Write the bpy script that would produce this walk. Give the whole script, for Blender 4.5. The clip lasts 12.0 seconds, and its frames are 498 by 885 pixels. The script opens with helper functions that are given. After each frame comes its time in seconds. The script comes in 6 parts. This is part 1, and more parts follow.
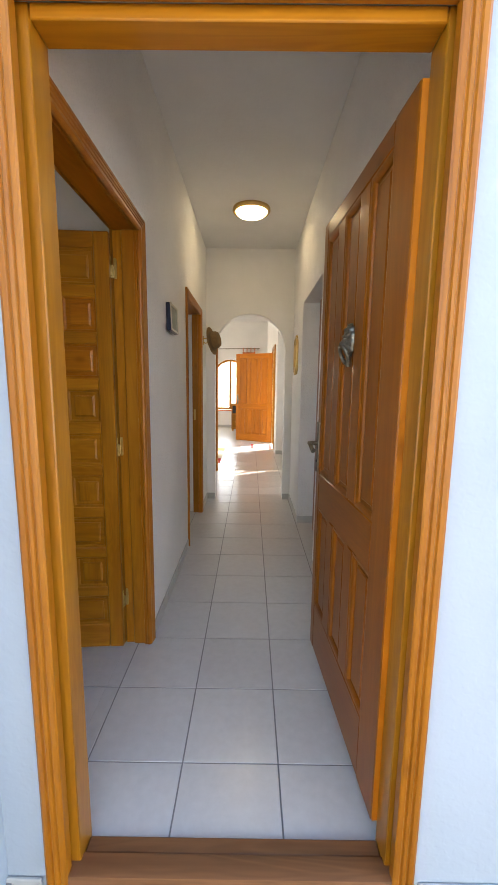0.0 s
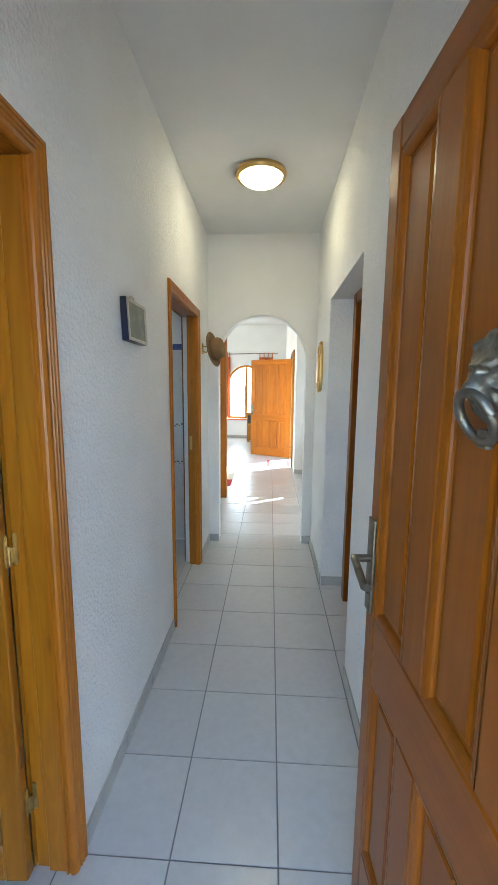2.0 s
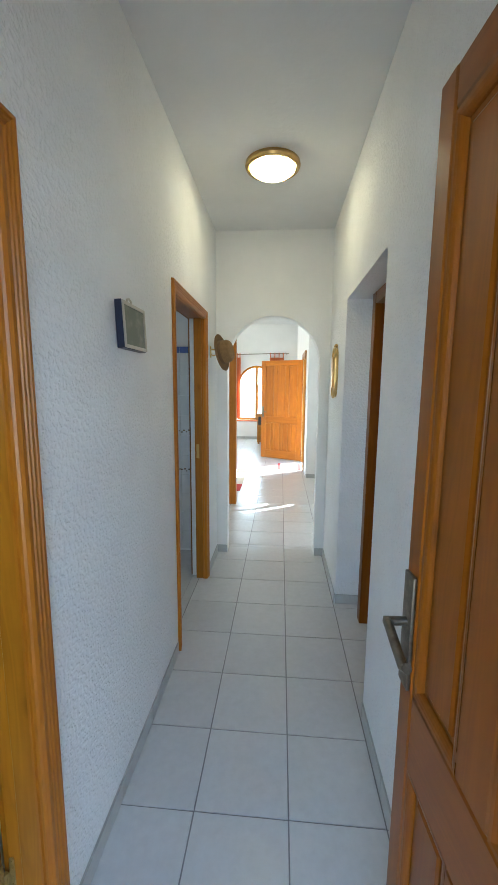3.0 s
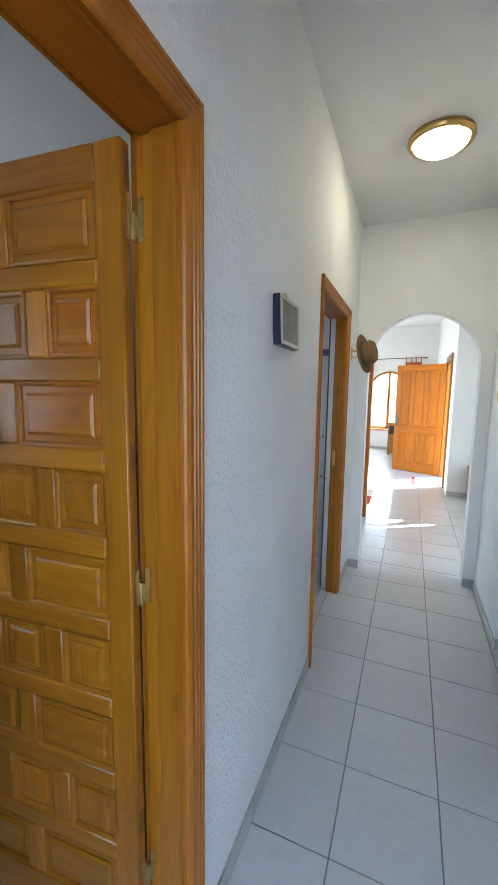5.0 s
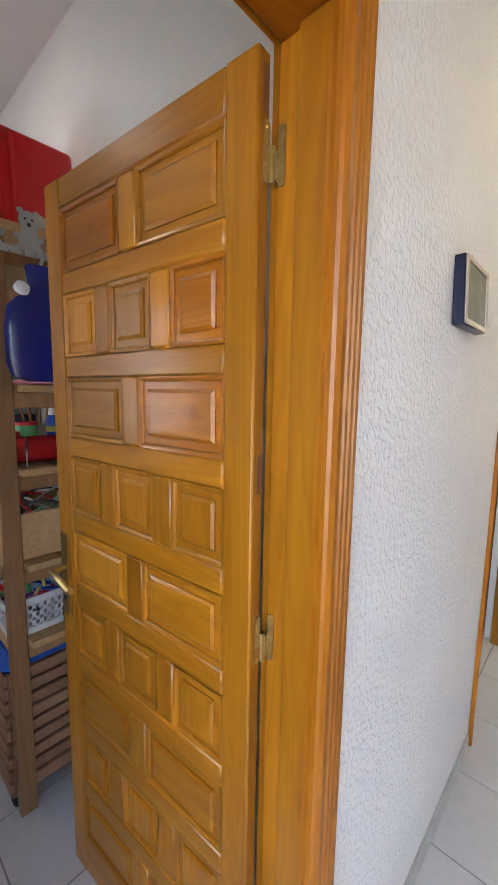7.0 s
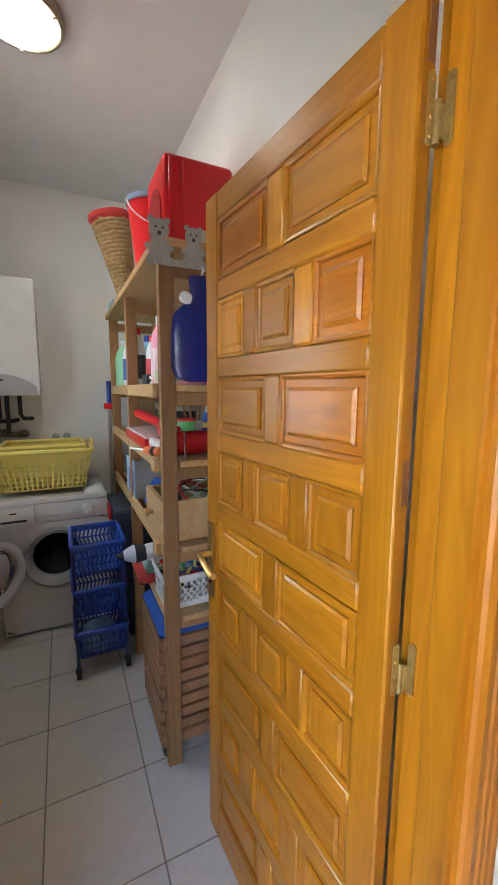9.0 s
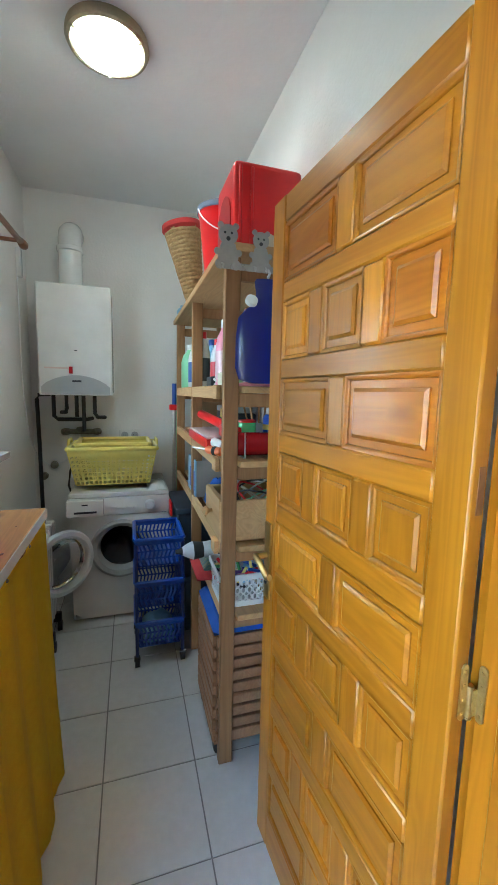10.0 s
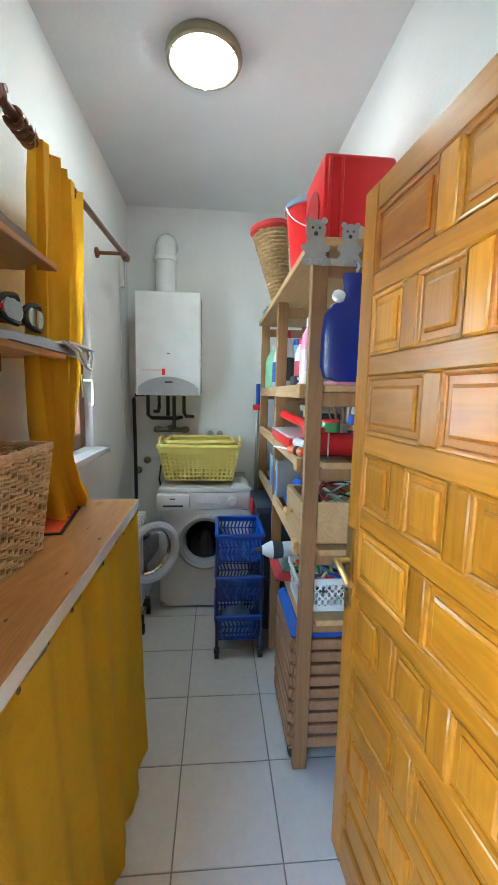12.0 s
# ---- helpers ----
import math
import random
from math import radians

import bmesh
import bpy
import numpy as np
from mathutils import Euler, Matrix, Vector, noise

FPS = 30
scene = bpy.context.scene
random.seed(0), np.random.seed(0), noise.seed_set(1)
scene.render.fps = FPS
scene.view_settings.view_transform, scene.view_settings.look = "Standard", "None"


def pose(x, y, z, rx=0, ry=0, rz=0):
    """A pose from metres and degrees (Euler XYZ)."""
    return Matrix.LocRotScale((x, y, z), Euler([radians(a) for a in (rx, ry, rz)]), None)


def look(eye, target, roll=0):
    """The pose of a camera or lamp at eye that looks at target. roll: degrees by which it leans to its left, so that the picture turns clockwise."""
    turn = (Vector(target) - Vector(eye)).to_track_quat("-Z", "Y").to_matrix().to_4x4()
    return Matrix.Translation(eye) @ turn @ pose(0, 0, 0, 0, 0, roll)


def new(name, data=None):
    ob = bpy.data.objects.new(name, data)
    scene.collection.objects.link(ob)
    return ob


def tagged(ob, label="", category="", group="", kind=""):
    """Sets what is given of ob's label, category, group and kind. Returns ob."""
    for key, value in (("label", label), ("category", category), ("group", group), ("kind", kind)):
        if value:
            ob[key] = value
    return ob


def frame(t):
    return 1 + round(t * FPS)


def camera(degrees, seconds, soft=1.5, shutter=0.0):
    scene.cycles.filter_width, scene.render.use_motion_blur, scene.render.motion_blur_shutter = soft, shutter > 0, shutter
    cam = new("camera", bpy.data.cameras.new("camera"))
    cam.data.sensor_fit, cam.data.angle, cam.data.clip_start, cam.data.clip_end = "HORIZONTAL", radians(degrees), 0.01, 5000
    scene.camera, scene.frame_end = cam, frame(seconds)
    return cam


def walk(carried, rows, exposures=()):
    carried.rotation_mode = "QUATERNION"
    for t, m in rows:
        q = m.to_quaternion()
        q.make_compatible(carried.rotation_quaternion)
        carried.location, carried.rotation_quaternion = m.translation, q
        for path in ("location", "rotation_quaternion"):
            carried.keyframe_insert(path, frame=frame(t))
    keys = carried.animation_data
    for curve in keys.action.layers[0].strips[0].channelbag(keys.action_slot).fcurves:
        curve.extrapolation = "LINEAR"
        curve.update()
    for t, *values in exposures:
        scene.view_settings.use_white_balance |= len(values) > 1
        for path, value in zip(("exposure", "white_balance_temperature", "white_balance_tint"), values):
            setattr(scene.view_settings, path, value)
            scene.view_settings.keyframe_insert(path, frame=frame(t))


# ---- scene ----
cam = camera(65.4, 12.0)
PATH = [
    (0, (0.093, 0.219, 1.355), (0.087, 2.197, 1.061), 0.7),
    (0.5, (0.118, 0.441, 1.353), (0.082, 2.419, 1.057), 0.6),
    (1, (0.14, 0.682, 1.371), (0.08, 2.659, 1.07), 0.6),
    (1.5, (0.163, 0.934, 1.465), (0.089, 2.911, 1.174), 0.6),
    (2, (0.16, 1.109, 1.497), (0.054, 3.086, 1.215), 0.5),
    (2.5, (0.157, 1.233, 1.529), (0.034, 3.209, 1.247), 0.6),
    (2.7, (0.157, 1.267, 1.545), (0.028, 3.242, 1.259), 0.5),
    (4.3, (0.084, 1.313, 1.536), (-0.427, 3.228, 1.27), 0.8),
    (4.5, (0.074, 1.325, 1.53), (-0.506, 3.221, 1.272), 0.8),
    (5, (0.021, 1.369, 1.513), (-0.738, 3.202, 1.257), 0.8),
    (5.5, (-0.024, 1.424, 1.523), (-0.893, 3.207, 1.268), 0.8),
    (6, (-0.059, 1.496, 1.516), (-1.032, 3.225, 1.262), 0.8),
    (6.5, (-0.093, 1.543, 1.505), (-1.237, 3.164, 1.252), 0.9),
    (7, (-0.117, 1.567, 1.501), (-1.456, 3.03, 1.246), 0.9),
    (7.5, (-0.124, 1.58, 1.498), (-1.632, 2.868, 1.246), 1.0),
    (9.3, (-0.134, 1.603, 1.5), (-1.957, 2.384, 1.243), 0.8),
    (9.5, (-0.129, 1.597, 1.492), (-1.977, 2.322, 1.247), 1.2),
    (10, (-0.135, 1.595, 1.489), (-2.032, 2.179, 1.24), 1.3),
    (10.5, (-0.139, 1.585, 1.491), (-2.067, 2.054, 1.239), 1.2),
    (11, (-0.141, 1.587, 1.491), (-2.091, 1.953, 1.239), 1.2),
    (11.5, (-0.144, 1.597, 1.485), (-2.11, 1.86, 1.231), 1.2),
    (12, (-0.148, 1.599, 1.481), (-2.125, 1.768, 1.229), 1.2),
]
EXPOSURE = [(0.0, 2.65, 6850, 9), (1.0, 3.1, 5750, 0), (1.5, 3.12, 5600, 0), (2.0, 3.15, 5450, -2), (2.5, 3.12, 5350, -4), (4.5, 3.05, 5250, 0), (5.0, 3.15, 5200, 1), (6.0, 3.5, 5250, 3), (6.5, 3.7, 5550, 4), (7.0, 3.85, 6100, 8), (7.5, 3.95, 6450, 8),
            (9.5, 4.4, 6200, -2), (10.0, 4.52, 5500, -9), (10.5, 4.68, 5350, -9), (12.0, 4.9, 5400, -8)]
walk(cam, [(t, look(eye, target, roll)) for t, eye, target, roll in PATH], EXPOSURE)

# ---- light ----
def make_world():
    w = bpy.data.worlds.new("sky")
    scene.world = w
    w.use_nodes = True
    nt = w.node_tree
    bg = nt.nodes["Background"]
    sky = nt.nodes.new("ShaderNodeTexSky")
    sky.sky_type = "NISHITA"
    sky.sun_disc = False
    sky.sun_elevation = radians(SUN_EL)
    sky.sun_rotation = radians(SUN_AZ)
    nt.links.new(sky.outputs[0], bg.inputs[0])
    bg.inputs[1].default_value = 0.15


SUN_EL, SUN_AZ = 38.0, 57.0
make_world()
sun = new("sun", bpy.data.lights.new("sun", "SUN"))
sun.data.energy, sun.data.angle, sun.data.color = 4.5, radians(0.5), (1.0, 0.93, 0.82)
sa, se = radians(SUN_AZ), radians(SUN_EL)
sun.matrix_world = look((40 * math.sin(sa) * math.cos(se), 8 + 40 * math.cos(sa) * math.cos(se), 40 * math.sin(se)), (0, 8, 0))


def window_light(x, y, z, w, h, aim, watts, color):
    """Area lamp for the sky light of a window opening, seen or added."""
    d = bpy.data.lights.new("window_light", "AREA")
    d.shape, d.size, d.size_y, d.energy, d.color = "RECTANGLE", w, h, watts, color
    new("window_light", d).matrix_world = look((x, y, z), aim)


window_light(-2.0175, 0.70, 1.62, 0.58, 0.85, (-2.0175, 3, 1.62), 0.3, (0.86, 0.93, 1.0))
window_light(-0.56, 12.90, 1.30, 1.0, 1.35, (-0.56, 3, 1.3), 4.5, (1.0, 0.93, 0.82))
# lamp at an unseen west opening, added to warm the living room
window_light(-4.30, 9.3, 1.55, 2.0, 1.2, (0, 9.3, 1.55), 13, (1.0, 0.90, 0.72))
# lamp at an unseen bathroom opening, added to light the tiles
window_light(-2.45, 3.7, 1.7, 0.36, 0.55, (0, 3.7, 1.6), 0.4, (1.0, 0.96, 0.9))

# lamp at an unseen opening, added to brighten the passage
window_light(2.25, 5.2, 1.5, 0.58, 1.15, (0.3, 6.6, 1.3), 1.0, (1.0, 0.88, 0.70))

# ---- materials ----
def material(name, base, rough=0.5, metal=0.0, dark=None, scale=8.0, stretch=(1, 1, 1), mix=0.5, bump=0.0, bump_scale=60.0,
             coat=0.0, vary=0.0, emit=None, strength=0.0, trans=0.0, alpha=1.0, sheen=0.0, sub=0.0):
    m = bpy.data.materials.new(name)
    m.use_nodes = True
    nt = m.node_tree
    p = nt.nodes["Principled BSDF"]
    p.inputs["Roughness"].default_value = rough
    p.inputs["Metallic"].default_value = metal
    p.inputs["Coat Weight"].default_value = coat
    p.inputs["Coat Roughness"].default_value = 0.12
    p.inputs["Transmission Weight"].default_value = trans
    p.inputs["Alpha"].default_value = alpha
    p.inputs["Sheen Weight"].default_value = sheen
    if sub:
        p.inputs["Subsurface Weight"].default_value = sub
        p.inputs["Subsurface Radius"].default_value = (0.02, 0.015, 0.01)
    if emit:
        p.inputs["Emission Color"].default_value = (*emit, 1)
        p.inputs["Emission Strength"].default_value = strength
    dark = dark or tuple(c * 0.86 for c in base)
    tc = nt.nodes.new("ShaderNodeTexCoord")
    info = nt.nodes.new("ShaderNodeObjectInfo")
    add = nt.nodes.new("ShaderNodeVectorMath")
    add.operation = "MULTIPLY_ADD"
    add.inputs[1].default_value = (1, 1, 1)
    off = nt.nodes.new("ShaderNodeVectorMath")
    off.operation = "SCALE"
    off.inputs[0].default_value = (7.3, 5.1, 9.7)
    nt.links.new(info.outputs["Random"], off.inputs["Scale"])
    nt.links.new(tc.outputs["Object"], add.inputs[0])
    nt.links.new(off.outputs[0], add.inputs[2])
    mp = nt.nodes.new("ShaderNodeMapping")
    mp.inputs["Scale"].default_value = stretch
    nt.links.new(add.outputs[0], mp.inputs[0])
    n1 = nt.nodes.new("ShaderNodeTexNoise")
    n1.inputs["Scale"].default_value = scale
    n1.inputs["Detail"].default_value = 6
    n1.inputs["Roughness"].default_value = 0.6
    nt.links.new(mp.outputs[0], n1.inputs["Vector"])
    ramp = nt.nodes.new("ShaderNodeMapRange")
    ramp.inputs["From Min"].default_value = 0.3
    ramp.inputs["From Max"].default_value = 0.7
    ramp.inputs["To Max"].default_value = mix * 2
    nt.links.new(n1.outputs["Fac"], ramp.inputs["Value"])
    mx = nt.nodes.new("ShaderNodeMix")
    mx.data_type = "RGBA"
    mx.inputs["A"].default_value = (*base, 1)
    mx.inputs["B"].default_value = (*dark, 1)
    nt.links.new(ramp.outputs[0], mx.inputs["Factor"])
    col = mx.outputs["Result"]
    # a second, broader scale of unevenness
    n2 = nt.nodes.new("ShaderNodeTexNoise")
    n2.inputs["Scale"].default_value = 1.7
    n2.inputs["Detail"].default_value = 3
    nt.links.new(add.outputs[0], n2.inputs["Vector"])
    hsv = nt.nodes.new("ShaderNodeHueSaturation")
    val = nt.nodes.new("ShaderNodeMapRange")
    val.inputs["To Min"].default_value = 0.93
    val.inputs["To Max"].default_value = 1.07
    nt.links.new(n2.outputs["Fac"], val.inputs["Value"])
    if vary:
        vr = nt.nodes.new("ShaderNodeMapRange")
        vr.inputs["To Min"].default_value = 1 - vary
        vr.inputs["To Max"].default_value = 1 + vary
        nt.links.new(info.outputs["Random"], vr.inputs["Value"])
        mul = nt.nodes.new("ShaderNodeMath")
        mul.operation = "MULTIPLY"
        nt.links.new(val.outputs[0], mul.inputs[0])
        nt.links.new(vr.outputs[0], mul.inputs[1])
        nt.links.new(mul.outputs[0], hsv.inputs["Value"])
    else:
        nt.links.new(val.outputs[0], hsv.inputs["Value"])
    nt.links.new(col, hsv.inputs["Color"])
    nt.links.new(hsv.outputs[0], p.inputs["Base Color"])
    if bump:
        n3 = nt.nodes.new("ShaderNodeTexNoise")
        n3.inputs["Scale"].default_value = bump_scale
        n3.inputs["Detail"].default_value = 3
        nt.links.new(mp.outputs[0], n3.inputs["Vector"])
        b = nt.nodes.new("ShaderNodeBump")
        b.inputs["Strength"].default_value = 1.0
        b.inputs["Distance"].default_value = bump
        nt.links.new(n3.outputs["Fac"], b.inputs["Height"])
        nt.links.new(b.outputs[0], p.inputs["Normal"])
    return m


def wood(name, base, dark, axis="z", rough=0.33, coat=0.09, knots=0.6, fine=24.0, vary=0.15, bands=0.20, mixing=0.34, relief=0.0003):
    """Varnished pine: long streaks along one axis, growth bands and a few knots."""
    m = material(name, base, rough, dark=dark, scale=fine, coat=coat, vary=vary,
                 stretch={"x": (0.05, 1, 1), "y": (1, 0.05, 1), "z": (1, 1, 0.05)}[axis], mix=mixing, bump=relief, bump_scale=60.0)
    nt = m.node_tree
    p = nt.nodes["Principled BSDF"]
    p.inputs["Specular IOR Level"].default_value = 0.35
    mp = next(n for n in nt.nodes if n.type == "MAPPING")
    hsv = next(n for n in nt.nodes if n.type == "HUE_SAT")
    mp2 = nt.nodes.new("ShaderNodeMapping")
    mp2.inputs["Scale"].default_value = {"x": (0.10, 1, 1), "y": (1, 0.10, 1), "z": (1, 1, 0.10)}[axis]
    nt.links.new(mp.inputs[0].links[0].from_socket, mp2.inputs[0])
    wv = nt.nodes.new("ShaderNodeTexNoise")
    wv.inputs["Scale"].default_value = 9.0
    wv.inputs["Detail"].default_value = 2
    wv.inputs["Distortion"].default_value = 1.2
    nt.links.new(mp2.outputs[0], wv.inputs["Vector"])
    sn = nt.nodes.new("ShaderNodeMath")
    sn.operation = "SINE"
    ml = nt.nodes.new("ShaderNodeMath")
    ml.operation = "MULTIPLY"
    ml.inputs[1].default_value = 60.0
    nt.links.new(wv.outputs["Fac"], ml.inputs[0])
    nt.links.new(ml.outputs[0], sn.inputs[0])
    band = nt.nodes.new("ShaderNodeMapRange")
    band.inputs["From Min"].default_value = -1
    band.inputs["To Min"].default_value = 0.0
    band.inputs["To Max"].default_value = bands
    nt.links.new(sn.outputs[0], band.inputs["Value"])
    mp3 = nt.nodes.new("ShaderNodeMapping")
    mp3.inputs["Scale"].default_value = {"x": (0.5, 1, 1), "y": (1, 0.5, 1), "z": (1, 1, 0.5)}[axis]
    nt.links.new(mp.inputs[0].links[0].from_socket, mp3.inputs[0])
    vo = nt.nodes.new("ShaderNodeTexVoronoi")
    vo.inputs["Scale"].default_value = 5.5
    nt.links.new(mp3.outputs[0], vo.inputs["Vector"])
    kn = nt.nodes.new("ShaderNodeMapRange")
    kn.inputs["From Min"].default_value = 0.03
    kn.inputs["From Max"].default_value = 0.13
    kn.inputs["To Min"].default_value = knots
    kn.inputs["To Max"].default_value = 0.0
    nt.links.new(vo.outputs["Distance"], kn.inputs["Value"])
    mxx = nt.nodes.new("ShaderNodeMath")
    mxx.operation = "MAXIMUM"
    nt.links.new(band.outputs[0], mxx.inputs[0])
    nt.links.new(kn.outputs[0], mxx.inputs[1])
    mix = nt.nodes.new("ShaderNodeMix")
    mix.data_type = "RGBA"
    mix.inputs["B"].default_value = (*[c * 0.5 for c in dark], 1)
    nt.links.new(hsv.outputs[0], mix.inputs["A"])
    nt.links.new(mxx.outputs[0], mix.inputs["Factor"])
    nt.links.new(mix.outputs["Result"], p.inputs["Base Color"])
    return m


def plaster(name, base, relief, scale):
    """Painted plaster with a spattered relief."""
    m = material(name, base, 0.75, dark=tuple(c * 0.95 for c in base), scale=3.0, mix=0.5)
    nt = m.node_tree
    p = nt.nodes["Principled BSDF"]
    tc = next(n for n in nt.nodes if n.type == "TEX_COORD")
    vo = nt.nodes.new("ShaderNodeTexNoise")
    vo.inputs["Scale"].default_value = scale
    vo.inputs["Detail"].default_value = 1.0
    vo.inputs["Distortion"].default_value = 0.25
    nt.links.new(tc.outputs["Object"], vo.inputs["Vector"])
    mr = nt.nodes.new("ShaderNodeMapRange")
    mr.interpolation_type = "SMOOTHSTEP"
    mr.inputs["From Min"].default_value = 0.40
    mr.inputs["From Max"].default_value = 0.70
    nt.links.new(vo.outputs["Fac"], mr.inputs["Value"])
    b = nt.nodes.new("ShaderNodeBump")
    b.inputs["Strength"].default_value = 1.0
    b.inputs["Distance"].default_value = relief
    nt.links.new(mr.outputs[0], b.inputs["Height"])
    nt.links.new(b.outputs[0], p.inputs["Normal"])
    return m


PLASTER = plaster("plaster_white", (0.84, 0.84, 0.84), 0.0019, 72.0)
PLASTER_SMOOTH = plaster("plaster_smooth", (0.82, 0.81, 0.79), 0.0004, 60.0)
CEILING = plaster("ceiling_paint", (0.78, 0.78, 0.775), 0.0003, 40.0)
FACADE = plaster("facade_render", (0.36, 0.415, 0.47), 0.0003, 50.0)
# paint of the added wall that reflects sun towards the entrance
BOUNCE = plaster("bounce_wall_paint", (0.68, 0.69, 0.70), 0.0008, 50.0)
TILE = material("floor_tile", (0.60, 0.59, 0.575), 0.24, dark=(0.55, 0.54, 0.525), scale=26.0, mix=0.5, vary=0.03, bump=0.0002, bump_scale=30)
GROUT = material("grout", (0.24, 0.235, 0.23), 0.9, scale=40.0, bump=0.0005, bump_scale=120)
SKIRT = material("skirting_tile", (0.47, 0.47, 0.45), 0.3, dark=(0.40, 0.40, 0.385), scale=14, vary=0.04)
HONEY, HONEY_D = (0.405, 0.166, 0.009), (0.24, 0.076, 0.003)
PINE_Z = wood("pine_upright", HONEY, HONEY_D, "z")
PINE_X = wood("pine_level", HONEY, HONEY_D, "x")
PINE_Y = wood("pine_level_y", HONEY, HONEY_D, "y")
TRIM_Z = wood("brown_varnished_moulding", (0.43, 0.158, 0.008), (0.28, 0.080, 0.003), "z", rough=0.36, coat=0.04)
AMBER_Z = wood("amber_pine_upright", (0.50, 0.165, 0.009), (0.36, 0.100, 0.004), "z")
AMBER_X = wood("amber_pine_level", (0.50, 0.165, 0.009), (0.36, 0.100, 0.004), "x")
TRIM_Y = wood("brown_varnished_head", (0.36, 0.120, 0.007), (0.25, 0.068, 0.003), "y", rough=0.3, coat=0.12)
DOOR_B, DOOR_D = (0.25, 0.076, 0.003), (0.155, 0.042, 0.002)
OAK_Z = wood("front_door_upright", DOOR_B, DOOR_D, "z", rough=0.28, coat=0.03, bands=0.14, mixing=0.3, vary=0.08, relief=0.0)
OAK_X = wood("front_door_level", DOOR_B, DOOR_D, "x", rough=0.28, coat=0.03, bands=0.14, mixing=0.3, vary=0.08, relief=0.0)
for varnish in (OAK_Z, OAK_X):
    varnish.node_tree.nodes["Principled BSDF"].inputs["Specular IOR Level"].default_value = 0.24
RUSSET_X = wood("russet_pine_level", (0.39, 0.135, 0.007), (0.23, 0.064, 0.003), "x")
PALE_Z = wood("pale_pine_upright", (0.52, 0.225, 0.016), (0.36, 0.13, 0.006), "z")
SILLWOOD = wood("sill_wood", (0.23, 0.10, 0.04), (0.12, 0.05, 0.02), "x", rough=0.55, coat=0.0)
RAW_Z = wood("raw_pine_upright", (0.37, 0.20, 0.088), (0.27, 0.13, 0.052), "z", rough=0.6, coat=0.0)
# paler than the uprights: window light on the front rails is in the colour
RAW_X = wood("raw_pine_level_lit", (0.56, 0.36, 0.17), (0.44, 0.25, 0.105), "x", rough=0.6, coat=0.0)
CRATE_X = wood("crate_wood", (0.36, 0.19, 0.10), (0.25, 0.12, 0.06), "x", rough=0.6, coat=0.0)
COUNTER_X = wood("counter_pine", (0.50, 0.25, 0.075), (0.37, 0.16, 0.042), "x", rough=0.4, coat=0.1, knots=0.9)
BRASS = material("brass", (0.62, 0.43, 0.16), 0.28, 1.0, scale=30)
OLDBRASS = material("aged_brass", (0.62, 0.49, 0.23), 0.30, 0.9, scale=60, dark=(0.42, 0.31, 0.12))
BRONZE = material("dark_bronze", (0.27, 0.235, 0.175), 0.42, 0.9, scale=45, dark=(0.13, 0.11, 0.08), bump=0.0006, bump_scale=90)
PEWTER = material("grey_bronze", (0.27, 0.25, 0.195), 0.46, 0.85, scale=45, dark=(0.12, 0.105, 0.08), bump=0.0003, bump_scale=120)
STEEL = material("steel", (0.55, 0.55, 0.55), 0.3, 1.0, scale=30)
BLACK = material("black_rubber", (0.02, 0.02, 0.022), 0.6, scale=30)
DARK = material("compartment_shade", (0.03, 0.03, 0.032), 0.7)
WHITE = material("white_enamel", (0.78, 0.78, 0.76), 0.25, coat=0.3, scale=4)
GREYPL = material("grey_plastic", (0.42, 0.43, 0.43), 0.4, scale=6)
LAMP = material("lamp_glass", (0.9, 0.88, 0.82), 0.4, emit=(1.0, 0.78, 0.46), strength=4.2)
LAMP2 = material("lamp_glass_laundry", (0.9, 0.88, 0.82), 0.4, emit=(1.0, 0.95, 0.86), strength=1.9)
GLASS = material("window_glass", (0.95, 0.97, 0.97), 0.02, trans=1.0)


# ---- mesh helpers ----
def box(bm, x0, x1, y0, y1, z0, z1, bevel=0.0, seg=1):
    g = bmesh.ops.create_cube(bm, size=1.0)
    vs = g["verts"]
    bmesh.ops.scale(bm, vec=(abs(x1 - x0), abs(y1 - y0), abs(z1 - z0)), verts=vs)
    bmesh.ops.translate(bm, vec=((x0 + x1) / 2, (y0 + y1) / 2, (z0 + z1) / 2), verts=vs)
    if bevel:
        es = list({e for v in vs for e in v.link_edges})
        bmesh.ops.bevel(bm, geom=es, offset=bevel, segments=seg, profile=0.6, affect="EDGES")
    return bm


def mkbox(x0, x1, y0, y1, z0, z1, bevel=0.0, seg=1):
    return box(bmesh.new(), x0, x1, y0, y1, z0, z1, bevel, seg)


def rod(bm, p0, p1, r0, r1=None, seg=14):
    p0, p1 = Vector(p0), Vector(p1)
    d = p1 - p0
    m = Matrix.Translation((p0 + p1) / 2) @ d.to_track_quat("Z", "Y").to_matrix().to_4x4()
    bmesh.ops.create_cone(bm, cap_ends=True, segments=seg, radius1=r0, radius2=r0 if r1 is None else r1, depth=d.length, matrix=m)
    return bm


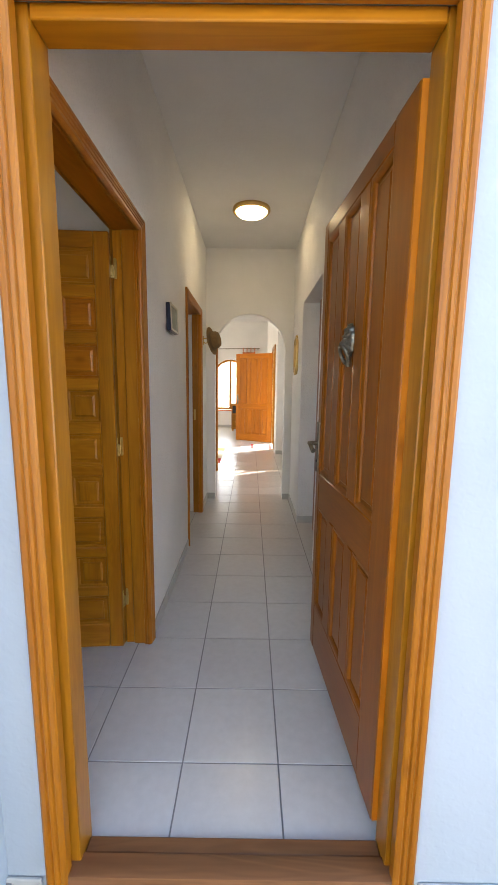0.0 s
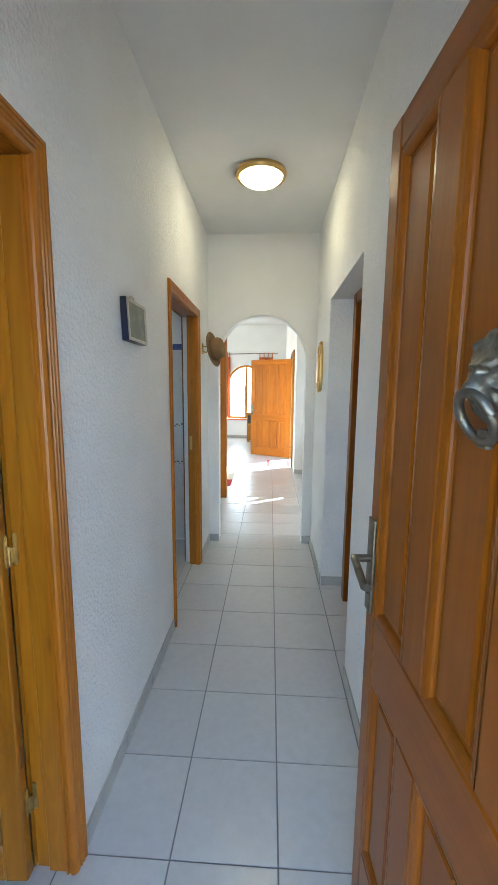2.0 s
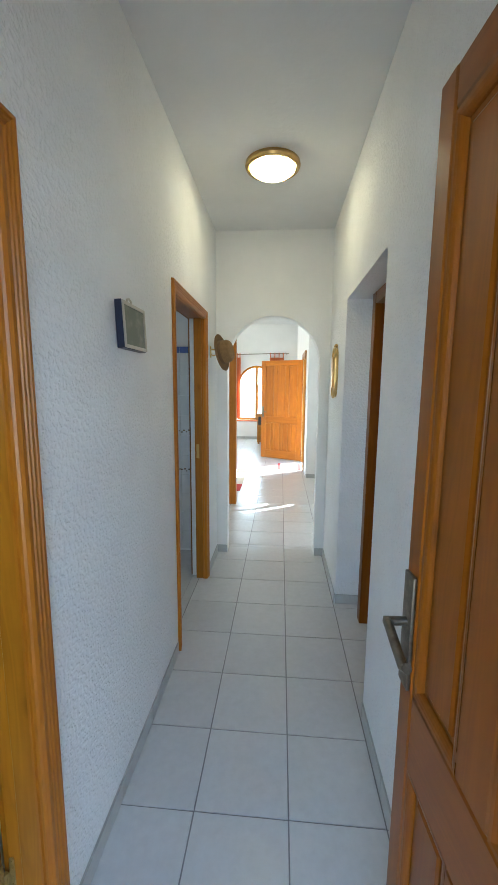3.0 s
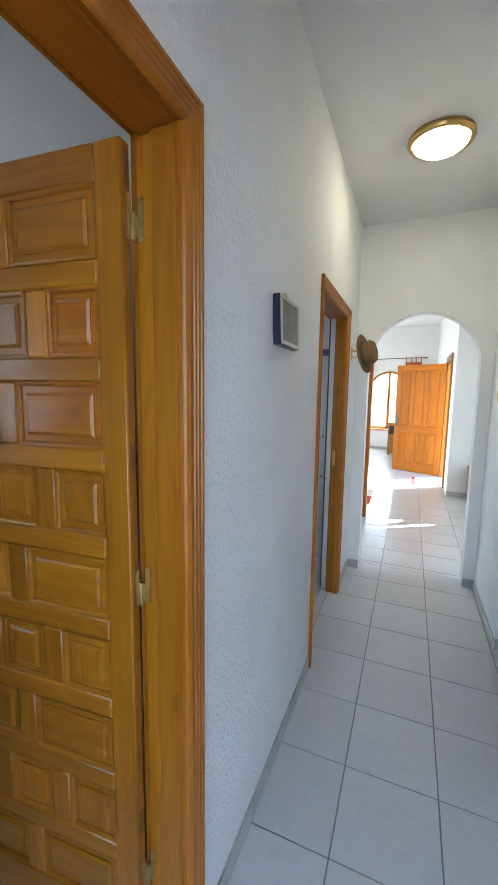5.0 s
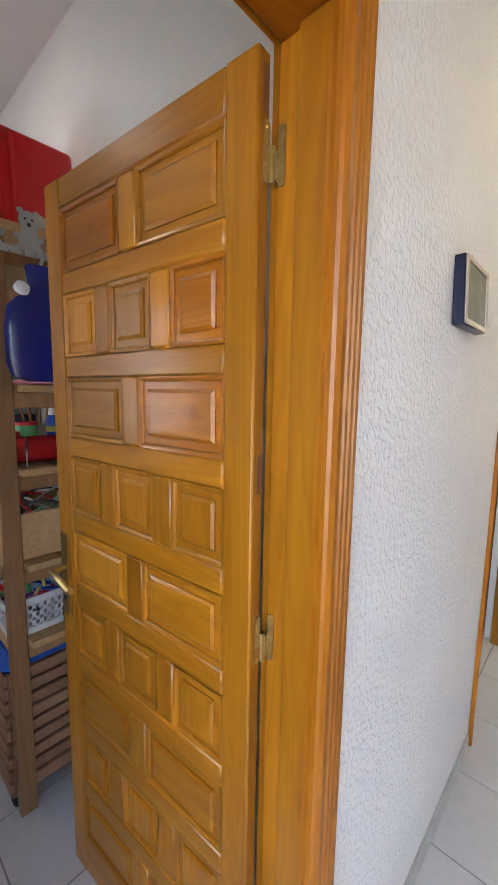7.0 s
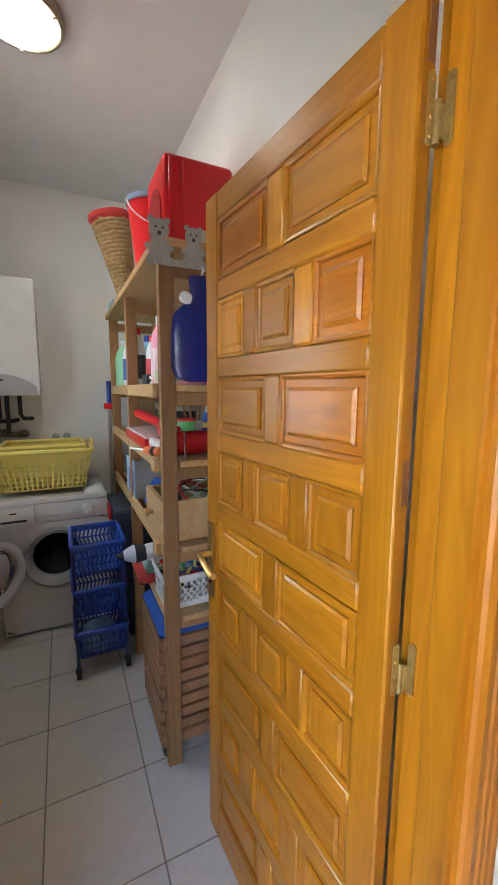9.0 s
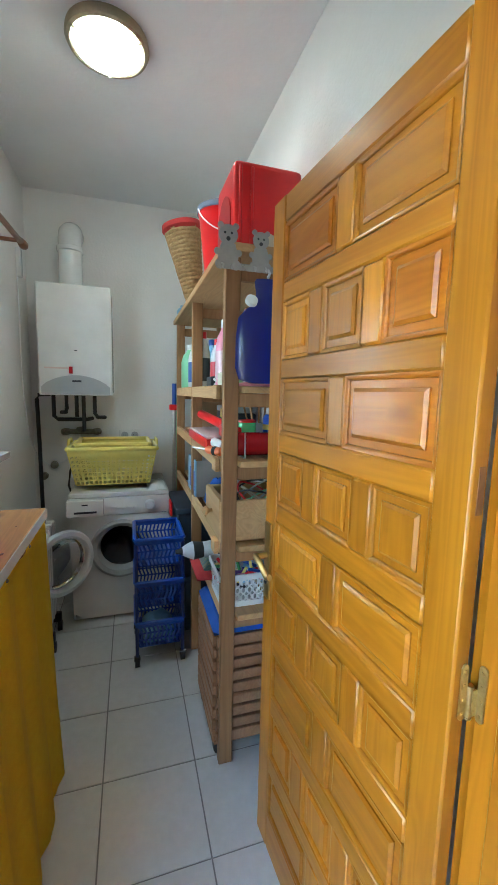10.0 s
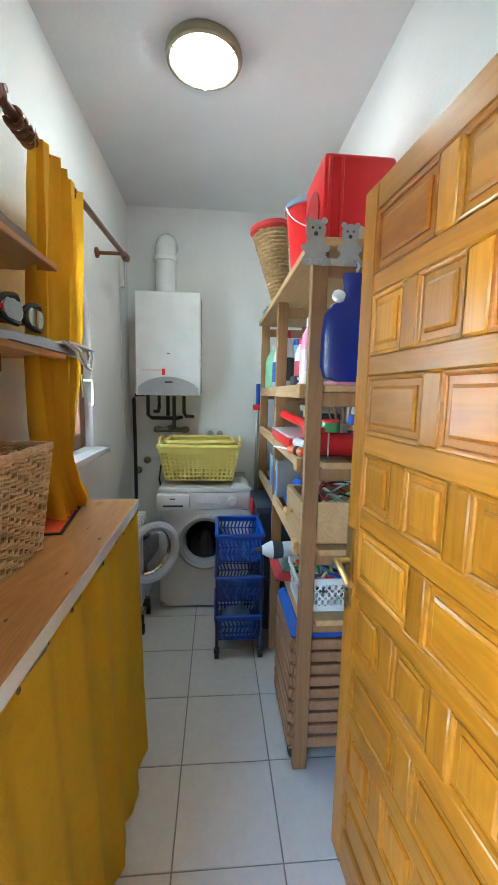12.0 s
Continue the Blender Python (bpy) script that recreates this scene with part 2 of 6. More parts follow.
def tube(bm, pts, r, seg=8, closed=False):
    """A round tube along a line of points."""
    pts = [Vector(p) for p in pts]
    n = len(pts)
    rings = []
    up = Vector((0.13, 0.21, 0.97))
    for i, p in enumerate(pts):
        a = pts[i - 1] if (i or closed) else p
        b = pts[(i + 1) % n] if (i < n - 1 or closed) else p
        d = (b - a).normalized()
        s = d.cross(up)
        if s.length < 0.1:
            s = d.cross(Vector((1, 0, 0)))
        s.normalize()
        u = s.cross(d)
        rings.append([bm.verts.new(p + r * (math.cos(k * math.tau / seg) * s + math.sin(k * math.tau / seg) * u)) for k in range(seg)])
    for i in range(n if closed else n - 1):
        a, b = rings[i], rings[(i + 1) % n]
        for k in range(seg):
            bm.faces.new((a[k], a[(k + 1) % seg], b[(k + 1) % seg], b[k]))
    if not closed:
        bm.faces.new(rings[0])
        bm.faces.new(list(reversed(rings[-1])))
    return bm


def lathe(bm, prof, seg=28, m=Matrix(), caps=True):
    """A turned shape from (radius, height) pairs."""
    rings = []
    for r, z in prof:
        rings.append([bm.verts.new(m @ Vector((r * math.cos(k * math.tau / seg), r * math.sin(k * math.tau / seg), z))) for k in range(seg)])
    for a, b in zip(rings, rings[1:]):
        for k in range(seg):
            bm.faces.new((a[k], a[(k + 1) % seg], b[(k + 1) % seg], b[k]))
    if caps:
        bm.faces.new(list(reversed(rings[0])))
        bm.faces.new(rings[-1])
    return bm


def prism(bm, pts, lo, hi, place):
    """An outline of 2D points, thickened from lo to hi; place maps (a, b, depth) into space."""
    a = [bm.verts.new(place(x, y, lo)) for x, y in pts]
    b = [bm.verts.new(place(x, y, hi)) for x, y in pts]
    n = len(pts)
    bm.faces.new(list(reversed(a)))
    bm.faces.new(b)
    for i in range(n):
        bm.faces.new((a[i], a[(i + 1) % n], b[(i + 1) % n], b[i]))
    return bm


def finish(name, bm, mat, smooth=True):
    bmesh.ops.recalc_face_normals(bm, faces=bm.faces)
    me = bpy.data.meshes.new(name)
    bm.to_mesh(me)
    bm.free()
    for mt in (mat if isinstance(mat, (list, tuple)) else [mat]):
        me.materials.append(mt)
    if smooth and len(me.polygons):
        me.polygons.foreach_set("use_smooth", [True] * len(me.polygons))
        me.set_sharp_from_angle(angle=radians(38))
    return me


def part(name, bm, mat, parent, label="", m=None, smooth=True):
    ob = new(name, finish(name, bm, mat, smooth) if not isinstance(bm, bpy.types.Mesh) else bm)
    ob.parent = parent
    if m is not None:
        ob.matrix_basis = m
    return tagged(ob, label)


def thing(name, label, category, m=None, group="", kind=""):
    ob = new(name)
    ob.empty_display_size = 0.05
    if m is not None:
        ob.matrix_basis = m
    return tagged(ob, label, category, group, kind)


def solid(name, bm, mat, label, category, m=None, group="", kind="", smooth=True):
    ob = new(name, finish(name, bm, mat, smooth))
    if m is not None:
        ob.matrix_basis = m
    return tagged(ob, label, category, group, kind)


def structure(name, bm, mat, label, category="wall"):
    return solid(name, bm, mat, label, category, kind="structure", smooth=False)


def arc(cx, cz, r, a0, a1, n):
    return [(cx + r * math.cos(radians(a0 + (a1 - a0) * i / n)), cz + r * math.sin(radians(a0 + (a1 - a0) * i / n))) for i in range(n + 1)]


def wall(bm, axis, lo, hi, a0, a1, z0, z1, holes=()):
    """A wall across axis ('x' or 'y') from lo to hi, along the other axis from a0 to a1, with openings (b0, b1, zb, zt) or
    (b0, b1, zb, spring, 'arch')."""
    def put(b0, b1, c0, c1):
        if b1 - b0 > 1e-4 and c1 - c0 > 1e-4:
            if axis == "x":
                box(bm, lo, hi, b0, b1, c0, c1)
            else:
                box(bm, b0, b1, lo, hi, c0, c1)

    at = (lambda a, z, d: Vector((d, a, z))) if axis == "x" else (lambda a, z, d: Vector((a, d, z)))
    cur = a0
    for h in sorted(holes):
        put(cur, h[0], z0, z1)
        put(h[0], h[1], z0, h[2])
        if len(h) == 4:
            put(h[0], h[1], h[3], z1)
        else:
            r = (h[1] - h[0]) / 2
            pts = arc((h[0] + h[1]) / 2, h[3], r, 180, 0, 28)
            for p, q in zip(pts, pts[1:]):
                prism(bm, [p, q, (q[0], z1), (p[0], z1)], lo, hi, at)
            bmesh.ops.remove_doubles(bm, verts=bm.verts, dist=1e-5)
        cur = h[1]
    put(cur, a1, z0, z1)
    return bm


def architrave(bm, prof, a0, a1, zb, zt, place):
    """A moulding of (outward, proud) points, mitred round three sides of an opening."""
    lines = [[bm.verts.new(place(a, z, d)) for a, z in ((a0 - w, zb), (a0 - w, zt + w), (a1 + w, zt + w), (a1 + w, zb))] for w, d in prof]
    for p, q in zip(lines, lines[1:] + lines[:1]):
        for i in range(3):
            bm.faces.new((p[i], p[i + 1], q[i + 1], q[i]))
    bm.faces.new([l[0] for l in lines])
    bm.faces.new([l[3] for l in reversed(lines)])
    return bm


MOULD = [(0.0, -0.028), (-0.005, -0.026), (-0.006, -0.019), (-0.001, -0.016), (-0.001, -0.014), (-0.006, -0.011), (-0.007, -0.003), (-0.004, 0.003)] + [(w * 0.75, d * 0.65) for w, d in [(0.0, 0.010), (0.004, 0.014), (0.016, 0.015), (0.019, 0.011), (0.022, 0.011), (0.025, 0.017), (0.031, 0.019), (0.034, 0.014),
         (0.037, 0.014), (0.040, 0.020), (0.047, 0.022), (0.050, 0.016), (0.053, 0.016), (0.056, 0.023), (0.064, 0.025), (0.070, 0.020), (0.070, 0.0)]]


# ---- structure ----
XL, XL2, XR, YF, YA, ZC = -0.42, -0.545, 0.568, 1.20, 4.73, 2.83
LX0, LY0, LY1 = -3.25, 0.925, 2.265
DY0, DY1, DZ = 1.29, 2.082, 2.04      # laundry doorway
BY0, BY1 = 3.382, 4.205                # bathroom doorway
RY0, RY1, RZ = 2.97, 3.935, 2.105      # recess on the other side

structure("wall_west", wall(bmesh.new(), "x", XL2, XL, 1.199, YA, -0.02, ZC, [(DY0 - 0.03, DY1 + 0.03, -0.02, DZ + 0.03), (BY0 - 0.03, BY1 + 0.048, -0.02, DZ + 0.03)]),
          PLASTER, "white hall wall with spattered plaster relief")
structure("wall_east", wall(bmesh.new(), "x", XR, 0.80, 1.20, YA, -0.02, ZC, [(RY0, RY1, -0.02, RZ)]), PLASTER, "white hall wall with a deep plastered door recess")
structure("wall_recess_back", mkbox(0.803, 0.95, RY0 - 0.2, RY1 + 0.2, -0.02, ZC), PLASTER, "plain wall behind the recessed door")
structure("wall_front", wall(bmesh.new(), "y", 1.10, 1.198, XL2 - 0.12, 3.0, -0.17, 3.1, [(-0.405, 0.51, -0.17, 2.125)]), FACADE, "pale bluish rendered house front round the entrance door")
structure("wall_arch", wall(bmesh.new(), "y", YA, YA + 0.13, -0.95, 2.2, -0.02, 3.3, [(-0.322, 0.482, -0.02, 1.742, "arch")]), PLASTER_SMOOTH, "white wall pierced by a round archway")
structure("ceiling_hall", mkbox(XL2, 0.95, 1.198, YA, ZC, ZC + 0.12), CEILING, "plain grey-white painted hall ceiling", "ceiling")

# laundry room shell
WX0, WX1, WZ0, WZS = -2.335, -1.70, 1.17, 1.783
structure("wall_laundry_window", wall(bmesh.new(), "y", 0.675, LY0, LX0 - 0.15, -0.56, -0.17, 3.1, [(WX0, WX1, WZ0, WZS, "arch")]), PLASTER_SMOOTH, "white wall with an arched window opening")
structure("wall_laundry_far", mkbox(LX0 - 0.15, LX0, LY0, LY1 + 0.12, -0.02, ZC), PLASTER_SMOOTH, "plain white end wall of the laundry")
structure("wall_laundry_north", mkbox(LX0, XL2, LY1, LY1 + 0.12, -0.02, ZC), PLASTER_SMOOTH, "plain white wall behind the shelf unit")
structure("wall_laundry_porch", mkbox(-0.665, -0.56, LY0, 1.10, -0.17, 3.1), FACADE, "plain rendered side wall of the porch")
structure("ceiling_laundry", mkbox(LX0, XL2, LY0, LY1, ZC, ZC + 0.12), CEILING, "plain painted laundry ceiling", "ceiling")

# bathroom shell
structure("wall_bath_near", mkbox(-2.4, XL2, 2.60, 2.70, -0.02, ZC), PLASTER_SMOOTH, "plain white bathroom wall")
# unseen opening, added for the bathroom lamp
structure("wall_bath_side", wall(bmesh.new(), "x", -2.5, -2.4, 2.60, 4.95, -0.02, ZC, [(3.5, 3.9, 1.4, 2.0)]), PLASTER_SMOOTH, "bathroom wall with an added, unseen window opening")
structure("wall_bath_tiled", mkbox(-2.4, -0.95, YA + 0.02, YA + 0.15, -0.02, ZC), PLASTER_SMOOTH, "bathroom wall that carries the tiles")
structure("ceiling_bath", mkbox(-2.4, XL2, 2.70, YA, ZC, ZC + 0.12), CEILING, "plain bathroom ceiling", "ceiling")

# living room beyond the arch
FY, FZ = 12.7, 3.30
FDY0, FDY1 = 8.42, 9.30
structure("wall_passage_west", mkbox(-0.58, -0.45, 4.86, 5.25, -0.02, FZ), PLASTER_SMOOTH, "short white wall beside the archway")
structure("wall_passage_jut", mkbox(0.595, 2.2, 7.83, 7.98, -0.02, FZ), PLASTER_SMOOTH, "white return wall beyond the archway")
structure("wall_living_east", wall(bmesh.new(), "x", 0.595, 0.82, 7.98, FY, -0.17, FZ, [(FDY0, FDY1, -0.17, 2.10)]), PLASTER_SMOOTH, "white living room wall with the terrace door")
# added openings: one for the lamp, two slits that cast sun streaks
structure("wall_passage_east", wall(bmesh.new(), "x", 2.2, 2.32, YA, 7.98, -0.02, FZ, [(4.9, 5.5, 0.9, 2.1), (7.45, 7.58, 1.72, 2.41), (7.65, 7.81, 2.05, 2.43)]), PLASTER_SMOOTH, "plain unseen side wall of the passage with openings added for light")
structure("wall_living_far", wall(bmesh.new(), "y", FY, FY + 0.25, -4.2, 0.82, -0.17, FZ, [(-1.12, 0.0, 0.56, 1.58, "arch")]), PLASTER_SMOOTH, "white wall with an arched window")
# the opening is added to hold the west lamp
structure("wall_living_west", wall(bmesh.new(), "x", -4.35, -4.2, YA, FY + 0.25, -0.17, FZ, [(8.2, 10.4, 0.9, 2.2)]), PLASTER_SMOOTH, "plain living room wall with an added, unseen window opening")
structure("wall_living_near", mkbox(-4.2, -0.95, YA + 0.15, YA + 0.28, -0.02, FZ), PLASTER_SMOOTH, "plain living room wall")
structure("ceiling_passage", mkbox(0.821, 2.32, YA, 7.98, FZ, FZ + 0.12), CEILING, "plain white passage ceiling", "ceiling")
structure("ceiling_living", mkbox(-4.35, 0.82, YA, FY + 0.25, FZ, FZ + 0.12), CEILING, "plain white living room ceiling", "ceiling")
structure("roof_slab", mkbox(-4.6, 0.95, 0.55, FY + 0.5, FZ + 0.121, FZ + 0.3), FACADE, "flat rendered roof slab", "roof")

# ground outside
# unseen wall, added so that sunlight bounces into the entrance
structure("wall_garden", mkbox(-9, 9, -4.5, -4.2, -0.17, 2.9), BOUNCE, "unseen white wall added to bounce sunlight into the doorway", "wall")
GROUND = material("terrace_ground", (0.22, 0.18, 0.15), 0.85, scale=5.0, dark=(0.17, 0.135, 0.11), bump=0.002, bump_scale=30)
structure("ground", mkbox(-800, 800, -800, 800, -0.5, -0.17), GROUND, "pale terrace paving that reaches the horizon", "ground")


# ---- doors ----
def panel_leaf(name, label, cat, width, z0, z1, thick, us, rows, m, mz, mx, ease=1.0, gap=(0.020, 0.036), field=None, special=None):
    """A panelled leaf: u runs from the hinge, its seen face at depth 0. us: the inner edges of the two stiles; rows: (z0, z1, edges of panels)."""
    door = thing(name, label, cat, m)
    part("stile", mkbox(0, us[0], -thick, 0, z0, z1, 0.004), mz, door)
    part("stile", mkbox(us[1], width, -thick, 0, z0, z1, 0.004), mz, door)
    edges = [z1] + [z for r in rows for z in (r[1], r[0])] + [z0]
    for a, b in zip(edges[0::2], edges[1::2]):
        part("rail", mkbox(us[0], us[1], -thick + 0.001, -0.001, b, a, 0.005), mx, door)
    special = special or {}
    field = field or thick / 2 - 0.008
    for row, (a, b, cols) in enumerate(rows):
        for col, ((p0, p1), (q0, q1)) in enumerate(zip(cols, cols[1:])):
            part("muntin", mkbox(p1, q0, -thick + 0.001, -0.001, a, b, 0.005), special.get(("muntin", row, col), mz), door)
        for col, (p0, p1) in enumerate(cols):
            bm = mkbox(p0 - 0.002, p1 + 0.002, -thick / 2 - 0.006, -thick / 2 + 0.006, a - 0.002, b + 0.002)
            for s in (1, -1):
                y = -thick / 2 + s * 0.006
                i0, i1 = gap
                lip = thick / 2 - 0.009
                mo = [[bm.verts.new(v) for v in ((p0 + e, yy, a + e), (p1 - e, yy, a + e), (p1 - e, yy, b - e), (p0 + e, yy, b - e))]
                      for e, yy in [(0.014 * ease * math.sin(radians(q)), y + s * (0.0003 + lip * math.cos(radians(q)))) for q in (0, 18, 36, 54, 72, 90)]]
                for r0, r1 in zip(mo, mo[1:]):
                    for k in range(4):
                        bm.faces.new((r0[k], r0[(k + 1) % 4], r1[(k + 1) % 4], r1[k]))
                ring = []
                for ins, yy in ((i0, y), (i0, y + s * field * 0.45), (i1, y + s * field)):
                    ring.append([bm.verts.new(v) for v in ((p0 + ins, yy, a + ins), (p1 - ins, yy, a + ins), (p1 - ins, yy, b - ins), (p0 + ins, yy, b - ins))])
                for r0, r1 in zip(ring, ring[1:]):
                    for k in range(4):
                        bm.faces.new((r0[k], r0[(k + 1) % 4], r1[(k + 1) % 4], r1[k]))
                bm.faces.new(ring[-1])
            part("panel", bm, special.get(("panel", row, col), mz if b - a > p1 - p0 else mx), door, smooth=False)
    return door


def hinge(parent, x, y, z, h=0.10, turn=0.0, reach=0.0):
    """A brass butt hinge with two round-ended plates and a knuckle, as parts of a door."""
    def plate(x0, x1):
        r, c = (x1 - x0) / 2, (x0 + x1) / 2
        return arc(c, h / 2 - r, r, 0, 180, 8) + arc(c, -h / 2 + r, r, 180, 360, 8)

    bm = bmesh.new()
    rod(bm, (0, 0, -h * 0.44), (0, 0, h * 0.08), 0.0048)
    rod(bm, (0, 0, -h * 0.48), (0, 0, -h * 0.445), 0.0056)
    rod(bm, (0, 0, h * 0.085), (0, 0, h * 0.12), 0.0056)
    prism(bm, plate(0.004, 0.017), 0.001, 0.0038, lambda a, b, d: Vector((d, a, b)))
    prism(bm, plate(-0.018, -0.005), -0.004 - reach, -0.001 - reach, lambda a, b, d: Vector((a, d, b)))
    if reach:
        box(bm, -0.006, -0.0035, -0.003 - reach, -0.001, -h * 0.40, h * 0.06)
    for k in (-0.38, -0.12, 0.14, 0.38):
        rod(bm, (-0.0115, -0.003 - reach, k * h), (-0.0115, 0.0005 - reach, k * h), 0.0028, seg=8)
        rod(bm, (0.003, 0.0105, k * h), (-0.0005, 0.0105, k * h), 0.0028, seg=8)
    part("hinge", bm, OLDBRASS, parent, "aged brass hinge", pose(x, y, z, 0, 0, turn))


def lever(parent, u, z, mat, side=1, y=0.0, plate=(0.235, 0.042), sign=1, label="brass lever handle"):
    """A lever handle on a long back plate."""
    h = part("handle", mkbox(u - plate[1] / 2, u + plate[1] / 2, y, y + sign * 0.008, z - plate[0] * 0.58, z + plate[0] * 0.42, 0.003, 2), mat, parent, label)
    bm = bmesh.new()
    rod(bm, (u, y, z), (u, y + sign * 0.05, z), 0.009)
    tube(bm, [(u, y + sign * 0.045, z), (u - side * 0.03, y + sign * 0.05, z + 0.004), (u - side * 0.07, y + sign * 0.052, z - 0.006), (u - side * 0.10, y + sign * 0.05, z - 0.022),
              (u - side * 0.112, y + sign * 0.048, z - 0.016)], 0.009, 10)
    part("lever", bm, mat, h)
    bm = rod(bmesh.new(), (u, y, z - plate[0] * 0.36), (u, y + sign * 0.0105, z - plate[0] * 0.36), 0.007)
    part("keyhole", bm, BLACK, h)


def split(a, b, n, gap):
    w = (b - a - gap * (n - 1)) / n
    return [(a + i * (w + gap), a + i * (w + gap) + w) for i in range(n)]


# front door leaf, open against the hall wall
FRONT = pose(0.468, 1.205, 0, 0, 0, 93.8)
fcols = [(0.133, 0.293), (0.379, 0.539), (0.625, 0.785)]
front = panel_leaf("front_door", "open panelled entrance door of dark varnished wood", "door", 0.84, 0.065, 2.045, 0.045, (0.133, 0.785),
                   [(0.952, 1.975, fcols), (0.29, 0.787, fcols)], FRONT, OAK_Z, OAK_X, 1.5, (0.034, 0.040), 0.006)
lever(front, 0.812, 1.09, BRONZE, side=1, label="dark bronze lever handle")
for z in (0.30, 0.86, 1.85):
    hinge(front, -0.0045, -0.046, z, 0.12)


def knocker(parent, u, z):
    """A lion-mask knocker with a ring, in dark bronze."""
    bm = bmesh.new()
    hump = lambda a, b, ca, cb, ra, rb: math.exp(-((a - ca) / ra) ** 2 - ((b - cb) / rb) ** 2)

    def relief(a, b):
        """Depth of the mask over its outline, a and b from -1 to 1."""
        r, q = math.hypot(a, b), math.atan2(b, a)
        d = 0.018 * math.sqrt(max(0.0, 1 - min(1.0, r) ** 2.4))
        d += 0.013 * hump(a, b, 0, -0.30, 0.44, 0.34) + 0.006 * hump(a, b, 0, -0.05, 0.18, 0.34) + 0.004 * hump(a, b, 0, -0.20, 0.22, 0.10)
        for e in (-1, 1):
            d += 0.009 * hump(a, b, e * 0.26, 0.24, 0.22, 0.10) - 0.010 * hump(a, b, e * 0.27, 0.08, 0.13, 0.08) + 0.006 * hump(a, b, e * 0.20, -0.36, 0.15, 0.14)
            d += 0.007 * hump(a, b, e * 0.52, 0.62, 0.14, 0.14) + 0.004 * hump(a, b, e * 0.45, -0.05, 0.16, 0.20)
        d -= 0.009 * hump(a, b, 0, -0.50, 0.22, 0.06)
        mane = min(1.0, max(0.0, (r - 0.52) / 0.2))
        return d + mane * (0.0032 * math.cos(13 * q + 7 * r) + 0.0028 * math.cos(22 * q - 11 * r)) * (1.15 - r)

    rings, segs = [], 72
    for i in range(1, 21):
        ring = []
        for k in range(segs):
            q = k * math.tau / segs
            r = i / 20
            edge = 1 + 0.035 * r * math.cos(13 * q + 7 * r)
            a, b = r * math.cos(q), r * math.sin(q)
            ring.append(bm.verts.new((u + 0.043 * edge * a, 0.002 + (relief(a, b) if i < 20 else 0.0), z + 0.058 * edge * b)))
        rings.append(ring)
    for i0, i1 in zip(rings, rings[1:]):
        for k in range(segs):
            bm.faces.new((i0[k], i0[(k + 1) % segs], i1[(k + 1) % segs], i1[k]))
    bm.faces.new(rings[0])
    bm.faces.new(list(reversed([bm.verts.new((v.co.x, 0.0, v.co.z)) for v in rings[-1]])))
    k = part("knocker", bm, PEWTER, parent, "greyish bronze lion-mask knocker")
    bm = bmesh.new()
    turn = Matrix.Translation((u, 0.034, z - 0.022)) @ pose(0, 0, 0, -24)
    tube(bm, [turn @ Vector((0.034 * math.cos(a), 0, -0.032 + 0.034 * math.sin(a))) for a in [i * math.tau / 36 for i in range(36)]], 0.0068, 10, True)
    part("ring", bm, PEWTER, k)
    part("strike_stud", mkbox(u - 0.012, u + 0.012, 0.0, 0.012, z - 0.092, z - 0.066, 0.005, 2), PEWTER, k)


# brighter amber strip paints the light on the leaf's hinge edge
part("edge_strip", mkbox(-0.0016, -0.0002, -0.022, -0.003, 0.068, 2.042), AMBER_Z, front, "amber strip painted as the lit hinge edge")
knocker(front, 0.412, 1.513)

# entrance frame
ent = thing("door_1", "honey-varnished pine entrance frame with stepped moulding", "door frame", kind="structure")
bm = bmesh.new()
for x0, x1 in ((-0.405, -0.370), (0.486, 0.51)):
    part("jamb", mkbox(x0, x1, 1.128, 1.205, -0.005, 2.122, 0.003), PINE_Z, ent)
part("head", mkbox(-0.370, 0.486, 1.129, 1.204, 2.09, 2.122, 0.003), PINE_X, ent)
architrave(bm, [(w * 0.78, d * 0.6) for w, d in [(-0.002, -0.03), (-0.002, 0.012), (0.004, 0.018), (0.016, 0.020), (0.019, 0.014), (0.023, 0.014), (0.027, 0.023), (0.036, 0.026), (0.040, 0.019), (0.044, 0.019),
                (0.048, 0.027), (0.060, 0.029), (0.068, 0.024), (0.070, 0.0), (0.070, -0.001)]], -0.392, 0.497, -0.02, 2.112, lambda a, z, d: Vector((a, 1.097 - d, z)))
part("architrave", bm, TRIM_Z, ent, "stepped pine moulding round the frame", smooth=False)
sill = part("sill", mkbox(-0.405, 0.51, 1.090, 1.150, -0.035, 0.018, 0.006, 2), SILLWOOD, ent, "worn brown wooden threshold")
part("sill_strip", mkbox(-0.370, 0.486, 1.152, 1.196, -0.02, 0.012, 0.004), SILLWOOD, ent)
structure("door_step", mkbox(-0.56, 0.70, 0.84, 1.098, -0.17, -0.036), GROUND, "low paved step before the threshold", "step")
mat_bm = mkbox(-0.285, 0.385, 0.72, 1.086, -0.034, -0.020, 0.004)
solid("door_mat", mat_bm, material("mat_fibre", (0.03, 0.03, 0.035), 0.95, scale=90, bump=0.003, bump_scale=220), "black fibre door mat on the step", "mat")
for x0, x1 in ((-0.62, -0.465), (0.570, 0.80)):
    structure("skirting_outside", mkbox(x0, x1, 1.090, 1.0985, -0.035, 0.008, 0.002), SKIRT, "grey stone skirting piece on the house front", "baseboard")


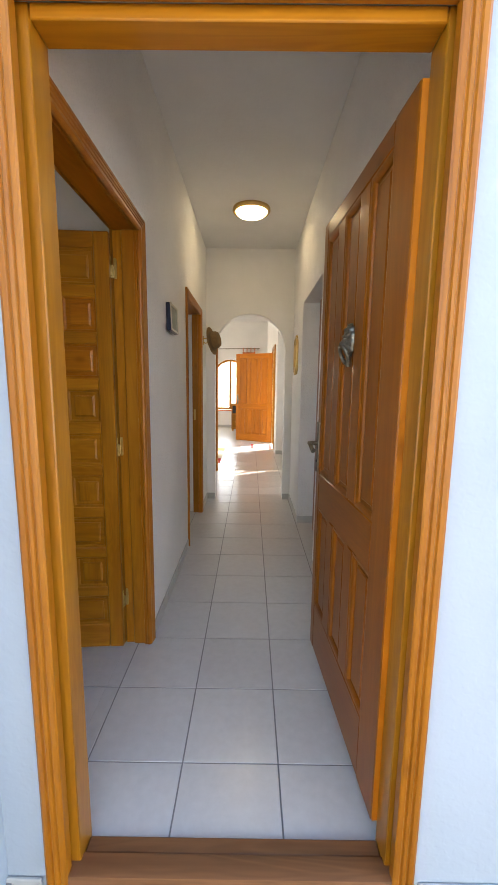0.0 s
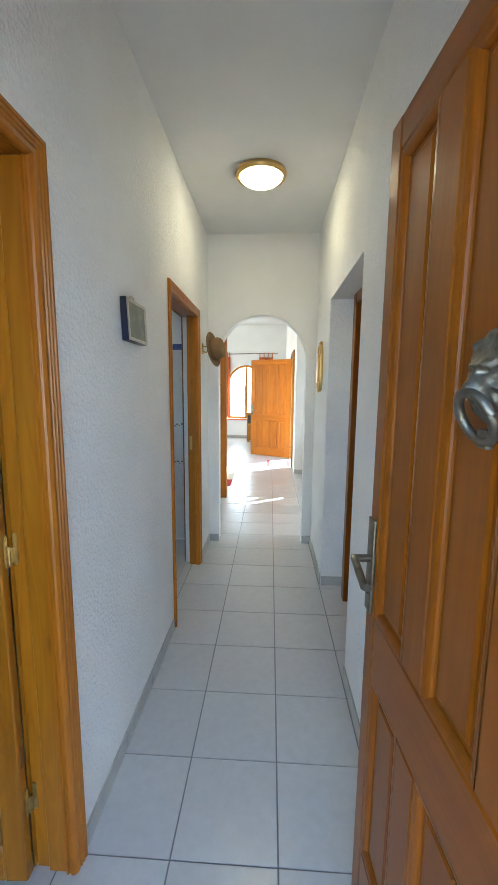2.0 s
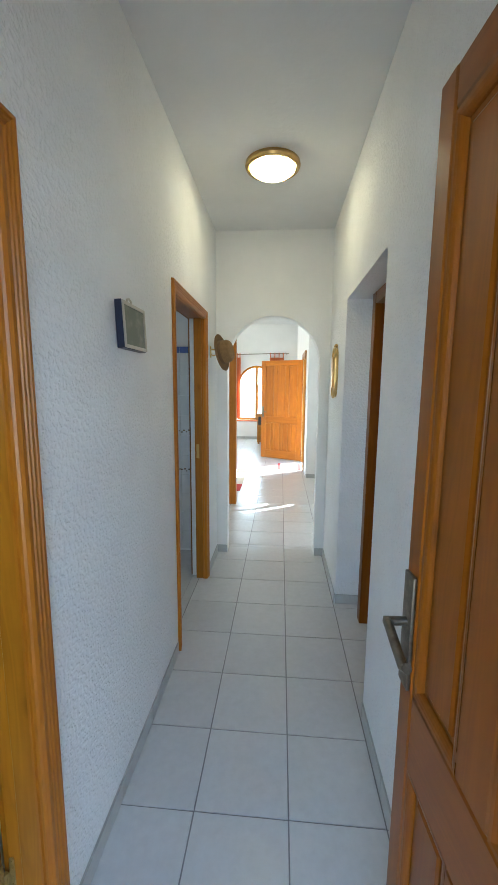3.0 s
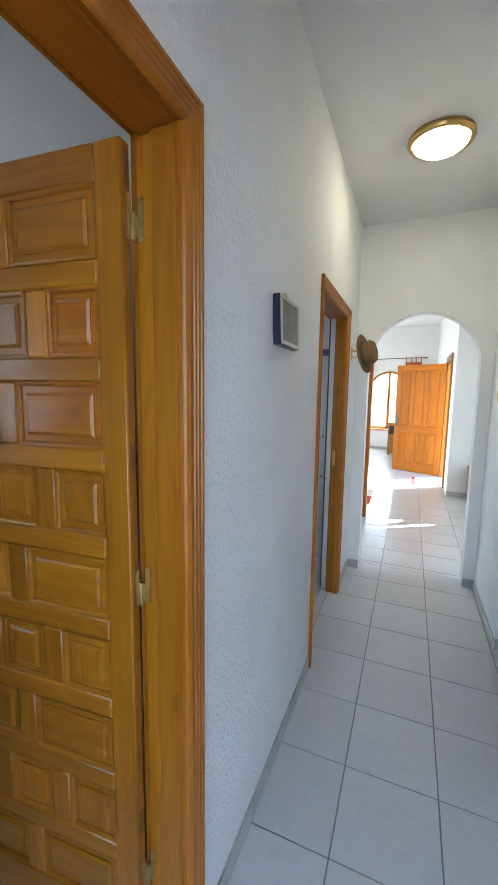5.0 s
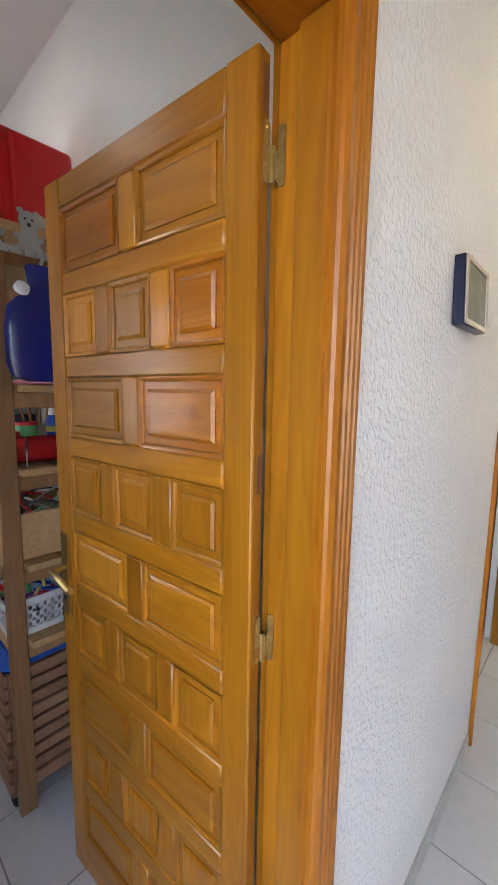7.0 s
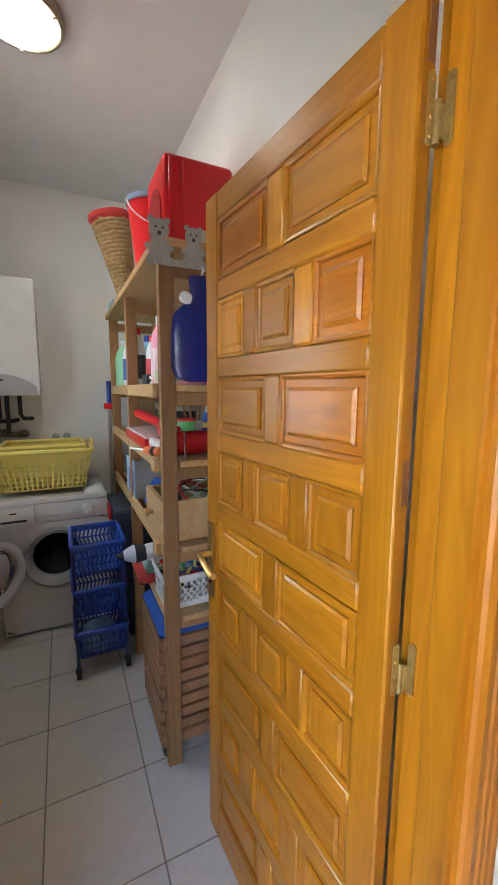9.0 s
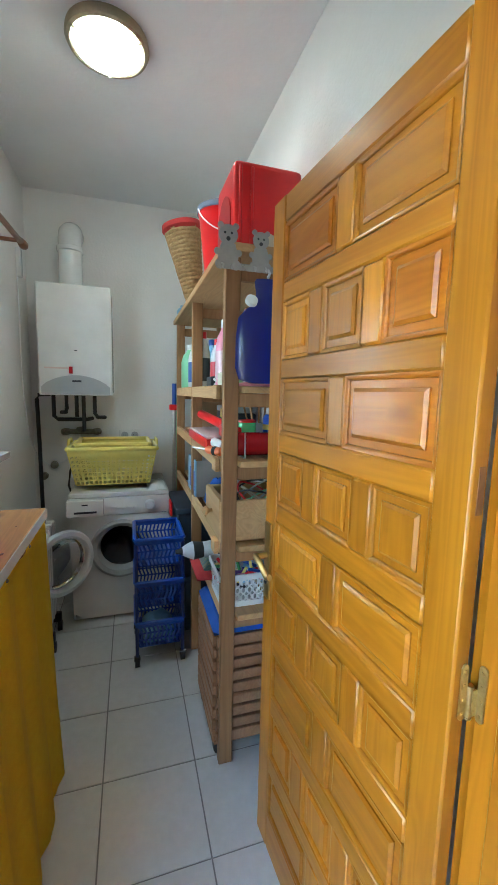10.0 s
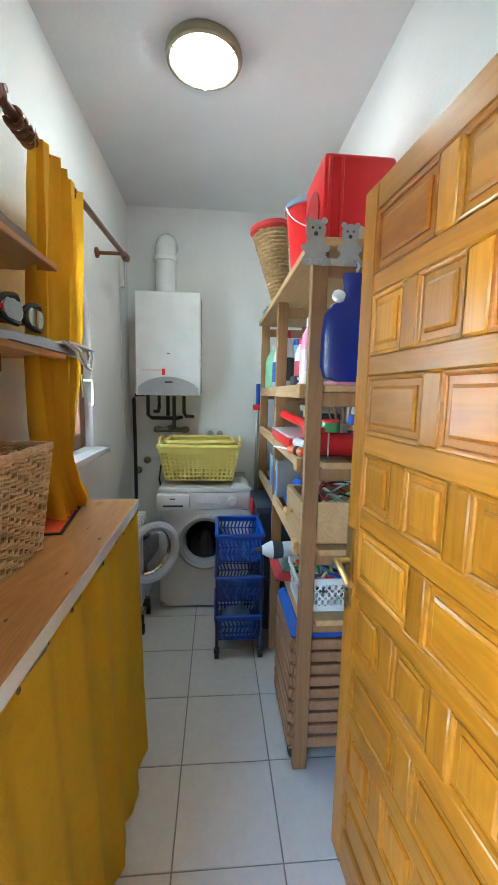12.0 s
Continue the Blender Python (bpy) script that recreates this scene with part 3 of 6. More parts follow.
def inner_frame(name, y0, y1, zt, label, rebate=True):
    """Pine lining and mouldings of a doorway in the hall's west wall."""
    f = thing(name, label, "door frame", kind="structure")
    part("jamb", mkbox(XL2 if rebate else XL2 + 0.042, XL + 0.004, y0 - 0.028, y0, 0, zt, 0.003), PINE_Z, f)
    part("jamb", mkbox(XL2 + 0.042, XL + 0.004, y1, y1 + 0.028, 0, zt, 0.003), PINE_Z, f)
    if rebate:
        part("rebate", mkbox(XL2, XL2 + 0.0415, y1 + 0.012, y1 + 0.028, 0, zt), PINE_Z, f, "paler rebate of the jamb")
    part("head", mkbox(XL2, XL + 0.004, y0 - 0.028, y1 + 0.028, zt + 0.001, zt + 0.029, 0.003), TRIM_Y, f)
    part("architrave", architrave(bmesh.new(), MOULD, y0, y1, 0, zt, lambda a, z, d: Vector((XL + 0.001 + d, a, z))), TRIM_Z, f, smooth=False)
    part("architrave", architrave(bmesh.new(), MOULD[8:], y0 - (0.004 if rebate else 0.030), y1 + (0.005 if rebate else 0.050), 0, zt, lambda a, z, d: Vector((XL2 - 0.001 - d * 1.1, a, z))), PINE_Z, f, smooth=False)
    return f


lf = inner_frame("door_2", DY0, DY1, DZ, "honey-varnished pine frame of the laundry doorway")
bf = inner_frame("door_3", BY0, BY1, DZ, "honey-varnished pine frame of the bathroom doorway", False)
part("strike_plate", mkbox(-0.490, -0.468, BY1 - 0.003, BY1 - 0.0005, 0.99, 1.10, 0.001), BRASS, bf, "small brass strike plate")

# laundry door leaf, open at a right angle
LEAF = pose(-0.548, 2.047, 0, 0, 0, 184.35)
rows = []
for i in range(9):
    zc = 1.8695 - 0.2072 * i
    rows.append((zc - 0.076, zc + 0.076, split(0.067, 0.622, 2 if i % 2 == 0 else 3, 0.060)))
leaf = panel_leaf("laundry_door", "open honey-varnished pine door with staggered raised panels", "door", 0.694, 0.008, 2.02, 0.032, (0.067, 0.622), rows, LEAF, PINE_Z, PINE_X, 0.75, (0.026, 0.033), 0.0075,
                  {("panel", 0, 1): RUSSET_X, ("panel", 1, 0): RUSSET_X, ("panel", 2, 0): RUSSET_X,
                   ("muntin", 0, 0): PALE_Z, ("muntin", 1, 0): PALE_Z, ("panel", 1, 2): PALE_Z, ("panel", 4, 1): PALE_Z})
lever(leaf, 0.660, 1.0, BRASS, side=1, plate=(0.24, 0.038))
for z in (0.26, 1.05, 1.875):
    hinge(leaf, -0.0045, -0.0315, z, 0.092, reach=0.0085)
for z in (0.42, 1.36, 1.965):
    part("tenon", mkbox(-0.0012, 0.001, -0.024, -0.012, z - 0.035, z + 0.035), SILLWOOD, leaf, "darker end grain of a tenon")

# recessed door on the east side
rd = thing("door_4", "closed dark wooden door in a plastered recess", "door", kind="structure")
part("jamb", mkbox(0.694, 0.80, 3.70, 3.775, 0, 2.10, 0.004), OAK_Z, rd)
part("jamb", mkbox(0.694, 0.80, RY0 + 0.01, RY0 + 0.085, 0, 2.10, 0.004), OAK_Z, rd)
part("head", mkbox(0.696, 0.80, RY0 + 0.085, 3.70, 2.03, 2.10, 0.004), OAK_X, rd)
part("leaf", mkbox(0.755, 0.795, RY0 + 0.09, 3.695, 0.01, 2.025, 0.003), OAK_Z, rd)
structure("wall_recess_fill", mkbox(0.77, 0.80, 3.778, RY1, -0.02, RZ - 0.001), PLASTER, "plain plaster beside the recessed door")

# terrace door of the living room, standing open
td = panel_leaf("terrace_door", "open panelled terrace door of orange varnished pine", "door", 0.95, 0.01, 2.08, 0.045, (0.10, 0.85),
                [(0.90, 1.98, split(0.10, 0.85, 3, 0.07)), (0.18, 0.78, split(0.10, 0.85, 4, 0.05))], pose(0.575, 9.28, 0, 0, 0, 152.4), AMBER_Z, AMBER_X)
lever(td, 0.90, 1.02, BRONZE, side=1, label="dark lever handle")
tf = thing("door_5", "pine frame of the terrace doorway", "door frame", kind="structure")
part("architrave", architrave(bmesh.new(), [(0, 0), (0, 0.02), (0.08, 0.025), (0.08, 0)], FDY0, FDY1, 0, 2.10, lambda a, z, d: Vector((0.594 - d, a, z))), PINE_Z, tf)
for y0, y1 in ((FDY0, FDY0 + 0.03), (FDY1 - 0.03, FDY1)):
    part("jamb", mkbox(0.60, 0.80, y0 + 0.001, y1 - 0.001, 0, 2.07), PINE_Z, tf)
part("head", mkbox(0.60, 0.80, FDY0 + 0.001, FDY1 - 0.001, 2.07, 2.099), PINE_Y, tf)
# passage doorway beyond the arch
pf = thing("door_6", "pine door frame beyond the archway", "door frame", kind="structure")
part("jamb", mkbox(-0.53, -0.415, 6.22, 6.31, 0, 2.10, 0.005), TRIM_Z, pf)
part("jamb", mkbox(-0.58, -0.45, 5.251, 5.30, 0, 2.10, 0.005), PINE_Z, pf)
part("head", mkbox(-0.53, -0.415, 5.251, 6.31, 2.10, 2.18, 0.005), PINE_Y, pf)
structure("wall_passage_over", mkbox(-0.58, -0.46, 5.25, 6.31, 2.181, FZ), PLASTER_SMOOTH, "white wall over the passage doorway")

# ---- lamps ----
DULL = material("dull_brass", (0.40, 0.35, 0.23), 0.5, 0.7, scale=40)


def ceiling_lamp(name, x, y, r, glass, label, metal=BRASS):
    lamp = thing(name, label, "ceiling lamp", pose(x, y, ZC))
    part("base", lathe(bmesh.new(), [(r * 0.6, 0.0), (r * 1.0, -0.001), (r * 1.02, -0.018), (r * 0.98, -0.03), (r * 0.9, -0.034), (r * 0.83, -0.028)], 48), metal, lamp, "brass rim")
    part("diffuser", lathe(bmesh.new(), [(r * 0.845, -0.022), (r * 0.82, -0.036), (r * 0.70, -0.050), (r * 0.45, -0.060), (r * 0.2, -0.064), (0.004, -0.065)], 48), glass, lamp, "lit frosted glass bowl")
    for a in (60, 180, 300):
        c, s = math.cos(radians(a)), math.sin(radians(a))
        part("clip", rod(bmesh.new(), (r * 0.95 * c, r * 0.95 * s, -0.032), (r * 0.82 * c, r * 0.82 * s, -0.042), 0.004, seg=8), metal, lamp)
    return lamp


ceiling_lamp("ceiling_lamp", 0.08, 3.755, 0.158, LAMP, "lit round glass ceiling lamp with a brass rim")
ceiling_lamp("ceiling_lamp", -1.905, 1.535, 0.152, LAMP2, "lit round glass ceiling lamp with a dull brass rim", DULL)


# ---- hall things ----
NAVY = material("navy_frame", (0.006, 0.011, 0.038), 0.3, scale=20)
SILVER = material("silver_frame", (0.62, 0.58, 0.50), 0.35, 0.9, scale=40)
PRINT = material("faded_print", (0.26, 0.26, 0.18), 0.35, dark=(0.10, 0.11, 0.07), scale=14, mix=0.9)
STRAW = material("felt_hat", (0.24, 0.145, 0.055), 0.85, scale=60, dark=(0.17, 0.10, 0.04), bump=0.0008, bump_scale=150)
ORANGE_CLOTH = material("orange_cloth", (0.60, 0.16, 0.05), 0.9, scale=30)
RUG_RED = material("rug_red", (0.45, 0.035, 0.03), 0.95, scale=60, bump=0.001, bump_scale=200)
RUG_OR = material("rug_orange", (0.62, 0.27, 0.07), 0.95, scale=60, bump=0.001, bump_scale=200)
RUG_PALE = material("rug_pale", (0.70, 0.64, 0.52), 0.95, scale=60, bump=0.001, bump_scale=200)
BATHTILE = material("bath_tile", (0.72, 0.71, 0.70), 0.2, scale=8, vary=0.03)
BLUETILE = material("blue_tile_border", (0.10, 0.14, 0.36), 0.25, scale=30)

pic = thing("picture", "small faded print in a navy and silver box frame", "picture", pose(XL + 0.001, 2.73, 1.755, 0, -2.5, 0))
part("box_frame", mkbox(0, 0.026, -0.109, 0.109, -0.082, 0.082, 0.002), NAVY, pic, "navy blue deep frame sides")
for y0, y1, z0, z1 in ((-0.108, -0.096, -0.080, 0.080), (0.096, 0.108, -0.080, 0.080), (-0.096, 0.096, 0.068, 0.080), (-0.096, 0.096, -0.080, -0.068)):
    part("moulding", mkbox(0.0265, 0.032, y0, y1, z0, z1, 0.0015), SILVER, pic, "silver front moulding")
part("print", mkbox(0.0262, 0.0282, -0.095, 0.095, -0.067, 0.067), PRINT, pic, "dim painted picture")
part("hanger", tube(bmesh.new(), [(0.012, -0.022, 0.08), (0.012, -0.018, 0.098), (0.012, 0.0, 0.104), (0.012, 0.018, 0.098), (0.012, 0.022, 0.08)], 0.004, 6), SILVER, pic)

hook = thing("coat_hook", "brass double coat hook on the white wall", "hook", pose(XL, 4.44, 1.815))
part("backplate", mkbox(0.0, 0.008, -0.016, 0.016, -0.045, 0.045, 0.003, 2), BRASS, hook)
part("upper_hook", tube(bmesh.new(), [(0.004, 0, 0.02), (0.04, 0, 0.018), (0.07, 0, 0.024), (0.085, 0, 0.045)], 0.006, 8), BRASS, hook)
part("lower_hook", tube(bmesh.new(), [(0.004, 0, -0.02), (0.03, 0, -0.03), (0.045, 0, -0.022), (0.05, 0, -0.004)], 0.005, 8), BRASS, hook)
hm = Matrix.Translation((-0.335, 4.45, 1.81)) @ pose(0, 0, 0, 0, 78, -18) @ Matrix.Diagonal((1.12, 0.88, 1, 1))
hat = thing("hat", "brown felt brimmed hat hanging on a brass hook", "hat", hm)
part("brim", lathe(bmesh.new(), [(0.078, 0.0), (0.105, -0.006), (0.128, 0.004), (0.132, 0.010), (0.128, 0.010), (0.105, 0.0), (0.080, 0.006)], 36, caps=False), STRAW, hat)
part("crown", lathe(bmesh.new(), [(0.080, 0.0), (0.082, 0.03), (0.078, 0.07), (0.066, 0.092), (0.04, 0.098), (0.005, 0.090)], 36), STRAW, hat)
part("band", lathe(bmesh.new(), [(0.0815, 0.004), (0.0838, 0.006), (0.0838, 0.028), (0.0818, 0.030)], 36, caps=False), material("hat_band", (0.15, 0.09, 0.04), 0.8, scale=50), hat, "darker ribbon band")

plq = thing("wall_plaque", "tall polished brass wall plaque with rounded ends", "plaque", pose(XR - 0.001, 4.30, 1.655))
bm = bmesh.new()
outline = arc(0, 0.100, 0.078, 0, 180, 12) + arc(0, -0.110, 0.078, 180, 360, 12)
prism(bm, outline, 0.0, 0.018, lambda a, b, d: Vector((-d, a, b)))
part("plate", bm, BRASS, plq)
part("raised_rim", tube(bmesh.new(), [(-0.020, x, y) for x, y in outline], 0.009, 8, True), BRASS, plq)
part("boss", prism(bmesh.new(), [(0.5 * x, 0.62 * y) for x, y in outline], 0.017, 0.036, lambda a, b, d: Vector((-d, a, b))), BRASS, plq)
part("top_knob", lathe(bmesh.new(), [(0.012, 0), (0.018, 0.012), (0.010, 0.026), (0.003, 0.03)], 14, pose(-0.009, 0, 0.178)), BRASS, plq)

# bathroom tiles seen through its doorway
bt = thing("bath_tiling", "white bathroom wall tiles with a blue border and dark motifs", "wall tiles", kind="structure")
zz = 0.02
while zz < 1.83:
    for k in range(6):
        x1 = XL2 - 0.003 - k * 0.20
        part("tile", mkbox(x1 - 0.197, x1, YA - 0.008, YA - 0.0005, zz, min(zz + 0.177, 1.827), 0.0015), BATHTILE, bt, smooth=False)
    zz += 0.18
for k in range(6):
    x1 = XL2 - 0.003 - k * 0.20
    part("border_tile", mkbox(x1 - 0.197, x1, YA - 0.011, YA - 0.0005, 1.832, 1.885, 0.002), BLUETILE, bt, "blue border tile", smooth=False)
bm = bmesh.new()
rnd = random.Random(4)
for zc in (1.14, 0.78):
    for k in range(42):
        x = XL2 - 0.02 - k * 0.022 + rnd.uniform(-0.006, 0.006)
        z = zc + rnd.uniform(-0.012, 0.012)
        bmesh.ops.create_icosphere(bm, subdivisions=1, radius=rnd.uniform(0.006, 0.011), matrix=Matrix.Translation((x, YA - 0.009, z)) @ Matrix.Diagonal((1.2, 0.15, 0.8, 1)))
part("motif", bm, material("motif_glaze", (0.05, 0.05, 0.07), 0.3, scale=80, dark=(0.25, 0.16, 0.07), mix=0.6), bt, "dark leaf and fruit motif")

# living room things
win = thing("window_2", "arched white and pine living room window", "window", kind="structure")
FX0, FX1, FS, FB = -1.12, 0.0, 1.58, 0.56
for x0, x1 in ((FX0, FX0 + 0.06), (-0.60, -0.52), (FX1 - 0.06, FX1)):
    part("frame_post", mkbox(x0, x1, FY + 0.08, FY + 0.14, FB, FS, 0.004), PINE_Z, win)
part("frame_rail", mkbox(FX0 + 0.06, FX1 - 0.06, FY + 0.08, FY + 0.14, FB, FB + 0.07, 0.004), PINE_X, win)
bm = bmesh.new()
o, i = arc(-0.56, FS, 0.56, 0, 180, 24), arc(-0.56, FS, 0.50, 0, 180, 24)
for k in range(24):
    prism(bm, [o[k], o[k + 1], i[k + 1], i[k]], FY + 0.08, FY + 0.14, lambda a, b, d: Vector((a, d, b)))
part("frame_arch", bm, PINE_X, win)
part("frame_post", mkbox(-0.59, -0.53, FY + 0.085, FY + 0.135, FS, FS + 0.50), PINE_Z, win)
pane = part("pane", mkbox(FX0 + 0.06, FX1 - 0.06, FY + 0.105, FY + 0.111, FB + 0.07, FS), GLASS, win)
pane.visible_shadow = False
part("sill", mkbox(FX0 - 0.05, FX1 + 0.05, FY - 0.05, FY + 0.08, FB - 0.04, FB - 0.001, 0.005), ORANGE_CLOTH, win, "reddish tiled sill")
cr = thing("curtain_rod", "dark thin curtain rod over the living room window", "curtain rod")
part("rod", rod(bmesh.new(), (-1.5, FY - 0.09, 2.44), (0.36, FY - 0.09, 2.48), 0.011), BRONZE, cr)
for x in (-1.45, 0.30):
    part("bracket", rod(bmesh.new(), (x, FY, 2.45), (x, FY - 0.09, 2.455), 0.009), BRONZE, cr)


def pleats(bm, x0, x1, y, z0, z1, amp, n, rows=10, flare=0.0, seed=0, taper=None):
    """A hanging cloth with folds, as a sheet with thickness."""
    rn = random.Random(seed)
    ph = [rn.uniform(0, 6.28) for _ in range(4)]
    cols = n * 8
    grid = []
    for j in range(rows + 1):
        v = j / rows
        row = []
        for i in range(cols + 1):
            u = i / cols
            xx = x0 + (x1 - x0) * u
            if taper:
                c, s = taper(v)
                xx = c + (xx - (x0 + x1) / 2) * s
            w = math.sin(u * n * math.tau + ph[0] + 0.5 * math.sin(v * 3 + ph[1])) + 0.35 * math.sin(u * n * 2.3 * math.tau + ph[2] + v * 2)
            row.append(bm.verts.new((xx, y + amp * w * (0.55 + 0.45 * v) + flare * v, z1 + (z0 - z1) * v)))
        grid.append(row)
    for a, b in zip(grid, grid[1:]):
        for i in range(cols):
            bm.faces.new((a[i], a[i + 1], b[i + 1], b[i]))
    bmesh.ops.solidify(bm, geom=list(bm.faces), thickness=0.003)
    return bm


for x0, x1, zb in ((-1.25, -1.02, 0.62), (-0.18, 0.22, 0.4)):
    cu = thing("curtain", "salmon-red curtain with tied loops on a thin rod", "curtain", group="living room curtains")
    part("cloth", pleats(bmesh.new(), x0, x1, FY - 0.09, zb, 2.36, 0.02, 4, seed=int(x0 * 9)), ORANGE_CLOTH, cu)
    for k in range(4):
        xk = x0 + 0.02 + (x1 - x0 - 0.04) * k / 3
        part("loop", mkbox(xk - 0.012, xk + 0.012, FY - 0.105, FY - 0.075, 2.355, 2.495, 0.004), ORANGE_CLOTH, cu)

dr = thing("cabinet", "small pine cabinet with a dark opening beneath the window", "cabinet", pose(-0.47, 11.68, 0))
part("body", mkbox(0, 0.85, 0, 0.45, 0.05, 0.78, 0.006), PINE_X, dr)
part("top", mkbox(-0.02, 0.87, -0.02, 0.46, 0.781, 0.81, 0.005), PINE_X, dr)
# dark slab on the closed body paints the compartment's shade
part("opening", mkbox(0.03, 0.40, -0.004, 0.01, 0.52, 0.74), DARK, dr, "dark slab for the shade in the open compartment")
part("drawer", mkbox(0.03, 0.40, -0.015, -0.001, 0.10, 0.48, 0.004), PINE_X, dr)
for x in (0.04, 0.81):
    for y in (0.04, 0.41):
        part("foot", mkbox(x - 0.025, x + 0.025, y - 0.025, y + 0.025, 0, 0.05), PINE_Z, dr)
lc = thing("low_chest", "dark wooden chest against the return wall", "chest", pose(0.86, 7.46, 0))
part("body", mkbox(0, 0.8, 0, 0.34, 0.04, 0.45, 0.008), OAK_X, lc)
part("lid", mkbox(-0.015, 0.815, -0.015, 0.345, 0.451, 0.49, 0.006), OAK_X, lc)
for x in (0.04, 0.76):
    part("foot", mkbox(x - 0.03, x + 0.03, 0.02, 0.32, 0, 0.04), OAK_X, lc)

r1 = thing("rug", "pale doormat rug with red end bands by the terrace door", "rug")
part("field", mkbox(0.17, 0.50, 8.46, 9.02, 0.001, 0.009, 0.002), RUG_PALE, r1)
part("band", mkbox(0.115, 0.168, 8.46, 9.02, 0.001, 0.009, 0.002), RUG_RED, r1, "red woven band")
part("band", mkbox(0.502, 0.555, 8.46, 9.02, 0.001, 0.009, 0.002), RUG_RED, r1, "red woven band")
r2 = thing("rug", "orange and red patterned rug on the living room floor", "rug")
part("field", mkbox(-2.4, -0.62, 6.98, 8.30, 0.001, 0.010, 0.003), RUG_PALE, r2)
part("border", mkbox(-0.619, -0.43, 8.05, 8.42, 0.001, 0.010, 0.003), RUG_OR, r2, "orange border")
part("border", mkbox(-0.619, -0.43, 6.86, 7.25, 0.001, 0.010, 0.003), RUG_RED, r2, "red border")
part("border", mkbox(-0.619, -0.43, 7.251, 8.049, 0.001, 0.010, 0.003), RUG_PALE, r2)


# ---- laundry things ----
def plastic(name, c, rough=0.35, coat=0.1):
    return material(name, c, rough, scale=9, coat=coat, dark=tuple(v * 0.9 for v in c))


BLUE, RED, YEL = plastic("blue_plastic", (0.010, 0.068, 0.42)), plastic("red_plastic", (0.70, 0.008, 0.014), 0.28, 0.0), plastic("yellow_plastic", (0.80, 0.66, 0.16))
NAVYPL = plastic("navy_plastic", (0.006, 0.020, 0.13))
DBLUE = plastic("deep_blue_rubber", (0.008, 0.016, 0.17), 0.3)
LBLUE, GREEN, PINK = plastic("pale_blue_plastic", (0.30, 0.52, 0.70)), plastic("green_plastic", (0.12, 0.48, 0.16)), plastic("pink_plastic", (0.80, 0.30, 0.42))
MINT = plastic("mint_plastic", (0.35, 0.72, 0.42))
TEAL = plastic("teal_plastic", (0.02, 0.20, 0.27))
WPL = plastic("white_plastic", (0.74, 0.75, 0.76))
CREAM = plastic("cream_plastic", (0.66, 0.60, 0.45))
CHAR = plastic("charcoal_plastic", (0.025, 0.03, 0.04), 0.5)
SLATE = plastic("slate_blue_plastic", (0.020, 0.038, 0.065), 0.4)
YCLOTH = material("yellow_cloth", (0.93, 0.63, 0.035), 0.85, scale=40, dark=(0.90, 0.57, 0.025), bump=0.0005, bump_scale=250)


def let_light_through(m, share):
    """Thin cloth: part of the light comes through to the other side."""
    nt = m.node_tree
    p = nt.nodes["Principled BSDF"]
    tr = nt.nodes.new("ShaderNodeBsdfTranslucent")
    nt.links.new(p.inputs["Base Color"].links[0].from_socket, tr.inputs["Color"])
    mx = nt.nodes.new("ShaderNodeMixShader")
    mx.inputs[0].default_value = share
    nt.links.new(p.outputs[0], mx.inputs[1])
    nt.links.new(tr.outputs[0], mx.inputs[2])
    nt.links.new(mx.outputs[0], nt.nodes["Material Output"].inputs["Surface"])


let_light_through(YCLOTH, 0.3)
OCHRE = material("thick_yellow_cloth", (0.92, 0.62, 0.020), 0.85, scale=40, dark=(0.88, 0.55, 0.015), bump=0.0005, bump_scale=250)
BAGCLOTH = material("taupe_cloth", (0.20, 0.155, 0.10), 0.9, scale=40, bump=0.001, bump_scale=180)
GREYCLOTH = material("grey_cloth", (0.36, 0.38, 0.42), 0.9, scale=40, bump=0.001, bump_scale=180)
DARKCLOTH = material("dark_cloth", (0.035, 0.035, 0.04), 0.9, scale=40, bump=0.001, bump_scale=180)
BLUECLOTH = material("blue_cloth", (0.02, 0.09, 0.42), 0.85, scale=40, bump=0.001, bump_scale=160)
REDCLOTH = material("red_cloth", (0.42, 0.03, 0.03), 0.9, scale=40, bump=0.001, bump_scale=160)
WICKER = material("wicker", (0.66, 0.49, 0.30), 0.7, scale=40, dark=(0.46, 0.31, 0.16), vary=0.12, bump=0.0006, bump_scale=200)
ROPE = material("seagrass", (0.40, 0.27, 0.125), 0.85, scale=50, dark=(0.24, 0.15, 0.06), bump=0.0012, bump_scale=130)
CARD = material("cardboard", (0.36, 0.23, 0.12), 0.85, scale=20)
BOARD = material("grey_board", (0.38, 0.36, 0.33), 0.7, scale=12)
WALNUT = wood("rod_wood", (0.20, 0.075, 0.028), (0.12, 0.04, 0.014), "x", rough=0.35, coat=0.2)
WINWOOD = wood("window_wood", (0.26, 0.10, 0.03), (0.17, 0.06, 0.018), "z", rough=0.4, coat=0.15)

# window
w1 = thing("window_1", "arched brown wooden laundry window with a white sill", "window", kind="structure")
WC, WR = (WX0 + WX1) / 2, (WX1 - WX0) / 2
for x0, x1 in ((WX0 + 0.001, WX0 + 0.075), (WX1 - 0.075, WX1 - 0.001)):
    part("frame_post", mkbox(x0, x1, 0.83, 0.885, WZ0 + 0.001, WZS, 0.006), WINWOOD, w1)
part("frame_rail", mkbox(WX0 + 0.075, WX1 - 0.075, 0.831, 0.884, WZ0 + 0.001, WZ0 + 0.08, 0.006), WINWOOD, w1)
bm = bmesh.new()
o, i = arc(WC, WZS, WR - 0.001, 0, 180, 24), arc(WC, WZS, WR - 0.07, 0, 180, 24)
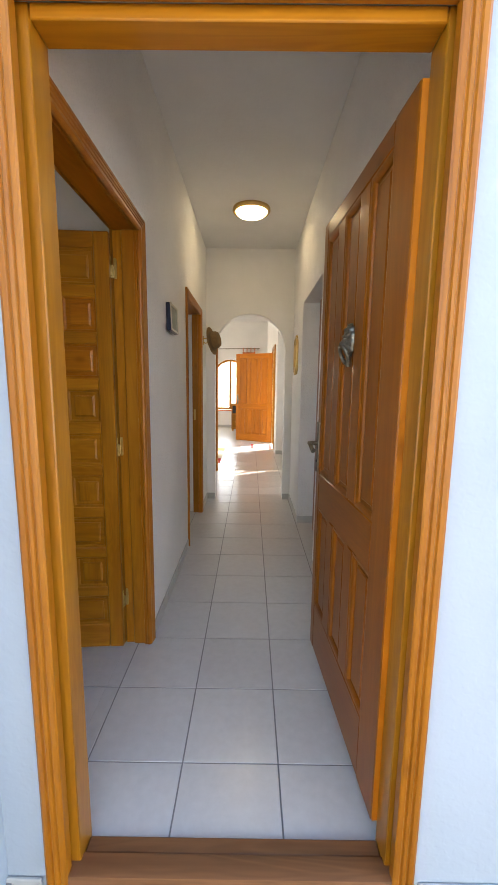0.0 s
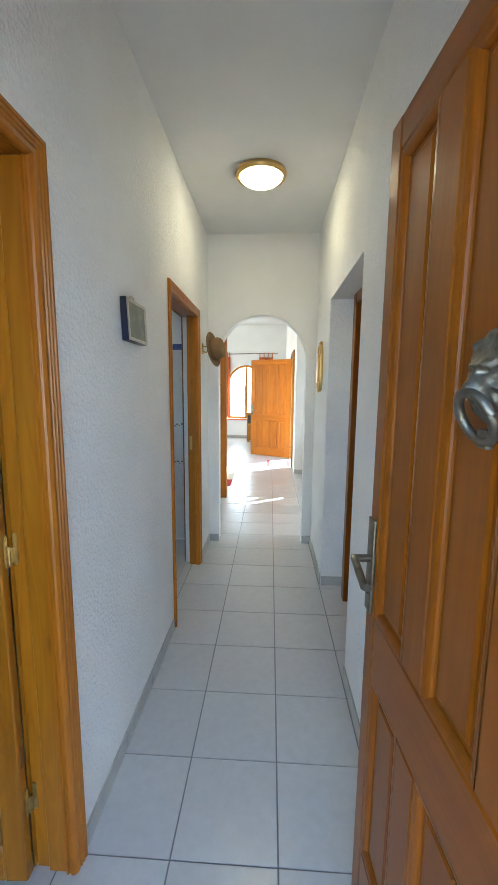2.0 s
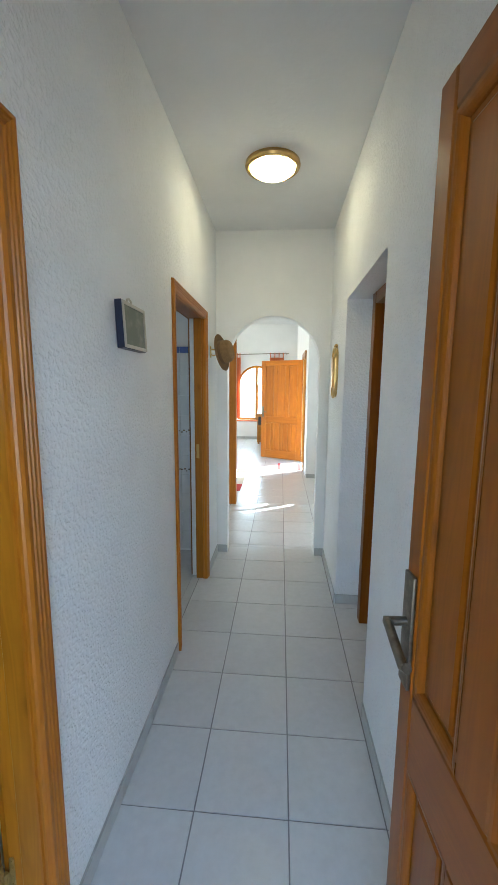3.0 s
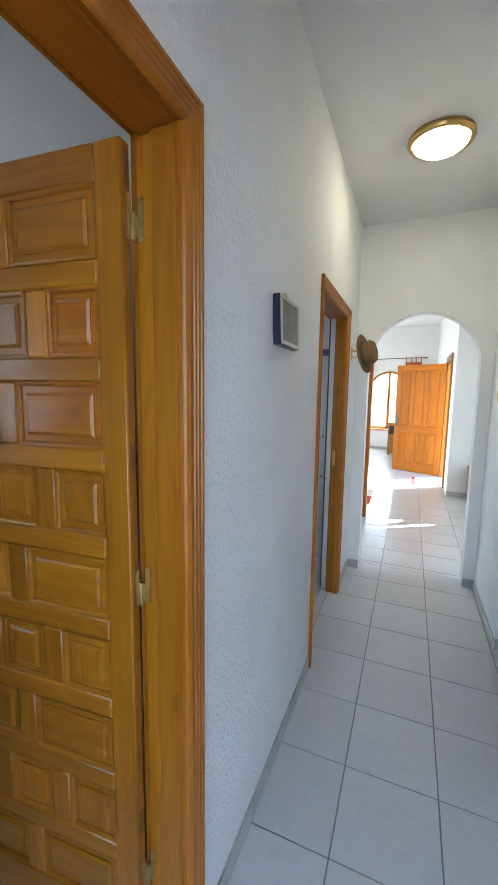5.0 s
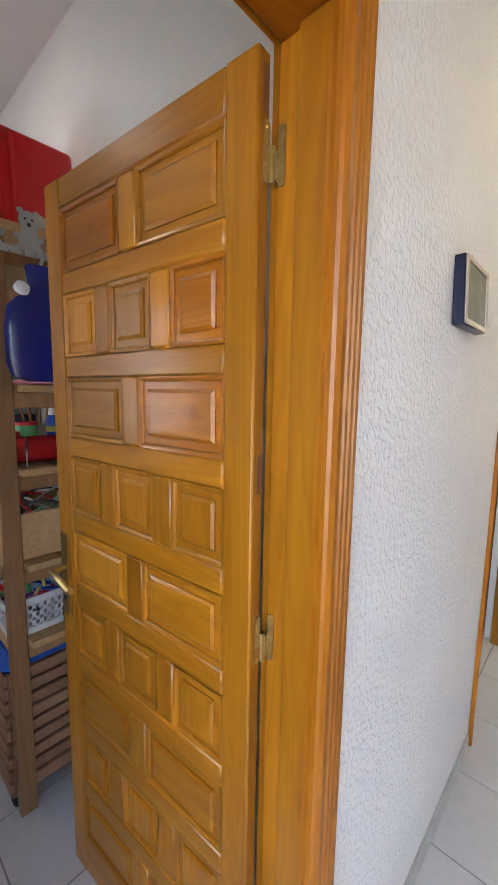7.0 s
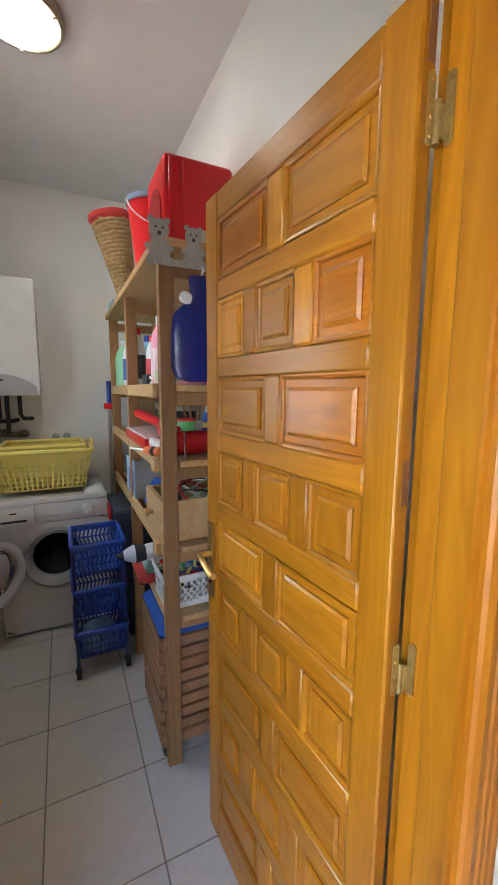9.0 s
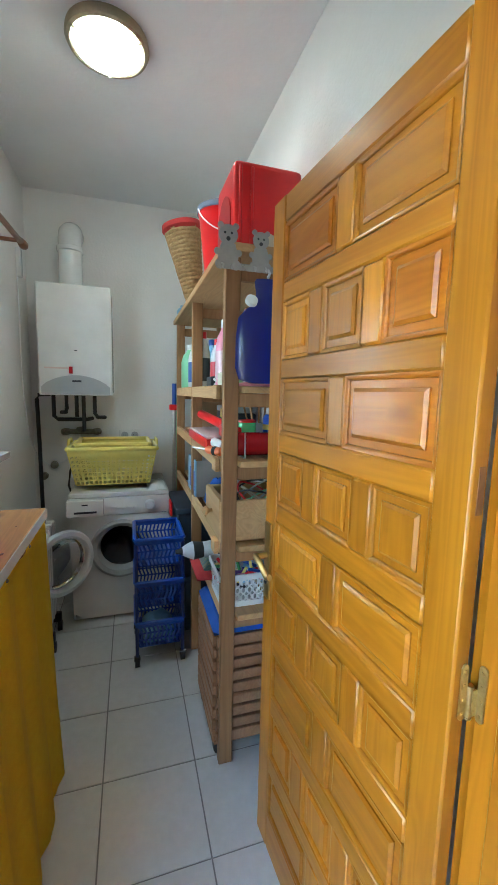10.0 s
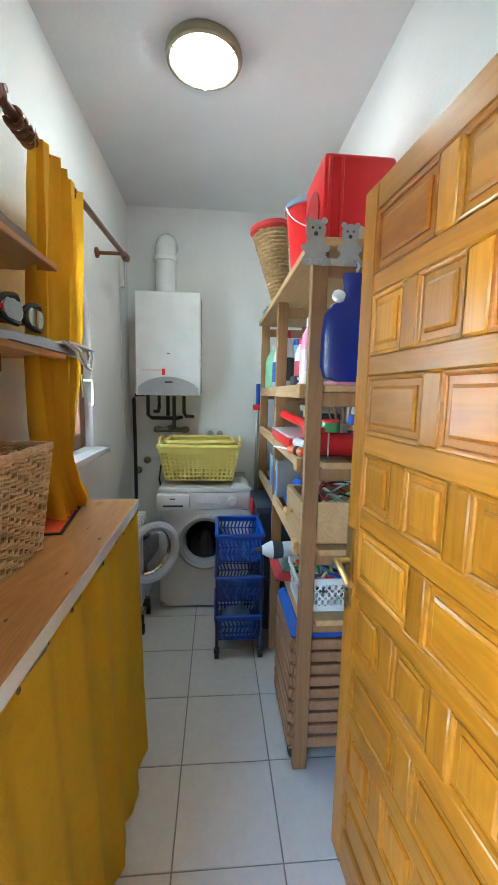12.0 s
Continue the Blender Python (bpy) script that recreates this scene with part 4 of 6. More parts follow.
for k in range(24):
    prism(bm, [o[k], o[k + 1], i[k + 1], i[k]], 0.83, 0.885, lambda a, b, d: Vector((a, d, b)))
part("frame_arch", bm, WINWOOD, w1)
pane = part("pane", mkbox(WX0 + 0.07, WX1 - 0.07, 0.852, 0.857, WZ0 + 0.075, WZS + 0.1), GLASS, w1)
pane.visible_shadow = False
part("sill", mkbox(WX0 - 0.06, WX1 + 0.06, 0.886, 1.0, WZ0 - 0.035, WZ0 - 0.002, 0.006, 2), WHITE, w1, "white painted sill")
wh = part("handle", mkbox(WX0 + 0.022, WX0 + 0.052, 0.885, 0.893, 1.44, 1.56, 0.003), BRASS, w1, "pale brass window handle")
part("lever", tube(bmesh.new(), [(WX0 + 0.037, 0.89, 1.53), (WX0 + 0.037, 0.935, 1.53), (WX0 + 0.037, 0.942, 1.50), (WX0 + 0.037, 0.94, 1.40)], 0.009, 8), SILVER, wh)

# curtain rod and curtain
cr = thing("curtain_rod", "dark turned wooden curtain rod on two brackets", "curtain rod")
RYY, RZZ = 1.06, 2.215
part("rod", rod(bmesh.new(), (-1.24, RYY, RZZ - 0.026), (-2.56, RYY, RZZ + 0.04), 0.0135), WALNUT, cr)
part("finial", lathe(bmesh.new(), [(0.013, 0), (0.020, 0.006), (0.014, 0.016), (0.022, 0.03), (0.024, 0.055), (0.016, 0.08), (0.004, 0.085)], 18, Matrix.Translation((-2.545, RYY, RZZ + 0.04)) @ pose(0, 0, 0, 0, -90)), WALNUT, cr)
part("finial", lathe(bmesh.new(), [(0.014, 0), (0.021, 0.006), (0.015, 0.016), (0.023, 0.03), (0.025, 0.055), (0.017, 0.08), (0.004, 0.085)], 18, Matrix.Translation((-1.25, RYY, RZZ - 0.026)) @ pose(0, 0, 0, 0, 90)), WALNUT, cr)
for x in (-2.47, -1.285):
    b = part("bracket", rod(bmesh.new(), (x, LY0, RZZ + 0.02), (x, RYY, RZZ + 0.02), 0.010), WALNUT, cr)
    part("rose", lathe(bmesh.new(), [(0.028, 0), (0.028, 0.010), (0.018, 0.018)], 18, Matrix.Translation((x, LY0 + 0.001, RZZ + 0.02)) @ pose(0, 0, 0, -90)), WALNUT, b)
for x in (-1.315, -1.345, -1.372, -1.40, -1.55, -1.70):
    part("ring", tube(bmesh.new(), [(x + 0.004 * math.sin(a), RYY + 0.021 * math.cos(a), RZZ - 0.028 + 0.021 * math.sin(a)) for a in [q * math.tau / 16 for q in range(16)]], 0.0075, 8, True), WALNUT, cr)
cu = thing("curtain", "yellow cotton curtain drawn aside from the arched window", "curtain")


def drawn(v):
    """Centre and spread of the gathered cloth, from the rod (0) to the counter (1)."""
    stops = ((0.0, -1.565, 0.9), (0.15, -1.55, 0.93), (0.4, -1.518, 0.94), (0.575, -1.485, 0.88), (0.70, -1.46, 0.70), (0.83, -1.45, 0.5), (0.89, -1.485, 0.55), (1.0, -1.56, 0.72))
    for (v0, c0, s0), (v1, c1, s1) in zip(stops, stops[1:]):
        if v <= v1:
            t = (v - v0) / (v1 - v0)
            t = t * t * (3 - 2 * t)
            return c0 + (c1 - c0) * t, s0 + (s1 - s0) * t
    return stops[-1][1:]


part("cloth", pleats(bmesh.new(), -1.785, -1.385, RYY + 0.012, 1.054, RZZ - 0.006, 0.036, 5, rows=40, seed=3, taper=drawn), YCLOTH, cu)

# counter with its cloth
CX0, CX1, CY1, CZ = -1.70, -0.57, 1.292, 1.05
ct = thing("counter", "narrow pine counter board with a white front edge", "counter")
part("board", mkbox(CX0, CX1, LY0 + 0.002, CY1 - 0.004, CZ - 0.035, CZ, 0.003), COUNTER_X, ct)
KNOT = material("knot_wood", (0.17, 0.06, 0.02), 0.45, scale=60, dark=(0.08, 0.026, 0.010))
for kx, ky, kr in ((-1.50, 1.24, 0.003), (-1.36, 1.20, 0.004), (-1.27, 1.262, 0.006), (-1.05, 1.25, 0.005), (-0.86, 1.21, 0.004)):
    part("knot", lathe(bmesh.new(), [(kr, 0.0), (kr * 0.9, 0.0005), (kr * 0.3, 0.0006)], 14, Matrix.Translation((kx, ky, CZ)) @ Matrix.Diagonal((1.5, 0.8, 1, 1))), KNOT, ct, "dark brown knot")
part("edge_strip", mkbox(CX0 - 0.003, CX1, CY1 - 0.0035, CY1, CZ - 0.037, CZ - 0.001, 0.001), WHITE, ct, "white laminate edge strip")
part("edge_strip", mkbox(CX0 - 0.0035, CX0 - 0.0005, LY0 + 0.003, CY1 - 0.004, CZ - 0.037, CZ - 0.001, 0.001), WHITE, ct)
for x in (CX0 + 0.05, CX1 - 0.05):
    for y in (LY0 + 0.04, CY1 - 0.09):
        part("leg", mkbox(x - 0.02, x + 0.02, y - 0.02, y + 0.02, 0, CZ - 0.036), RAW_Z, ct)
part("back_rail", mkbox(CX0 + 0.07, CX1 - 0.07, CY1 - 0.10, CY1 - 0.08, CZ - 0.10, CZ - 0.036), RAW_X, ct)
cc = thing("counter_curtain", "yellow cotton cloth hanging from the counter to the floor", "curtain")
part("front_cloth", pleats(bmesh.new(), CX0 - 0.004, CX1, CY1 - 0.006, 0.012, CZ - 0.045, 0.012, 6, rows=14, flare=0.03, seed=5), OCHRE, cc)
bm2 = pleats(bmesh.new(), LY0 + 0.02, CY1 - 0.01, 0, 0.015, CZ - 0.045, 0.008, 3, rows=10, seed=6)
bmesh.ops.transform(bm2, matrix=Matrix.Translation((CX0 - 0.008, 0, 0)) @ Matrix(((0, 1, 0, 0), (1, 0, 0, 0), (0, 0, 1, 0), (0, 0, 0, 1))), verts=bm2.verts)
part("end_cloth", bm2, OCHRE, cc)
for k in range(5):
    x = CX0 + 0.05 + k * 0.23
    part("tack", lathe(bmesh.new(), [(0.006, 0), (0.006, 0.002), (0.002, 0.004)], 8, Matrix.Translation((x, CY1 + 0.001, CZ - 0.040)) @ pose(0, 0, 0, -90)), BRONZE, cc)


def wicker_basket(name, label, x0, x1, y0, y1, z0, z1, flare):
    """Woven rectangular basket: upright stakes and wavy strands."""
    b = thing(name, label, "basket")
    n, h = 22, z1 - z0
    bm = bmesh.new()

    def corner(v):
        f = flare * v
        return (x0 - f, y0 - f), (x1 + f, y0 - f), (x1 + f, y1 + f), (x0 - f, y1 + f)

    def around(v, s):
        c = corner(v)
        k = int(s) % 4
        t = s - int(s)
        a, d = c[k], c[(k + 1) % 4]
        nrm = ((0, -1), (1, 0), (0, 1), (-1, 0))[k]
        return a[0] + (d[0] - a[0]) * t, a[1] + (d[1] - a[1]) * t, nrm

    for j in range(n):
        v = (j + 0.5) / n
        pts = []
        for q in range(120):
            x, y, nr = around(v, q / 30)
            wv = 0.0065 * math.sin(q * math.tau / 120 * 30 * 1.0 + (j % 2) * math.pi)
            pts.append((x + nr[0] * wv, y + nr[1] * wv, z0 + h * v + 0.003 * math.sin(q * 0.9 + j)))
        tube(bm, pts, h / n * 0.39, 6, True)
    part("weave", bm, WICKER, b)
    bm = bmesh.new()
    for q in range(60):
        a, c = around(0, q / 15), around(1, q / 15)
        tube(bm, [(a[0], a[1], z0), (c[0], c[1], z1)], 0.004, 5)
    part("stakes", bm, WICKER, b)
    bm = bmesh.new()
    for k in range(3):
        tube(bm, [(*around(1, q / 20)[:2], z1 + 0.004 + 0.006 * math.sin(q * 0.8 + k * 2.1)) for q in range(80)], 0.007, 6, True)
    part("rim", bm, WICKER, b)
    part("bottom", mkbox(x0 + 0.004, x1 - 0.004, y0 + 0.004, y1 - 0.004, z0, z0 + 0.01), WICKER, b)
    return b


wicker_basket("wicker_basket", "pale woven wicker basket standing on the counter", -1.205, -0.80, 0.97, 1.125, CZ + 0.001, CZ + 0.275, 0.028)
fo = thing("folder", "orange folder with a black edge lying on the counter", "folder", pose(-1.44, 1.055, CZ, 0, 0, 8))
part("cover", mkbox(-0.15, 0.15, -0.07, 0.07, 0.001, 0.005, 0.001), BLACK, fo)
part("sheet", mkbox(-0.14, 0.14, -0.06, 0.06, 0.0055, 0.0065), material("orange_card", (0.85, 0.10, 0.012), 0.5, scale=20), fo, "orange sheet")

# two wall shelves by the window
for z, x1, nm in ((1.845, -1.40, "small brown wooden wall shelf with a folded bag"), (1.592, -1.44, "small brown wooden wall shelf holding goggles")):
    sh = thing("wall_shelf", nm, "shelf", group="shelves over the counter")
    part("board", mkbox(x1, -0.70, LY0 + 0.001, 1.125, z - 0.018, z, 0.003), COUNTER_X, sh)
    for x in (-1.2, -0.85):
        part("bracket", mkbox(x - 0.01, x + 0.01, LY0 + 0.001, 1.05, z - 0.07, z - 0.019, 0.004), WINWOOD, sh)


def cushion(bm, x0, x1, y0, y1, z0, z1, n=10, puff=0.5, seed=1):
    """A soft closed lump over a rectangle."""
    top = bmesh.ops.create_grid(bm, x_segments=n, y_segments=n, size=0.5)["verts"]
    for v in top:
        u, w = v.co.x * 2, v.co.y * 2
        edge = max(0.0, (1 - abs(u) ** 3)) * max(0.0, (1 - abs(w) ** 3))
        wob = noise.noise((u * 2.1 + seed, w * 2.3, seed * 1.7))
        v.co = Vector(((x0 + x1) / 2 + u * (x1 - x0) / 2, (y0 + y1) / 2 + w * (y1 - y0) / 2, z0 + (z1 - z0) * edge ** puff * (0.85 + 0.3 * wob)))
    ret = bmesh.ops.extrude_face_region(bm, geom=list({f for v in top for f in v.link_faces}))
    for v in ret["geom"]:
        if isinstance(v, bmesh.types.BMVert):
            v.co.z = z0
    return bm


solid("folded_bag", cushion(bmesh.new(), -1.36, -0.95, 0.95, 1.11, 1.846, 1.925, seed=4), BAGCLOTH, "folded grey-brown cloth bag on a shelf", "bag")
gg = thing("goggles", "black safety goggles with a red strap on a shelf", "goggles", pose(-1.265, 1.065, 1.636))
for s in (-1, 1):
    g = part("lens_frame", tube(bmesh.new(), [(0.062 * s + 0.05 * math.cos(a), -0.02 * abs(math.cos(a)) + 0.03, 0.042 + 0.034 * math.sin(a)) for a in [q * math.tau / 18 for q in range(18)]], 0.008, 6, True), BLACK, gg)
    part("lens", prism(bmesh.new(), [(0.062 * s + 0.047 * math.cos(a), 0.042 + 0.031 * math.sin(a)) for a in [q * math.tau / 16 for q in range(16)]], 0.022, 0.025, lambda a, b, d: Vector((a, d, b))), STEEL, g, "grey reflective lens")
part("strap", tube(bmesh.new(), [(-0.11, 0.02, 0.04), (-0.10, -0.04, 0.035), (0, -0.075, 0.03), (0.10, -0.04, 0.035), (0.11, 0.02, 0.04)], 0.009, 6), RED, gg, "red strap")
MASKCLOTH = material("pale_mask_cloth", (0.70, 0.69, 0.66), 0.9, scale=40, bump=0.001, bump_scale=160)
mk = thing("dust_mask", "grey and white dust mask over the edge of a shelf", "mask", pose(-1.40, 1.05, 1.593))
part("pad", cushion(bmesh.new(), -0.20, 0.30, -0.09, 0.08, 0.0, 0.046, n=16, seed=9), GREYCLOTH, mk)
part("flap", cushion(bmesh.new(), -0.255, -0.02, -0.055, 0.105, 0.028, 0.048, n=14, seed=14), MASKCLOTH, mk, "pale folded edge of the mask")
for y, drop in ((0.10, 0.050), (0.085, 0.036)):
    part("cord", tube(bmesh.new(), [(-0.02, y - 0.01, 0.036), (-0.06, y + 0.012, 0.012), (-0.10, y + 0.016, 0.012 - drop), (-0.15, y + 0.016, 0.006 - drop), (-0.20, y + 0.010, 0.0), (-0.245, y - 0.01, 0.034)], 0.0045, 6), WPL, mk, "white cord")

# boiler, flue, pipes
bo = thing("boiler", "white wall-hung gas boiler with a grey lower fascia", "boiler")
BX, BY, BYR, BZ, BZT = -2.95, 1.037, 1.482, 1.452, 2.163
part("body", mkbox(LX0 + 0.002, BX - 0.02, BY, BYR, BZ + 0.015, BZT, 0.012, 2), WHITE, bo)
part("front_cover", mkbox(BX - 0.019, BX, BY - 0.004, BYR + 0.002, BZ, BZT, 0.012, 3), WHITE, bo)
fa = part("fascia", prism(bmesh.new(), [(BY + 0.012, BZ + 0.008), (BYR - 0.014, BZ + 0.008)] + [(BYR - 0.014 - (BYR - BY - 0.026) * q / 14, BZ + 0.055 + 0.078 * math.sin(math.pi * q / 14) ** 0.7) for q in range(15)], BX + 0.0005, BX + 0.010, lambda a, b, d: Vector((d, a, b))), GREYPL, bo, "grey curved control fascia")
part("badge", mkbox(BX + 0.0102, BX + 0.0125, 1.235, 1.29, BZ + 0.088, BZ + 0.100, 0.001), CHAR, fa, "small dark badge")
part("sticker", mkbox(BX + 0.0005, BX + 0.0015, 1.215, 1.238, BZ + 0.143, BZ + 0.188), RED, bo, "red label strip")
part("sticker", mkbox(BX + 0.0005, BX + 0.0014, 1.07, 1.212, BZ + 0.172, BZ + 0.182), material("faded_label", (0.72, 0.56, 0.52), 0.5), bo, "faded line of print")
part("status_light", mkbox(BX + 0.0005, BX + 0.003, 1.252, 1.27, BZ + 0.29, BZ + 0.296), CHAR, bo)
fl = thing("flue", "white flue pipe with an elbow into the wall", "flue")
bm = bmesh.new()
tube(bm, [(-3.09, 1.228, BZT + 0.001), (-3.09, 1.228, BZT + 0.25), (-3.10, 1.228, BZT + 0.31), (-3.13, 1.228, BZT + 0.355), (-3.18, 1.228, BZT + 0.38), (LX0 + 0.001, 1.228, BZT + 0.385)], 0.074, 28)
part("pipe", bm, WHITE, fl)
part("collar", lathe(bmesh.new(), [(0.075, 0), (0.083, 0.004), (0.083, 0.03), (0.075, 0.034)], 28, pose(-3.09, 1.228, BZT + 0.23), caps=False), WHITE, fl)
pp = thing("boiler_pipes", "black lagged pipes and valves beneath the boiler", "pipes")
for pts in ([(-3.05, 1.10, 1.466), (-3.05, 1.10, 1.31), (-3.08, 1.12, 1.285), (-3.15, 1.30, 1.28), (-3.2, 1.33, 1.285)], [(-3.05, 1.18, 1.466), (-3.05, 1.18, 1.36), (-3.08, 1.17, 1.335), (-3.16, 1.13, 1.33)],
            [(-3.08, 1.285, 1.466), (-3.08, 1.285, 1.20)], [(-3.05, 1.36, 1.466), (-3.05, 1.36, 1.33), (-3.08, 1.375, 1.30), (-3.16, 1.42, 1.295)], [(-3.12, 1.235, 1.466), (-3.12, 1.235, 1.30)],
            [(-3.15, 1.06, 1.455), (-3.18, 0.985, 1.45), (-3.19, 0.97, 1.42), (-3.19, 0.975, 1.1), (-3.19, 0.98, 0.2)]):
    part("pipe", tube(bmesh.new(), pts, 0.0135, 10), BLACK, pp)
for y, z in ((1.15, 1.19), (1.25, 1.20), (1.36, 1.19)):
    part("valve", lathe(bmesh.new(), [(0.014, -0.03), (0.022, -0.024), (0.026, 0), (0.022, 0.024), (0.014, 0.03)], 14, pose(-3.18, y, z, 90, 0, 30)), BRONZE, pp)
part("manifold", rod(bmesh.new(), (-3.17, 1.13, 1.19), (-3.17, 1.38, 1.19), 0.018), BRONZE, pp)
for y, z in ((1.06, 0.94), (1.20, 0.98), (0.99, 0.86)):
    part("valve", lathe(bmesh.new(), [(0.02, 0), (0.028, 0.01), (0.026, 0.035), (0.012, 0.045)], 14, Matrix.Translation((LX0 + 0.001, y, z)) @ pose(0, 0, 0, 0, 90)), BRONZE, pp)
solid("wall_cable", tube(bmesh.new(), [(-2.99, LY0 + 0.006, 2.2), (-3.0, LY0 + 0.006, 1.9), (-2.99, LY0 + 0.006, 1.6), (-3.02, LY0 + 0.008, 1.4), (-3.1, LY0 + 0.01, 1.15), (-3.2, 0.96, 1.0), (-3.235, 1.04, 0.93), (-3.235, 1.16, 0.98), (-3.23, 1.24, 1.13), (-3.2, 1.27, 1.3), (-3.1, 1.26, 1.46)], 0.0045, 6), WPL, "thin white cable along the wall", "cable")
solid("hose", tube(bmesh.new(), [(-3.23, 1.20, 0.98), (-3.18, 1.17, 0.9), (-3.16, 1.16, 0.8), (-3.2, 1.2, 0.6), (-3.2, 1.3, 0.4)], 0.008, 8), BLACK, "black hose behind the washing machine", "hose")
jb = solid("junction_box", mkbox(-3.04, -2.985, LY0 + 0.001, LY0 + 0.03, 2.19, 2.36, 0.006, 2), WHITE, "narrow white cable box on the wall", "cable box")
so = thing("socket", "white double wall socket", "socket", pose(LX0, 1.59, 1.155))
part("plate", mkbox(0.0005, 0.010, -0.078, 0.078, -0.04, 0.04, 0.004, 2), WHITE, so)
for y in (-0.037, 0.037):
    s = part("outlet", lathe(bmesh.new(), [(0.026, 0.0), (0.026, 0.004), (0.021, 0.004), (0.021, 0.001)], 20, Matrix.Translation((0.010, y, 0)) @ pose(0, 0, 0, 0, 90)), GREYPL, so)
    for q in (-0.009, 0.009):
        part("pin_hole", rod(bmesh.new(), (0.0112, y + q, 0), (0.0118, y + q, 0), 0.003, seg=8), BLACK, s)

# washing machine
SMOKE = material("bowl_glass", (0.75, 0.77, 0.78), 0.05, trans=1.0)
DRUM = material("drum_steel", (0.10, 0.10, 0.10), 0.4, 0.9, scale=60)
WF, WY0, WY1, WT = -2.685, 1.228, 1.828, 0.85
wm = thing("washing_machine", "white front-loading washing machine with its door open", "washing machine")
R0, CY, CZZ = 0.163, 1.53, 0.475
bm = bmesh.new()
box(bm, -3.22, -3.20, WY0, WY1, 0.012, WT - 0.031)
box(bm, -3.199, WF - 0.0125, WY0, WY0 + 0.012, 0.012, WT - 0.031, 0.003)
box(bm, -3.199, WF - 0.0125, WY1 - 0.012, WY1, 0.012, WT - 0.031, 0.003)
box(bm, -3.199, WF - 0.0125, WY0 + 0.013, WY1 - 0.013, 0.012, 0.024)
part("body", bm, WHITE, wm)
bm = bmesh.new()
pts = [(CY + (R0 + 0.004) * math.cos(a), CZZ + (R0 + 0.004) * math.sin(a)) for a in [q * math.tau / 40 for q in range(40)]]
rect = []
for q in range(40):
    a = q * math.tau / 40
    c, s = math.cos(a), math.sin(a)
    k = min((WY1 - 0.002 - CY) / c if c > 1e-6 else ((WY0 + 0.002 - CY) / c if c < -1e-6 else 9), (0.70 - CZZ) / s if s > 1e-6 else ((0.02 - CZZ) / s if s < -1e-6 else 9))
    rect.append((CY + k * c, CZZ + k * s))
for q in range(40):
    prism(bm, [pts[q], pts[(q + 1) % 40], rect[(q + 1) % 40], rect[q]], WF - 0.012, WF, lambda a, b, d: Vector((d, a, b)))
bmesh.ops.remove_doubles(bm, verts=bm.verts, dist=1e-5)
part("front_panel", bm, WHITE, wm, smooth=False)
part("control_panel", mkbox(WF - 0.012, WF + 0.006, WY0 + 0.001, WY1 - 0.001, 0.702, WT - 0.032, 0.006, 2), WHITE, wm, "white control panel")
part("worktop", mkbox(-3.23, WF + 0.004, WY0 - 0.003, WY1 + 0.003, WT - 0.030, WT, 0.008, 2), WHITE, wm)
dw = part("detergent_drawer", mkbox(WF - 0.01, WF + 0.055, WY0 - 0.012, WY0 + 0.20, 0.715, 0.815, 0.008, 2), WHITE, wm, "detergent drawer pulled a little out")
part("drawer_grip", mkbox(WF + 0.0555, WF + 0.058, WY0 + 0.03, WY0 + 0.16, 0.735, 0.748, 0.001), CHAR, dw)
part("drawer_badge", mkbox(WF + 0.0555, WF + 0.0575, WY0 + 0.075, WY0 + 0.11, 0.785, 0.793), CHAR, dw)
kn = part("programme_knob", lathe(bmesh.new(), [(0.034, 0), (0.034, 0.012), (0.028, 0.026), (0.006, 0.028)], 24, Matrix.Translation((WF + 0.006, 1.71, 0.76)) @ pose(0, 0, 0, 0, 90)), WPL, wm)
for k in range(5):
    part("button", mkbox(WF + 0.0062, WF + 0.011, 1.47 + k * 0.034, 1.49 + k * 0.034, 0.742, 0.754, 0.002), WPL, wm)
part("porthole_ring", lathe(bmesh.new(), [(R0 + 0.03, 0.0), (R0 + 0.028, 0.012), (R0 + 0.012, 0.018), (R0 - 0.012, 0.004), (R0 - 0.020, -0.04), (R0 - 0.030, -0.05)], 44, Matrix.Translation((WF + 0.001, CY, CZZ)) @ pose(0, 0, 0, 0, 90), caps=False), GREYPL, wm, "grey rubber seal ring")
part("drum", lathe(bmesh.new(), [(R0 - 0.022, -0.045), (R0 + 0.015, -0.07), (R0 + 0.015, -0.34), (0.005, -0.345)], 44, Matrix.Translation((WF, CY, CZZ)) @ pose(0, 0, 0, 0, 90), caps=False), DRUM, wm, "dark steel drum")
hs = Matrix.Translation((WF + 0.030, CY - R0 - 0.008, CZZ)) @ pose(0, 0, 0, 0, 0, 40)
wd = part("door", lathe(bmesh.new(), [(0.148, -0.020), (0.160, -0.026), (0.190, -0.014), (0.198, 0.006), (0.188, 0.022), (0.165, 0.026), (0.150, 0.018)], 44, hs @ Matrix.Translation((0, -0.20, 0)) @ pose(0, 0, 0, 0, 90), caps=False), WPL, wm, "open round porthole door")
part("door_glass", lathe(bmesh.new(), [(0.151, -0.02), (0.145, -0.05), (0.115, -0.075), (0.05, -0.085), (0.004, -0.086)], 40, hs @ Matrix.Translation((0, -0.20, 0)) @ pose(0, 0, 0, 0, 90), caps=False), SMOKE, wd, "clear glass bowl")
part("hinge", mkbox(WF + 0.001, WF + 0.03, CY - R0 - 0.055, CY - R0 - 0.015, CZZ - 0.05, CZZ + 0.05, 0.005), GREYPL, wm)
